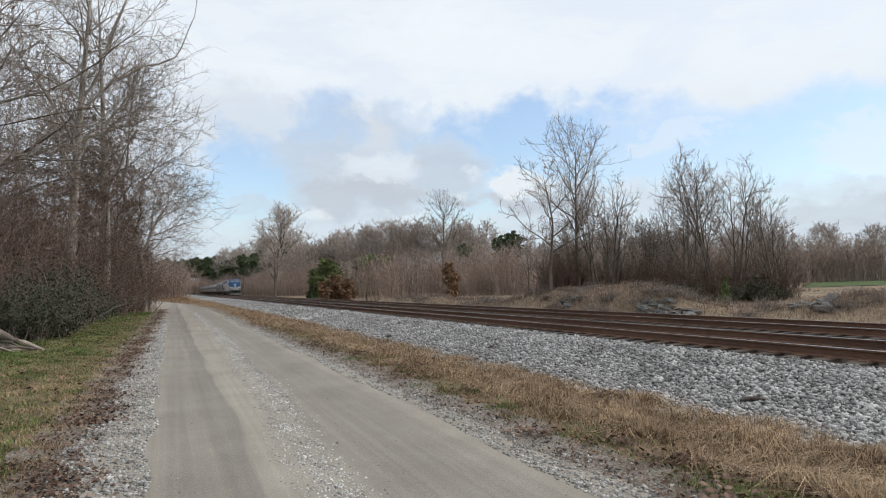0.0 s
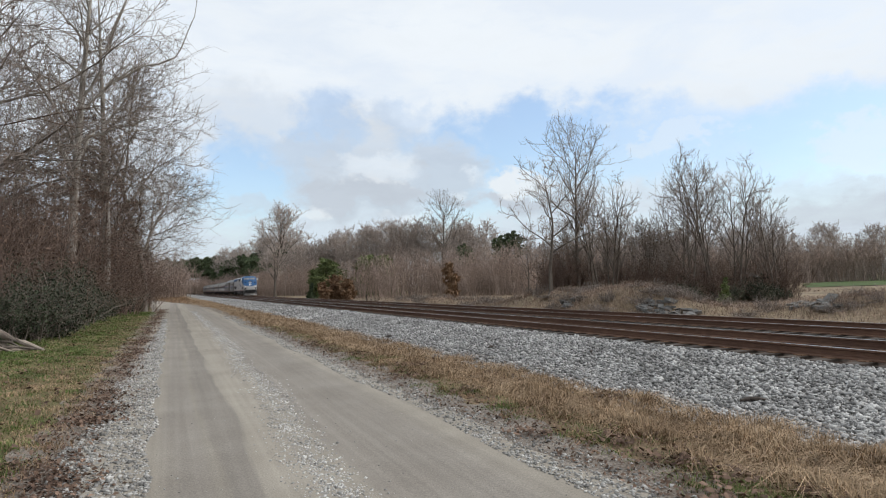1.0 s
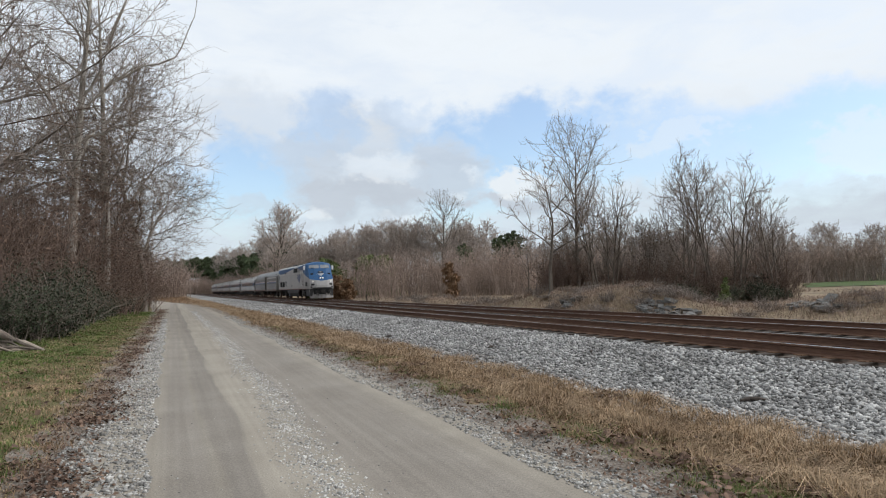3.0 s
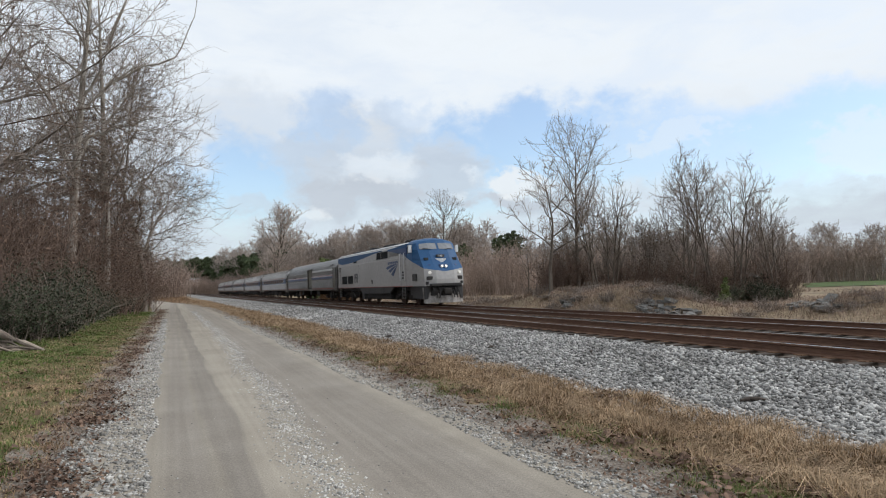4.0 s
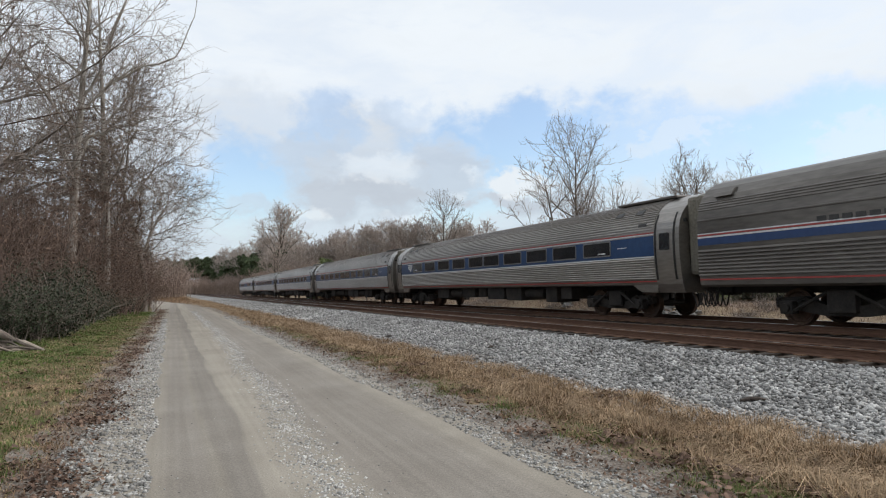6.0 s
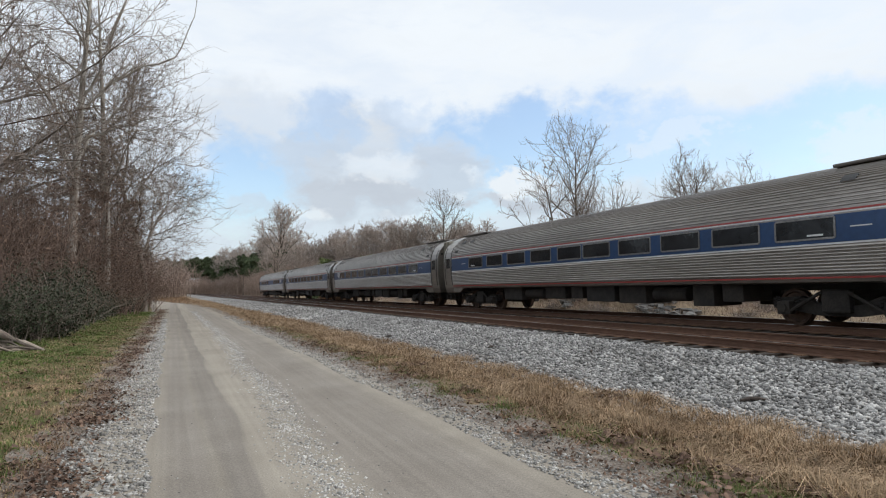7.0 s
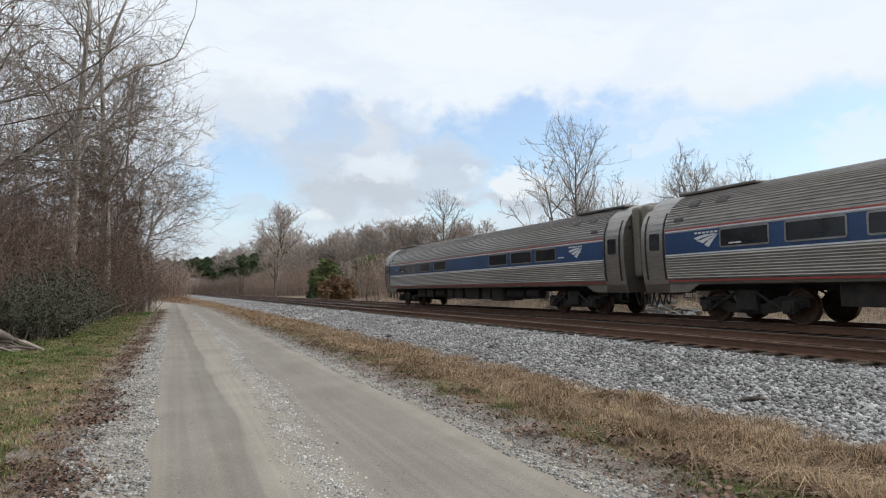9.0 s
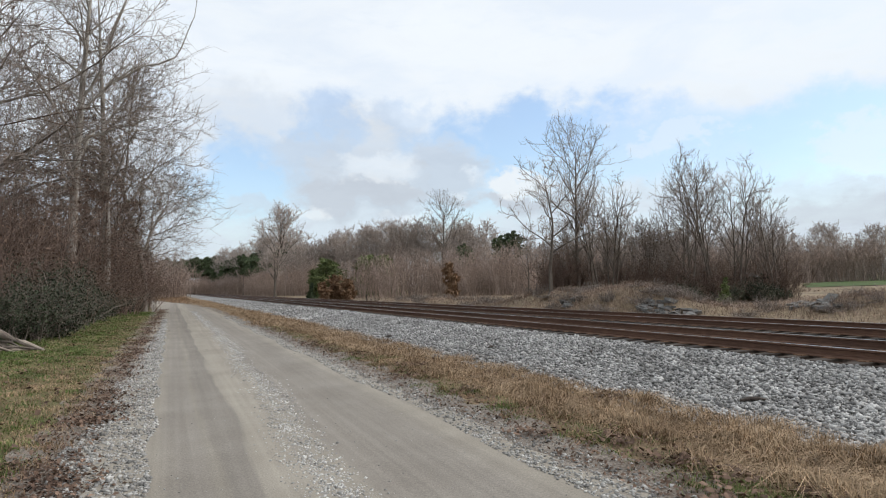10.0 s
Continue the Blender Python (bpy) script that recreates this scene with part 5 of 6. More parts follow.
SPEED = 33.845
Y_JOINT = 14.804 + SPEED * 7.5 - 52.0        # joint behind the baggage car at 0 s
COACH = [(-9.47 + k * 1.97, -9.47 + k * 1.97 + 1.55) for k in range(5)] + [(9.47 - k * 1.97 - 1.55, 9.47 - k * 1.97) for k in range(5)]
CAFE = [(-8.63, -7.12), (-6.86, -5.1), (-4.8, -3.06), (1.96, 3.71), (4.22, 5.9), (6.19, 7.8), (8.0, 9.6)]
train = []                                   # (thing, y at 0 s)
loco = locomotive()
train.append((loco, Y_JOINT - 25.829 - 20.3245))
train.append((baggage_car(), Y_JOINT - 12.95))
coach = passenger_car(0, COACH)
train.append((coach, Y_JOINT + 13))
for k in range(1, 4):
    train.append((copy_thing(coach, Matrix()), Y_JOINT + 13 + 26 * k))
last = passenger_car(5, CAFE)
for k in (2, 4, 5):
    emblem(train[k][0], 13.0 - 3.05, 2.30, 0.85, 0.36)
emblem(last, -13.0 + 3.1, 2.30, 0.85, 0.36)
last["label"] = "fluted stainless steel lounge car at the train's end"
train.append((last, Y_JOINT + 13 + 26 * 4))
RAIL_Z = -0.0189
LEAN = -math.degrees(math.atan(0.011 / GAUGE))
for ob, y0 in train:
    ob.matrix_basis = pose(XC, y0, RAIL_Z, 0, LEAN, 0)


# ---------- trees and shrubs ----------
class Branches:
    """Collects limbs as lists of points and radii, and turns them into tubes."""

    def __init__(self):
        self.lines = {}

    def add(self, pts, rad, sides):
        self.lines.setdefault((len(pts), sides), []).append((pts, rad))

    def mesh(self, name, material, parent):
        vs, ts, base = [], [], 0
        for (n, sides), items in self.lines.items():
            p = np.array([i[0] for i in items], dtype=float)
            r = np.array([i[1] for i in items], dtype=float)
            d = np.gradient(p, axis=1)
            d /= np.linalg.norm(d, axis=2, keepdims=True) + 1e-9
            ref = np.where(np.abs(d[..., 2:3]) > 0.9, np.array([1.0, 0, 0]), np.array([0, 0, 1.0]))
            s = np.cross(d, ref)
            s /= np.linalg.norm(s, axis=2, keepdims=True) + 1e-9
            u = np.cross(d, s)
            a = np.linspace(0, 2 * np.pi, sides, endpoint=False)
            v = p[:, :, None] + r[:, :, None, None] * (s[:, :, None] * np.cos(a)[:, None] + u[:, :, None] * np.sin(a)[:, None])
            m = len(items)
            idx = base + np.arange(m * n * sides).reshape(m, n, sides)
            q0, q1 = idx[:, :-1], idx[:, 1:]
            r0, r1 = np.roll(q0, -1, 2), np.roll(q1, -1, 2)
            ts.append(np.stack([q0, r0, r1], -1).reshape(-1, 3))
            ts.append(np.stack([q0, r1, q1], -1).reshape(-1, 3))
            vs.append(v.reshape(-1, 3))
            base += m * n * sides
        return fast_mesh(name, np.concatenate(vs), np.concatenate(ts), material, parent)


def grow(p, d, length, r0, r1, n, bend, up, rnd):
    """A crooked limb: points and radii."""
    pts, rad, d = [p], [r0], d.copy()
    for k in range(n):
        d = d + rnd.normal(0, bend, 3) + np.array([0, 0, up])
        d /= np.linalg.norm(d)
        p = p + d * length / n
        pts.append(p)
        rad.append(r0 + (r1 - r0) * (k + 1) / n)
    return pts, rad


def turned(d, angle, az, rnd):
    ref = np.array([0, 0, 1.0]) if abs(d[2]) < 0.9 else np.array([1.0, 0, 0])
    s = np.cross(d, ref)
    s /= np.linalg.norm(s)
    u = np.cross(d, s)
    return d * math.cos(angle) + (s * math.cos(az) + u * math.sin(az)) * math.sin(angle)


def along(pts, t):
    k = min(int(t * (len(pts) - 1)), len(pts) - 2)
    f = t * (len(pts) - 1) - k
    a, b = pts[k], pts[k + 1]
    d = b - a
    return a + d * f, d / (np.linalg.norm(d) + 1e-9)


def bare_tree(name, label, seed, height, radius, counts=(14, 7, 6, 4), reach=0.42, twig=0.006, first=0.25, up=0.06, bark="bark", lean=(0, 0), forks=1, angle=0.85, leaf=0, twig_mat="twig", wob=0.05, boughs=(), oval=0.0):
    """A leafless tree: trunk, limbs, boughs and two orders of twigs; boughs: single far-reaching limbs as (points, radius)."""
    rnd = np.random.default_rng(seed)
    ob = thing(name, label, "tree")
    trunk, crown = Branches(), Branches()
    tips = []
    for fk in range(forks):
        d0 = np.array([lean[0] + (0 if forks == 1 else rnd.normal(0, 0.16)), lean[1] + (0 if forks == 1 else rnd.normal(0, 0.16)), 1.0])
        hgt = height * (1 if fk == 0 else rnd.uniform(0.75, 1))
        r = radius * (1 if fk == 0 else rnd.uniform(0.6, 0.9))
        start = np.array([rnd.normal(0, 0.25) * (forks > 1), rnd.normal(0, 0.25) * (forks > 1), -0.15])
        tp, tr = grow(start, d0 / np.linalg.norm(d0), hgt * 0.93, r, r * 0.10, 14, wob, 0.02, rnd)
        tr[0] *= 1.35
        trunk.add(tp, tr, 9)
        az = rnd.uniform(0, 6)
        for i in range(counts[0]):
            t = first + (0.97 - first) * ((i + rnd.uniform(0.1, 0.9)) / counts[0])
            p, d = along(tp, t)
            az += 2.4 + rnd.normal(0, 0.4)
            rr = r * (1 - 0.9 * t) * rnd.uniform(0.4, 0.62) + twig
            ln = height * reach * (1.08 - 0.72 * (t - first) / (1 - first)) * rnd.uniform(0.65, 1.2)
            if oval:             # an egg-shaped crown: the limbs of the middle reach out most
                u = (t - first) / (0.97 - first)
                ln = height * reach * oval * (0.55 + 1.5 * u * (1 - u)) * rnd.uniform(0.8, 1.15)
            lp, lr = grow(p, turned(d, angle * rnd.uniform(0.7, 1.2), az, rnd), ln, rr, max(twig * 1.5, rr * 0.18), 7, 0.13, up, rnd)
            trunk.add(lp, lr, 6)
            a2 = rnd.uniform(0, 6)
            for j in range(counts[1]):
                t2 = 0.22 + 0.76 * (j + rnd.uniform(0, 1)) / counts[1]
                p2, d2 = along(lp, t2)
                a2 += 2.4
                r2 = max(twig * 1.6, rr * (1 - 0.8 * t2) * 0.5)
                l2 = ln * 0.62 * (1.1 - 0.6 * t2) * rnd.uniform(0.6, 1.3)
                bp, br = grow(p2, turned(d2, 0.75 * rnd.uniform(0.6, 1.3), a2, rnd), l2, r2, twig * 1.2, 5, 0.17, up * 0.8, rnd)
                crown.add(bp, br, 4)
                a3 = rnd.uniform(0, 6)
                for k in range(counts[2]):
                    t3 = 0.15 + 0.85 * (k + rnd.uniform(0, 1)) / counts[2]
                    p3, d3 = along(bp, t3)
                    a3 += 2.4
                    l3 = l2 * 0.5 * rnd.uniform(0.5, 1.3)
                    sp, sr = grow(p3, turned(d3, 0.7 * rnd.uniform(0.6, 1.3), a3, rnd), l3, twig * 1.15, twig * 0.8, 3, 0.28, up + 0.05, rnd)
                    crown.add(sp, sr, 3)
                    tips.append(sp[-1])
                    for q in range(counts[3]):
                        p4, d4 = along(sp, rnd.uniform(0.15, 1.0))
                        qp, qr = grow(p4, turned(d4, 0.65 * rnd.uniform(0.5, 1.4), rnd.uniform(0, 6.3), rnd), l3 * rnd.uniform(0.35, 0.8), twig * 0.85, twig * 0.5, 2, 0.28, up + 0.05, rnd)
                        crown.add(qp, qr, 3)
    for pts, rb in boughs:
        pts = [np.array(p, float) for p in pts]
        trunk.add(pts, [rb * (1 - 0.8 * i / (len(pts) - 1)) for i in range(len(pts))], 6)
        for j in range(9):
            p2, d2 = along(pts, 0.45 + 0.55 * rnd.uniform(0, 1))
            bp, br = grow(p2, turned(d2, rnd.uniform(0.4, 0.9), rnd.uniform(0, 6.3), rnd), rnd.uniform(0.5, 1.8), twig * 1.6, twig * 0.8, 4, 0.2, 0.02, rnd)
            crown.add(bp, br, 3)
            tips.append(bp[-1])
    trunk.mesh("trunk", bark, ob)
    c = crown.mesh("crown", twig_mat, ob)
    c["label"] = "bare winter branches and fine twigs"
    if leaf:
        tips = np.array(tips)
        sel = tips[rnd.integers(0, len(tips), leaf)] + rnd.normal(0, 0.03, (leaf, 3))
        part_leaves("dead_leaves", sel, 0.05, "dead_leaf", ob, rnd)
    return ob


def part_leaves(name, c, size, material, parent, rnd, long=1.0):
    n = len(c)
    u = rnd.normal(0, 1, (n, 3))
    u /= np.linalg.norm(u, axis=1, keepdims=True)
    w = np.cross(u, rnd.normal(0, 1, (n, 3)))
    w /= np.linalg.norm(w, axis=1, keepdims=True) + 1e-9
    s = size * rnd.uniform(0.5, 1.4, (n, 1))
    u, w = u * s * long, w * s * 0.55
    v = np.stack([c - u, c + w, c + u, c - w], 1).reshape(-1, 3)
    t = (np.array([(0, 1, 2), (0, 2, 3)])[None] + 4 * np.arange(n)[:, None, None]).reshape(-1, 3)
    return fast_mesh(name, v, t, material, parent)


def bare_shrub(name, label, seed, height, stems=26, twig=0.005, spread=0.55, leaf=0, leaf_mat="dead_leaf", twig_mat="twig_red", arch=-0.02, sub=(7, 5), leaf_size=0.045):
    """Many thin stems from one root, arching out, with twigs."""
    rnd = np.random.default_rng(seed)
    ob = thing(name, label, "shrub")
    st, tw, tips = Branches(), Branches(), []
    for i in range(stems):
        a = rnd.uniform(0, 6.3)
        d = np.array([math.cos(a) * spread * rnd.uniform(0, 1), math.sin(a) * spread * rnd.uniform(0, 1), 1.0])
        rad = height * 0.22
        p = np.array([rnd.normal(0, rad), rnd.normal(0, rad), -0.1])
        ln = height * rnd.uniform(0.55, 1.15)
        sp, sr = grow(p, d / np.linalg.norm(d), ln, twig * rnd.uniform(1.5, 4.0), twig, 7, 0.10, arch, rnd)
        st.add(sp, sr, 4)
        for j in range(sub[0]):
            p2, d2 = along(sp, rnd.uniform(0.2, 1.0))
            bp, br = grow(p2, turned(d2, rnd.uniform(0.3, 0.9), rnd.uniform(0, 6.3), rnd), ln * rnd.uniform(0.15, 0.4), twig * 1.2, twig * 0.7, 3, 0.2, 0.0, rnd)
            tw.add(bp, br, 3)
            tips.append(bp[-1])
            tips.append(bp[1])
            for k in range(sub[1]):
                p3, d3 = along(bp, rnd.uniform(0.1, 1.0))
                qp, qr = grow(p3, turned(d3, rnd.uniform(0.3, 1.0), rnd.uniform(0, 6.3), rnd), ln * rnd.uniform(0.05, 0.16), twig * 0.8, twig * 0.5, 2, 0.2, 0.0, rnd)
                tw.add(qp, qr, 3)
    st.mesh("cane", twig_mat, ob)["kind"] = "stuff"
    tw.mesh("twig", twig_mat, ob)["kind"] = "stuff"
    if leaf:
        tips = np.array(tips)
        sel = tips[rnd.integers(0, len(tips), leaf)] + rnd.normal(0, height * 0.045, (leaf, 3))
        sel[:, 2] = np.maximum(sel[:, 2], 0.03)
        part_leaves("foliage", sel, leaf_size, leaf_mat, ob, rnd)
    return ob


def conifer(name, label, seed, height, radius, foliage, first=0.12, density=1.0, size=0.11, whorls=16, width=0.26, category="tree", rounded_top=False):
    """Trunk, whorled limbs and many needle sprays."""
    rnd = np.random.default_rng(seed)
    ob = thing(name, label, category)
    br = Branches()
    tp, tr = grow(np.array([0, 0, -0.1]), np.array([0, 0, 1.0]), height, radius, radius * 0.12, 10, 0.025, 0.03, rnd)
    br.add(tp, tr, 8)
    cs = []
    for i in range(whorls):
        t = first + (0.99 - first) * (i + rnd.uniform(0, 0.8)) / whorls
        for k in range(int(rnd.integers(3, 6))):
            p, d = along(tp, min(t, 0.99))
            shape = min(1.0, 2.2 * (1.02 - (t - first) / (1 - first))) if first > 0.3 else (1.03 - (t - first) / (1 - first))
            if rounded_top:
                shape = math.sqrt(max(0.05, 1.0 - (1.7 * (t - first) / (1 - first) - 0.72) ** 2))
            ln = height * width * shape * rnd.uniform(0.55, 1.2)
            lp, lr = grow(p, turned(d, rnd.uniform(0.95, 1.45), rnd.uniform(0, 6.3), rnd), ln, radius * 0.25, radius * 0.06, 5, 0.12, 0.05, rnd)
            br.add(lp, lr, 4)
            n = int(70 * density * max(0.35, ln / (height * width)))
            tt = rnd.uniform(0.25, 1.0, n) ** 0.8
            for t2 in tt:
                q, _ = along(lp, min(t2, 0.999))
                cs.append(q + rnd.normal(0, ln * 0.13 + 0.03, 3) * np.array([1, 1, 0.6]))
    br.mesh("trunk", "bark", ob)
    part_leaves("foliage", np.array(cs), size, foliage, ob, rnd, 1.6)
    return ob


def stand(ob, x, y, s=1.0, rot=0.0, sz=None, drop=0.0):
    """A copy of a plant on the ground at (x, y)."""
    z = float(ground_z(x, y)) - drop
    tall = s if sz is None else sz
    if ob.name in USED:          # the copies take over the scale of the first
        s, tall = s / ob.scale.x, tall / ob.scale.z
    m = Matrix.LocRotScale((x, y, z), Euler((0, 0, rot)), (s, s, tall))
    if ob.name not in USED:
        USED.add(ob.name)
        ob.matrix_basis = m
        return ob
    return copy_thing(ob, m)


USED = set()
pick = random.Random(5)

# tall pale-barked trees and thinner ones of the roadside wood
syc_a = bare_tree("bare_tree", "tall bare pale-barked tree at the roadside", 101, 27, 0.36, (20, 6, 5, 3), 0.24, 0.010, 0.34, 0.02, "bark_pale", (0.0, 0), leaf=150, wob=0.018)
syc_b = bare_tree("bare_tree", "tall bare pale-barked tree with one long leaning bough", 102, 27, 0.32, (18, 6, 5, 3), 0.22, 0.010, 0.36, 0.02, "bark_pale", (0.018, 0), leaf=150, wob=0.02,
                  boughs=[([(0.15, 0.1, 16.6), (1.5, 0.1, 17.5), (2.5, 0.1, 18.3), (3.6, 0.1, 18.6), (4.7, 0.1, 19.2), (5.15, 0.1, 20.0), (5.6, 0.1, 21.3), (6.1, 0.1, 22.6), (6.4, 0.1, 24.6)], 0.10), ([(0.2, 0, 19.2), (0.6, 0.1, 20.8), (1.35, 0.2, 22.9), (1.9, 0.3, 25.0)], 0.16)])
tall_c = bare_tree("bare_tree", "bare grey deciduous tree with a wide crown", 103, 17, 0.24, (17, 8, 7, 4), 0.44, 0.012, 0.20, 0.02, "bark", (0.02, 0), angle=1.05, oval=1.25)
tall_d = bare_tree("bare_tree", "slender bare grey-brown woodland tree", 104, 15, 0.14, (11, 6, 5, 3), 0.30, 0.010, 0.22, 0.05, "bark", (0.0, 0.02), leaf=60)
tall_e = bare_tree("bare_tree", "slender bare grey-brown woodland tree", 105, 13, 0.12, (11, 6, 5, 3), 0.34, 0.010, 0.16, 0.02, "bark", (0.0, -0.03), leaf=150)
vine_tree = bare_tree("vine_clad_tree", "slim tree hung with brown vines and dead leaves", 106, 14, 0.10, (19, 7, 6, 4), 0.19, 0.009, 0.10, -0.07, "bark", (0.0, 0.0), leaf=1500, twig_mat="twig_red", angle=0.9)
vine = bare_shrub("vine_thicket", "brown tangle of bare vines and dead leaves", 111, 5.0, 34, 0.007, 0.5, 500, "dead_leaf", "twig_red", -0.04, (8, 5), 0.05)
scrub = bare_shrub("bare_shrub", "leafless reddish-brown roadside shrub", 112, 3.2, 34, 0.006, 0.6, 250, "dead_leaf", "twig_red", -0.05, (8, 5))
green_shrub = bare_shrub("evergreen_shrub", "dark green leafy roadside shrub", 113, 2.0, 30, 0.006, 0.8, 5600, "evergreen", "twig", -0.09, (9, 4), 0.04)
green_low = bare_shrub("evergreen_shrub", "dark green leafy roadside shrub", 114, 1.3, 30, 0.006, 0.9, 4600, "evergreen", "twig", -0.12, (9, 4), 0.038)


# the twig colour of these two is paled to imitate haze
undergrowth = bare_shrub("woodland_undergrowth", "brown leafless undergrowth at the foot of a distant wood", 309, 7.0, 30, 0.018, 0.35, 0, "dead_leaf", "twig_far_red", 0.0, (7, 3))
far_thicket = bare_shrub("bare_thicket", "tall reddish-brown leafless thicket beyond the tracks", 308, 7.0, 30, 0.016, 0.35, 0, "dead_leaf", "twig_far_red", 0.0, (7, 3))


def left_wood():
    stand(syc_a, -5.6, 44.0, 1.0, 0.3)
    stand(syc_b, -4.35, 50.0, 1.0, 0.0)
    stand(tall_c, -2.3, 62.0, 1.24, 0.4)          # the wide crown that reaches out over the road
    stand(tall_c, -3.6, 84.0, 0.95, 2.5)
    stand(tall_c, -4.4, 56.0, 1.0, 5.1)
    stand(tall_c, -8.6, 33.0, 1.05, 1.2)
    stand(tall_c, -11.0, 40.0, 1.25, 4.6)
    for x, y, s, r in ((-5.2, 46.5, 1.02, 0.4), (-4.7, 47.5, 0.85, 2.2), (-4.0, 53.0, 0.92, 4.0), (-3.6, 57.5, 0.72, 1.1), (-5.9, 41.0, 0.7, 3.3), (-6.6, 38.0, 0.6, 0.9),
                       (-3.6, 75.0, 0.6, 2.9), (-7.6, 49.0, 0.9, 1.7), (-4.4, 49.4, 1.12, 3.9), (-3.3, 63.0, 0.75, 0.6), (-5.0, 56.0, 1.0, 1.4), (-3.0, 60.0, 0.85, 2.0), (-6.4, 52.0, 0.95, 4.6), (-8.4, 44.0, 0.85, 5.1), (-9.6, 52.0, 1.0, 0.2), (-7.4, 60.0, 1.05, 3.1), (-2.9, 69.0, 0.7, 4.2), (-10.5, 47.0, 0.8, 2.4)):
        stand(vine_tree, x, y, s, r)
    for x, y, s, r, k in ((-6.3, 27, 0.9, 1.0, tall_d), (-7.6, 24.0, 1.05, 0.5, tall_e), (-4.6, 58, 1.0, 3.0, tall_d), (-3.9, 70, 0.9, 5.0, tall_e), (-6.0, 95, 0.8, 1.1, tall_e), (-8.5, 110, 0.8, 2.1, tall_d), (-9.2, 28, 1.2, 4.1, tall_d)):
        stand(k, x, y, s, r)
    r = random.Random(17)
    for k in range(40):
        y = 30 + 120 * r.random()
        x = -10.5 - 26 * r.random() + float(bend(y)) * 0.5
        stand(r.choice((tall_d, tall_e, vine_tree)), x, y, r.uniform(0.8, 1.15), r.uniform(0, 6.28))
    for k in range(40):          # the wood goes on beside and behind the standpoint
        y = -70 + 74 * r.random()
        x = -9.5 - 16 * r.random()
        stand(r.choice((tall_c, tall_d, tall_e, tall_d)), x, y, r.uniform(0.9, 1.2), r.uniform(0, 6.28))
    for k in range(50):
        y = 25 + 110 * (k / 50) ** 1.2 + r.uniform(-1.2, 1.2)
        stand(vine, -5.9 - 2.8 * r.random() + float(bend(y)), y, r.uniform(0.8, 1.35), r.uniform(0, 6.28))
    for k in range(34):
        y = 46 + 90 * (k / 34) ** 1.2 + r.uniform(-1, 1)
        stand(scrub, -4.4 + 0.045 * min(40, y - 40) - 1.2 * r.random() + float(bend(y)), y, r.uniform(0.85, 1.5), r.uniform(0, 6.28))
    for k in range(44):
        y = 24.0 + 60 * (k / 44) ** 1.2 + r.uniform(-0.8, 0.8)
        stand(r.choice((green_shrub, green_shrub, green_low)), -4.5 + 0.02 * (y - 24) - 1.3 * r.random(), y, r.uniform(0.75, 1.3), r.uniform(0, 6.28))
    for k in range(40):
        y = 19 + 60 * r.random()
        stand(r.choice((vine, scrub, green_shrub)), -7.8 - 5 * r.random(), y, r.uniform(0.9, 1.5), r.uniform(0, 6.28))
    for k in range(26):
        stand(r.choice((vine, scrub)), -5.5 - 3 * r.random(), -45 + 55 * r.random(), r.uniform(0.9, 1.4), r.uniform(0, 6.28))
    for k in range(44):          # beyond the turn of the road
        t = (k + r.random()) / 44
        stand(r.choice((vine, vine, far_thicket)), -26 + 29 * t, 205 + 30 * r.random(), (2.7 - 1.1 * t * t) * r.uniform(0.8, 1.05), r.uniform(0, 6.28))


left_wood()

# the clump of small trees beyond the tracks
clump_a = bare_tree("bare_tree", "bare many-branched tree beyond the tracks", 201, 13.2, 0.20, (22, 6, 4, 3), 0.29, 0.010, 0.25, 0.09, "bark", (0.0, 0.0), 1, 0.8, wob=0.02, oval=1.25)
clump_b = bare_tree("bare_tree", "bare forked tree with upswept branches", 202, 11.3, 0.12, (8, 5, 4, 2), 0.36, 0.010, 0.25, 0.09, "bark", (0, 0), 3, 0.6)
clump_c = bare_tree("bare_tree", "small crooked bare tree beyond the tracks", 203, 8, 0.13, (9, 5, 4, 3), 0.50, 0.010, 0.30, 0.04, "bark", (-0.12, 0.05), 1, 0.9)
sapling = bare_tree("bare_sapling", "slim leafless sapling in the thicket", 204, 6.5, 0.055, (8, 4, 4, 3), 0.28, 0.008, 0.2, 0.10, "bark", (0, 0), 2, 0.6, twig_mat="twig")
thicket = bare_shrub("bare_thicket", "dense brown leafless thicket", 205, 3.4, 40, 0.010, 0.55, 300, "dead_leaf", "twig_red", -0.03, (8, 4), 0.06)
bramble = bare_shrub("bramble_bush", "low grey-brown arching bramble", 206, 1.2, 46, 0.008, 1.3, 0, "dead_leaf", "bramble", -0.16, (6, 4))
yew = bare_shrub("evergreen_shrub", "olive-green shrub in the brown thicket", 207, 1.9, 26, 0.008, 0.6, 1500, "evergreen", "twig", -0.04, (7, 2), 0.07)
young_pine = conifer("young_pine", "small yellow-green pine in front of the thicket", 208, 2.0, 0.05, "pine_light", 0.05, 0.5, 0.10, 9, 0.28)


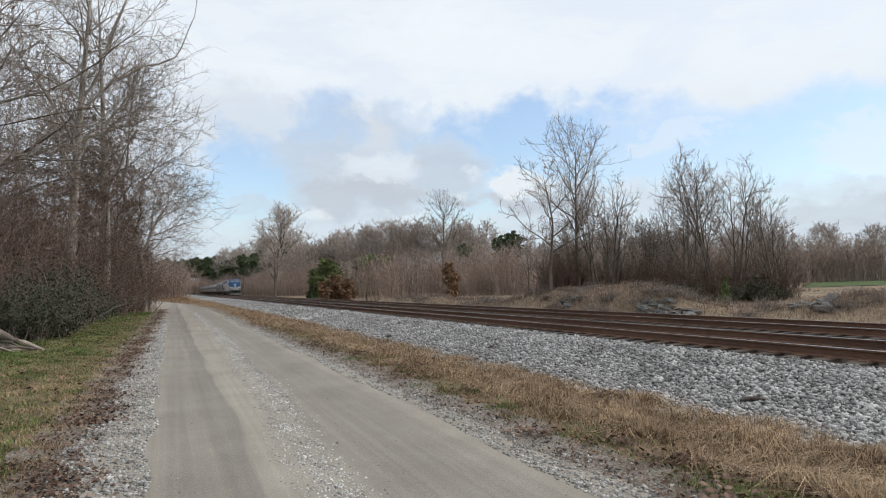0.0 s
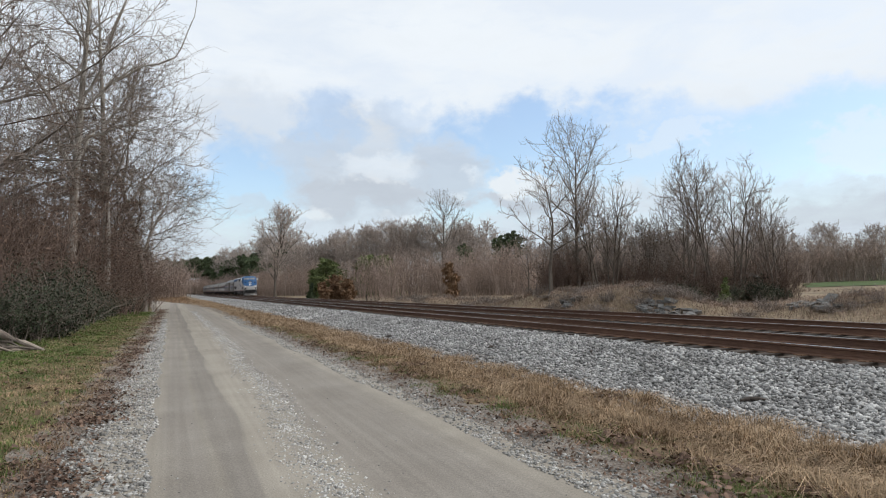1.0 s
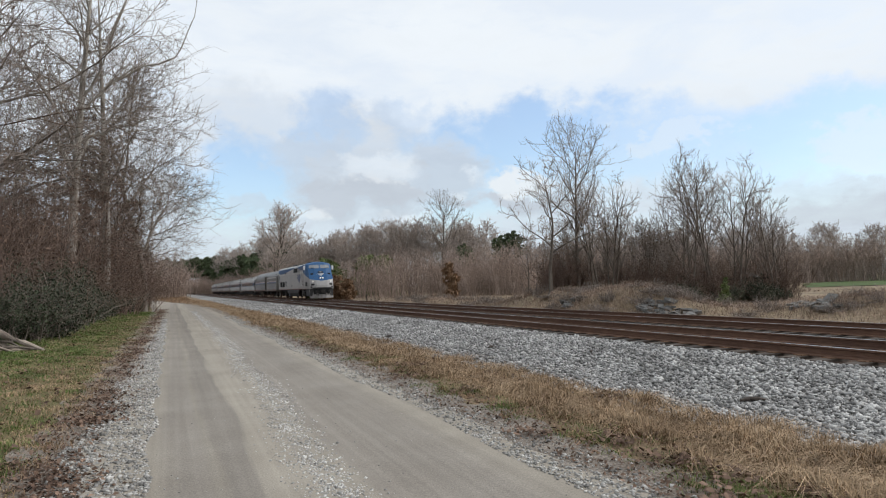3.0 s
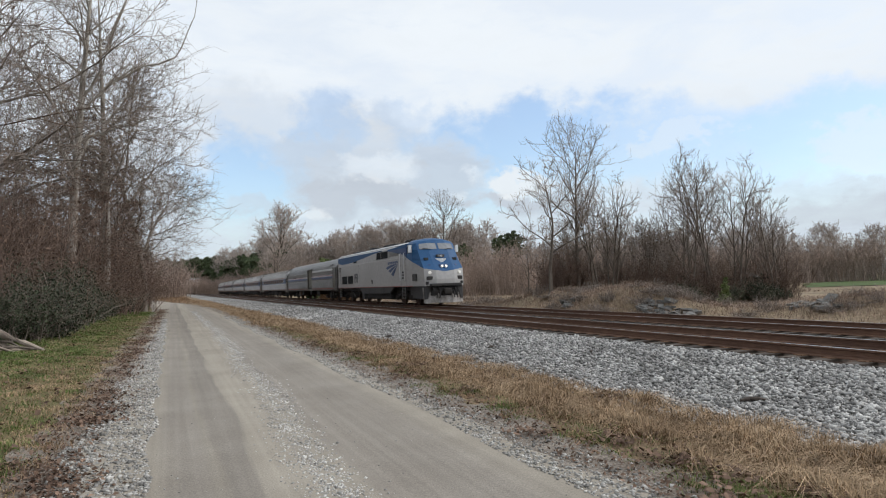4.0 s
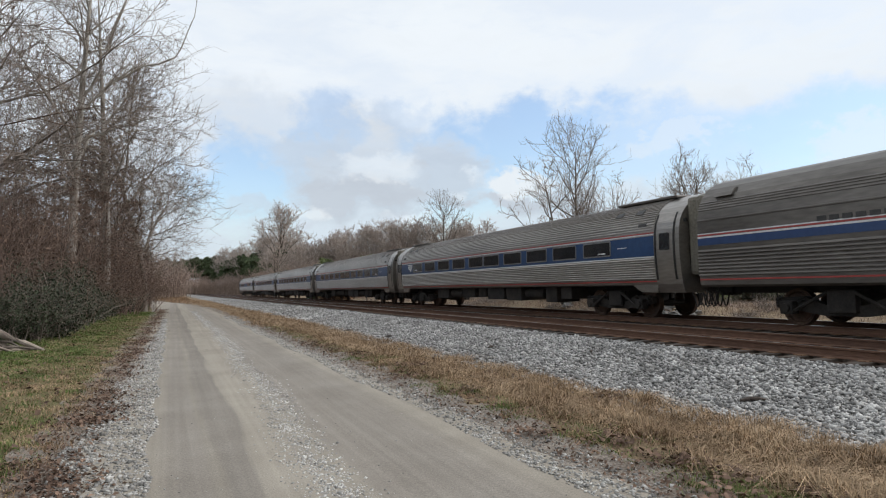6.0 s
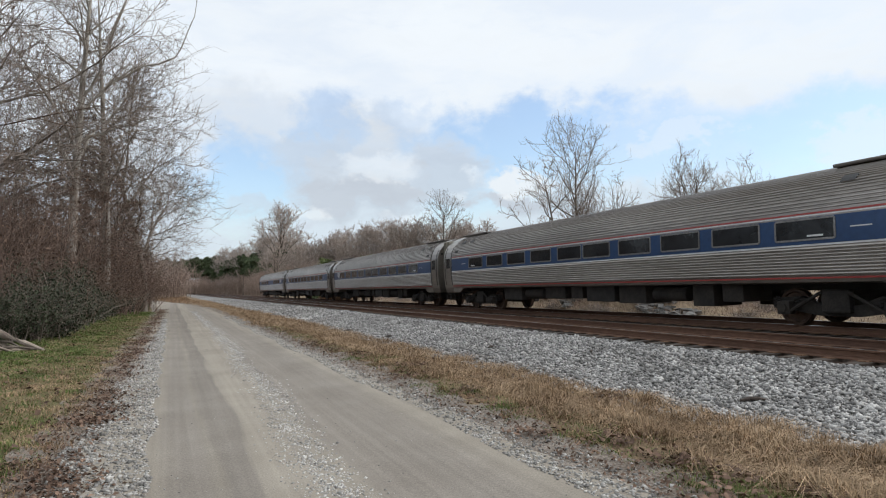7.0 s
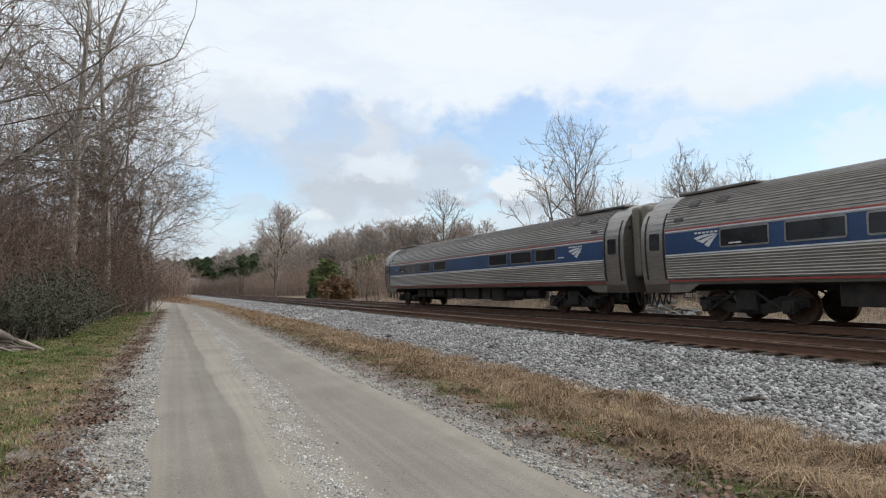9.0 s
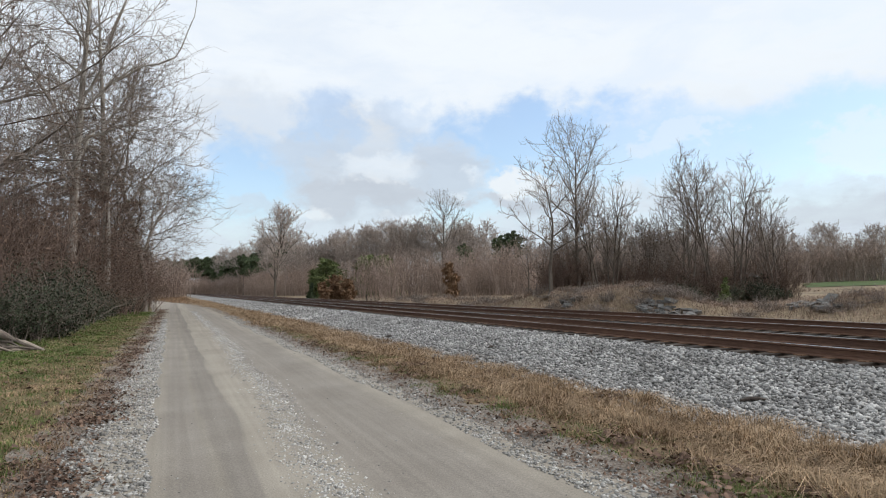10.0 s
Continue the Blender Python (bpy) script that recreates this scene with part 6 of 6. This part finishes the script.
def right_clump():
    stand(clump_a, 27.5, 38.1, 0.9, 0.4)
    stand(clump_b, 28.1, 36.9, 0.84, 2.0)
    stand(clump_b, 29.2, 36.2, 0.8, 4.1)
    stand(clump_c, 24.2, 36.8, 1.12, 2.6)
    for x, y, s, rt, k in ((35.4, 35.4, 1.0, 0.2, clump_b), (36.7, 34.4, 1.04, 2.0, clump_b), (38.6, 33.4, 0.92, 4.0, clump_b), (40.6, 32.4, 0.75, 1.0, clump_b), (31.4, 37.8, 0.62, 3.0, clump_b), (33.4, 37.4, 0.66, 5.0, clump_b), (42.5, 33.0, 0.6, 1.5, clump_b)):
        stand(k, x, y, s, rt)
    r = random.Random(23)
    for k in range(34):
        t = r.random()
        x, y = 24.5 + 17 * t + r.uniform(-1, 1), 41.5 - 6 * t + r.uniform(-2, 4)
        stand(sapling, x, y, r.uniform(0.7, 1.15), r.uniform(0, 6.28))
    for k in range(38):
        t = k / 38
        x, y = 25.5 + 17.5 * t + r.uniform(-0.6, 0.6), 38.5 - 6 * t + r.uniform(-1, 2.5)
        stand(thicket, x, y, r.uniform(0.5, 0.9), r.uniform(0, 6.28))
    for k in range(8):
        t = 0.50 + 0.45 * k / 8
        stand(yew, 25.2 + 17.5 * t, 37.0 - 6 * t + r.uniform(-0.3, 0.8), r.uniform(0.55, 0.95), r.uniform(0, 6.28))
    stand(young_pine, 34.9, 31.6, 1.0, 0.0)
    for k in range(120):
        cx, cy, rx, ry, hh = r.choice(MOUNDS)
        x, y = cx + r.gauss(0, 0.75) * rx, cy + r.gauss(0, 0.75) * ry
        if x > 19.6:
            stand(bramble, x, y, r.uniform(0.4, 0.9), r.uniform(0, 6.28), r.uniform(0.3, 0.75))


right_clump()

# woods in the distance, with haze put into their pale twig and bark colours
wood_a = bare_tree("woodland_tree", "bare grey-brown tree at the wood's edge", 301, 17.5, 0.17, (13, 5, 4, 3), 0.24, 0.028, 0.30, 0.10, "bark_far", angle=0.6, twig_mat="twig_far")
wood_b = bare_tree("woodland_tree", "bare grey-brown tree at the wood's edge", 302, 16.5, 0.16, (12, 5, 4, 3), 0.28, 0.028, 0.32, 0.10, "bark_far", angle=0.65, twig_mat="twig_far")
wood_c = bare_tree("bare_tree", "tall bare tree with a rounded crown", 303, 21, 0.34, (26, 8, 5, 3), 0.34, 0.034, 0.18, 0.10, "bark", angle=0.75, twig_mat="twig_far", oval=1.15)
pine_tall = conifer("pine_tree", "tall dark green pine in the distant wood", 304, 15, 0.18, "pine", 0.50, 0.8, 0.30, 12, 0.20)
pine_mid = conifer("pine_tree", "bushy mid-green young pine beside the thicket", 305, 6, 0.10, "pine_light", 0.04, 1.5, 0.17, 15, 0.30, "tree", True)
cedar_rust = conifer("cedar_bush", "rust-brown winter cedar bush beside the tracks", 306, 2.6, 0.06, "rust_bush", 0.02, 0.9, 0.12, 12, 0.36, "shrub", True)
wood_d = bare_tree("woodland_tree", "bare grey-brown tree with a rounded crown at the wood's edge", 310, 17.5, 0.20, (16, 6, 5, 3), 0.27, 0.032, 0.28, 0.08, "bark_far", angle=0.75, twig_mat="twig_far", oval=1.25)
cedar_dark = conifer("cedar_bush", "small dark green cedar beside the tracks", 307, 2.4, 0.06, "pine", 0.02, 0.9, 0.11, 11, 0.26, "shrub")


def far_woods():
    r = random.Random(31)
    any_wood = (wood_a, wood_b, wood_a, wood_b, pine_tall)
    stand(wood_c, 24.5, 164, 1.02, 0.3)
    stand(clump_a, 48.0, 110, 1.36, 1.3)
    for k in range(56):
        t = (k + r.random()) / 56
        stand(wood_d, 34 + 44 * t + r.uniform(-2, 2), 196 - 58 * t + r.uniform(-8, 14), (0.70 + 1.05 * t * (1.15 - t)) * r.uniform(0.86, 1.06), r.uniform(0, 6.28))
    for k in range(70):          # pines and bare trees on the low rise where the line goes out of sight
        t = (k + r.random()) / 70
        stand(r.choice((pine_tall, pine_tall, wood_d)), 22 + 16 * t + r.uniform(0, 6), 350 - 140 * t + r.uniform(-4, 30), (1.12 + 0.05 * t) * r.uniform(0.9, 1.1), r.uniform(0, 6.28))
    for k in range(16):
        stand(pine_tall, 5.5 - 9 * r.random(), 300 + 100 * r.random(), r.uniform(0.85, 1.1), r.uniform(0, 6.28))
        stand(undergrowth, 6.0 - 9 * r.random(), 290 + 90 * r.random(), r.uniform(1.3, 1.7), r.uniform(0, 6.28))
    for k in range(60):
        t = (k + r.random()) / 60
        stand(undergrowth, 21.5 + 16 * t, 330 - 150 * t + r.uniform(-4, 10), r.uniform(0.8, 1.2), r.uniform(0, 6.28))
    # right of the tracks, from far off to the middle distance
    for k in range(24):
        t = r.random()
        x, y = 25 + 62 * t + r.uniform(0, 16), 210 - 75 * t + r.uniform(-6, 26)
        stand(r.choice(any_wood[:4]), x, y, r.uniform(0.72, 0.95), r.uniform(0, 6.28))
    for k in range(9):
        t = r.random()
        stand(pine_tall, 24 + 30 * t, 215 - 40 * t + r.uniform(0, 20), r.uniform(0.8, 1.05), r.uniform(0, 6.28))
    for x, y, s in ((70, 126, 0.86), (72, 124, 0.92), (67, 140, 0.8)):
        stand(pine_tall, x, y, s, r.uniform(0, 6.28))
    # behind the clump, out to the right
    for k in range(32):
        t = r.random()
        x, y = 85 + 130 * t + r.uniform(-6, 10), 138 + 20 * t + r.uniform(-8, 32)
        stand(r.choice(any_wood[:4]), x, y, r.uniform(0.95, 1.2), r.uniform(0, 6.28))
    # where the line runs into the distance
    for k in range(60):
        t = r.random()
        x, y = 24 + 28 * t, 230 + 210 * r.random()
        stand(r.choice((pine_tall, pine_tall, wood_a, wood_b)), x, y, r.uniform(0.85, 1.15), r.uniform(0, 6.28))
    for k in range(46):
        x, y = -60 + 110 * r.random(), 440 + 60 * r.random()
        stand(r.choice((pine_tall, pine_tall, wood_b)), x, y, r.uniform(0.9, 1.25), r.uniform(0, 6.28))
    for k in range(10):
        stand(r.choice((wood_a, wood_b, tall_c)), -14 - 26 * r.random(), 165 + 150 * r.random(), r.uniform(0.8, 1.1), r.uniform(0, 6.28))
    # thicket and young pines of the middle distance
    for k in range(52):
        t = r.random()
        x, y = 31 + 42 * t, 98 - 22 * t + r.uniform(-6, 12)
        stand(far_thicket, x, y, r.uniform(0.7, 1.1), r.uniform(0, 6.28))
    for k in range(46):
        t = r.random()
        x, y = 22.5 + 60 * t, 190 - 80 * t + r.uniform(-12, 6)
        stand(far_thicket, x, y, r.uniform(0.8, 1.25), r.uniform(0, 6.28))
    for k in range(40):
        t = r.random()
        stand(far_thicket, 90 + 150 * t, 122 + 22 * t + r.uniform(-8, 6), r.uniform(0.6, 1.0), r.uniform(0, 6.28))
    for x, y, s in ((26.4, 114, 1.2), (28.0, 117, 1.1), (25.2, 119, 0.9), (33.0, 113, 1.1), (34.6, 116, 1.3), (36.4, 113, 1.2), (38.2, 116, 1.3), (31.0, 121, 0.9), (39.4, 112, 0.9)):
        stand(pine_mid, x, y, s, r.uniform(0, 6.28))
    for x, y, s in ((20.9, 92, 1.15), (22.5, 93.5, 1.2), (24.2, 92, 1.25), (23.4, 95, 1.5), (25.4, 93, 0.9)):
        stand(cedar_rust, x, y, s, r.uniform(0, 6.28))
    stand(cedar_dark, 21.6, 105, 1.3, 0)
    stand(cedar_rust, 35.0, 77, 1.3, 1.0, 1.9)
    for k in range(14):
        stand(bramble, 21 + 14 * r.random(), 45 + 30 * r.random(), r.uniform(0.5, 0.9), r.uniform(0, 6.28), r.uniform(0.35, 0.6))


far_woods()


def right_woods():
    """The long wood behind the green field."""
    r = random.Random(71)
    for k in range(12):
        t = r.random()
        stand(r.choice((wood_a, wood_b)), 110 + 155 * t, 98 + 74 * t + r.uniform(0, 26), (0.55 + 0.5 * t) * r.uniform(0.85, 1.1), r.uniform(0, 6.28))
    for k in range(60):
        t = (k + r.random()) / 60
        stand(undergrowth, 108 + 160 * t, 97 + 75 * t + r.uniform(-1, 5), (0.65 + 0.7 * t) * r.uniform(0.85, 1.1), r.uniform(0, 6.28))


right_woods()


def field_wood():
    """The wood's edge behind the green field."""
    r = random.Random(83)
    for k in range(84):
        t = (k + r.random()) / 84
        x, y = 100 + 110 * t, 132 - 62 * t
        d = r.uniform(0, 14)
        stand(r.choice((wood_a, wood_b, wood_d, wood_d)), x + 0.75 * d, y + 0.6 * d, 0.74 * r.uniform(0.88, 1.1), r.uniform(0, 6.28))
    for k in range(70):
        t = (k + r.random()) / 70
        stand(undergrowth, 98 + 112 * t, 131 - 62 * t + r.uniform(-2, 3), r.uniform(1.2, 1.6), r.uniform(0, 6.28), r.uniform(1.05, 1.4))


field_wood()


def far_fill():
    """Undergrowth that closes the foot of the distant woods."""
    r = random.Random(57)
    for k in range(70):
        stand(undergrowth, -70 + 130 * r.random(), 425 + 10 * r.random(), r.uniform(1.8, 2.6), r.uniform(0, 6.28), r.uniform(0.9, 1.4))
    for k in range(46):
        stand(pine_tall, -6 + 40 * (k + r.random()) / 46, 436 + 22 * r.random(), 1.3 + 0.35 * k / 46 + r.uniform(-0.1, 0.1), r.uniform(0, 6.28))
    for k in range(60):
        stand(undergrowth, 22.5 + 10 * r.random(), 190 + 235 * r.random(), r.uniform(0.8, 1.15), r.uniform(0, 6.28))
    for k in range(60):
        stand(r.choice((pine_tall, pine_tall, wood_b)), -90 + 180 * r.random(), 430 + 90 * r.random(), r.uniform(1.3, 1.75), r.uniform(0, 6.28))
    for k in range(60):
        t = r.random()
        stand(undergrowth, 85 + 175 * t, 150 + 14 * t + r.uniform(-6, 20), r.uniform(1.2, 1.9), r.uniform(0, 6.28))
    for k in range(34):
        stand(undergrowth, -6 - 16 * r.random(), 150 + 200 * r.random(), r.uniform(1.0, 1.5), r.uniform(0, 6.28))


far_fill()
# ---------- small things ----------
def lying_log(pts, radii, label, name="log", mat_name="wood_log"):
    pts = [Vector(p) for p in pts]
    bm = bmesh.new()
    r = random.Random(len(pts))
    rings = []
    for i, (p, rr) in enumerate(zip(pts, radii)):
        d = (pts[min(i + 1, len(pts) - 1)] - pts[max(i - 1, 0)]).normalized()
        s = d.orthogonal().normalized()
        t = d.cross(s)
        rings.append([bm.verts.new(p + (s * math.cos(a) + t * math.sin(a)) * rr * r.uniform(0.85, 1.15)) for a in np.linspace(0, 2 * math.pi, 9, endpoint=False)])
    for a, b in zip(rings, rings[1:]):
        for k in range(9):
            bm.faces.new((a[k], a[(k + 1) % 9], b[(k + 1) % 9], b[k]))
    bm.faces.new(rings[0][::-1])
    bm.faces.new(rings[-1])
    me = bpy.data.meshes.new(name)
    bmesh.ops.recalc_face_normals(bm, faces=bm.faces)
    bm.to_mesh(me)
    bm.free()
    me.materials.append(M[mat_name])
    return tagged(new(name, me), label, "log")


def gz(x, y):
    return float(ground_z(x, y))


lying_log([(-5.6, 23.4, 0.52), (-5.0, 22.8, 0.32), (-4.5, 22.2, 0.14), (-3.94, 21.6, -0.06), (-3.3, 21.2, -0.33)], [0.125, 0.115, 0.10, 0.085, 0.035], "bare barkless fallen limb resting on a brush pile")
pile = random.Random(9)
for k in range(16):
    x0, y0 = -5.5 + 0.9 * pile.random(), 20.6 + 2.0 * pile.random()
    x1, y1 = x0 + pile.uniform(0.6, 1.5), y0 + pile.uniform(-0.7, 0.7)
    z0 = gz(x0, y0) + pile.uniform(0.04, 0.45)
    lying_log([(x0, y0, z0), ((x0 + x1) / 2, (y0 + y1) / 2, z0 * 0.5 + gz(x1, y1) * 0.5 + 0.08), (x1, y1, gz(x1, y1) + 0.02)], [0.045, 0.035, 0.014], "thin grey fallen branch in a brush pile", "fallen_branch", "bark" if k % 3 else "wood_log")

# loose bits of dark wood on the ballast
for x, y, ln, rot in ((7.04, 6.0, 0.36, -0.35), (6.29, 10.65, 0.22, 0.9), (6.2, 10.4, 0.18, 2.0), (6.65, 19.8, 0.34, 0.3), (6.4, 24.0, 0.5, 0.5), (7.4, 14.0, 0.22, 0.2), (8.2, 11.0, 0.16, 0.9)):
    z = gz(x, y) + 0.055
    c, s = math.cos(rot) * ln / 2, math.sin(rot) * ln / 2
    lying_log([(x - c, y - s, z), (x - c * 0.3, y - s * 0.3 + 0.015, z + 0.015), (x + c * 0.4, y + s * 0.4, z + 0.012), (x + c, y + s, z - 0.005)], [0.018, 0.03, 0.028, 0.012], "dark splinter of tie wood on the ballast", "wood_splinter", "tie")


def rubble(x, y, n, spread, seed):
    """A heap of broken concrete slabs."""
    r = random.Random(seed)
    ob = thing("rubble_heap", "grey heap of broken concrete slabs beside the tracks", "rubble", m=Matrix.Translation((x, y, gz(x, y))))
    for k in range(n):
        w, d, h = r.uniform(0.25, 0.7), r.uniform(0.2, 0.5), r.uniform(0.07, 0.16)
        bm = box(-w / 2, w / 2, -d / 2, d / 2, -h / 2, h / 2)
        for v in bm.verts:
            v.co += Vector((r.uniform(-0.08, 0.08), r.uniform(-0.08, 0.08), r.uniform(-0.03, 0.03)))
        p = part("slab", bm, "concrete", ob)
        a, rr = r.uniform(0, 6.28), spread * math.sqrt(r.random())
        px, py = rr * math.cos(a), 1.6 * rr * math.sin(a)
        p.matrix_basis = Matrix.LocRotScale((px, py, gz(x + px, y + py) - gz(x, y) + 0.05 + r.random() * 0.12), Euler((r.gauss(0, 0.2), r.gauss(0, 0.2), r.uniform(0, 6.28))), None)
    return ob


rubble(22.3, 23.8, 42, 1.1, 3)
rubble(26.2, 19.0, 16, 0.8, 5)
rubble(22.0, 31.5, 10, 0.7, 7)
# tall dry grass over the banks beyond the tracks
pts = []
rr_ = np.random.default_rng(41)
for cx, cy, rx, ry, hh in MOUNDS:
    m = 9000
    pts.append(np.stack([cx + rr_.normal(0, rx * 0.8, m), cy + rr_.normal(0, ry * 0.8, m)], 1))
pts.append(np.stack([rr_.uniform(19.0, 50, 26000), rr_.uniform(8, 60, 26000)], 1))
pts = np.concatenate(pts)
pts = pts[pts[:, 0] > 18.9]
blades("bank_grass", pts, 0.42, "bank_straw", "tall dry grey-brown grass on the bank beyond the tracks", 1.0, 0.008, 45)
fp = np.stack([rr_.uniform(19, 75, 22000), rr_.uniform(45, 130, 22000)], 1)
blades("field_grass", fp, 0.45, "bank_straw", "dry brown grass in the field beyond the tracks", 0.9, 0.016, 46)

# pale building behind the thicket
def shed():
    ob = thing("storage_shed", "low pale metal shed behind the bare thicket", "shed", m=pose(57.0, 94.5, float(ground_z(57.0, 94.5)) + 0.1, 0, 0, -28))
    part("wall", box(-2.2, 2.2, -1.1, 1.1, -0.25, 1.75, 0.03), "frame", ob, "pale metal siding")
    part("roof", prism([(-1.3, 1.75), (1.3, 1.75), (0, 2.15)], -2.35, 2.35), "frame", ob)
    w = part("window", box(-1.5, -0.8, -1.13, -1.08, 0.8, 1.4), "frame", ob)
    part("pane", box(-1.45, -0.85, -1.15, -1.132, 0.85, 1.35), "window", w)
    part("door", box(0.4, 1.3, -1.13, -1.08, 0.0, 1.6), "dark_grey", ob)
    return ob


shed()


def ruin():
    """An old leaning shed grown over by the thicket."""
    ob = thing("old_shed", "dark collapsed wooden shed hidden in the thicket", "shed", m=pose(38.6, 34.8, float(ground_z(38.6, 34.8)), 0, 0, -48))
    for k in range(12):
        part("board", box(-2.6 + k * 0.44, -2.6 + k * 0.44 + 0.41, -0.03, 0.03, 0.0, 1.5 + 0.1 * math.sin(k * 2.1), 0.006), "tie", ob)
    part("beam", box(-2.9, 2.9, -0.12, 0.0, 1.62, 1.78, 0.01), "tie", ob)
    p = part("roof_sheet", box(-0.5, 0.5, -0.5, 0.5, -0.015, 0.015), "concrete", ob, "bent grey metal roof sheet")
    p.matrix_basis = pose(1.9, 0.2, 1.95, 18, 10, 20)
    return ob


ruin()
M_POST = thing("marker_post", "thin dark lineside marker post", "post", m=pose(19.6, 66, float(ground_z(19.6, 66))))
part("post", box(-0.05, 0.05, -0.05, 0.05, -0.1, 1.15, 0.01), "tie", M_POST)
part("cap", box(-0.07, 0.07, -0.07, 0.07, 1.15, 1.2, 0.01), "tie", M_POST)
stub = lying_log([(5.62, 5.98, gz(5.62, 5.98) - 0.02), (5.63, 5.99, gz(5.62, 5.98) + 0.06), (5.62, 6.0, gz(5.62, 5.98) + 0.13)], [0.012, 0.011, 0.009], "short dark stick standing in the grass", "stick", "bark")
# ---------- what moves ----------
def motions():
    for ob, y0 in train:
        rows = []
        for k in range(21):
            t = k * 0.5
            rows.append((t, pose(XC, y0 - SPEED * t, RAIL_Z, 0, LEAN, 0)))
        walk(ob, rows)


motions()
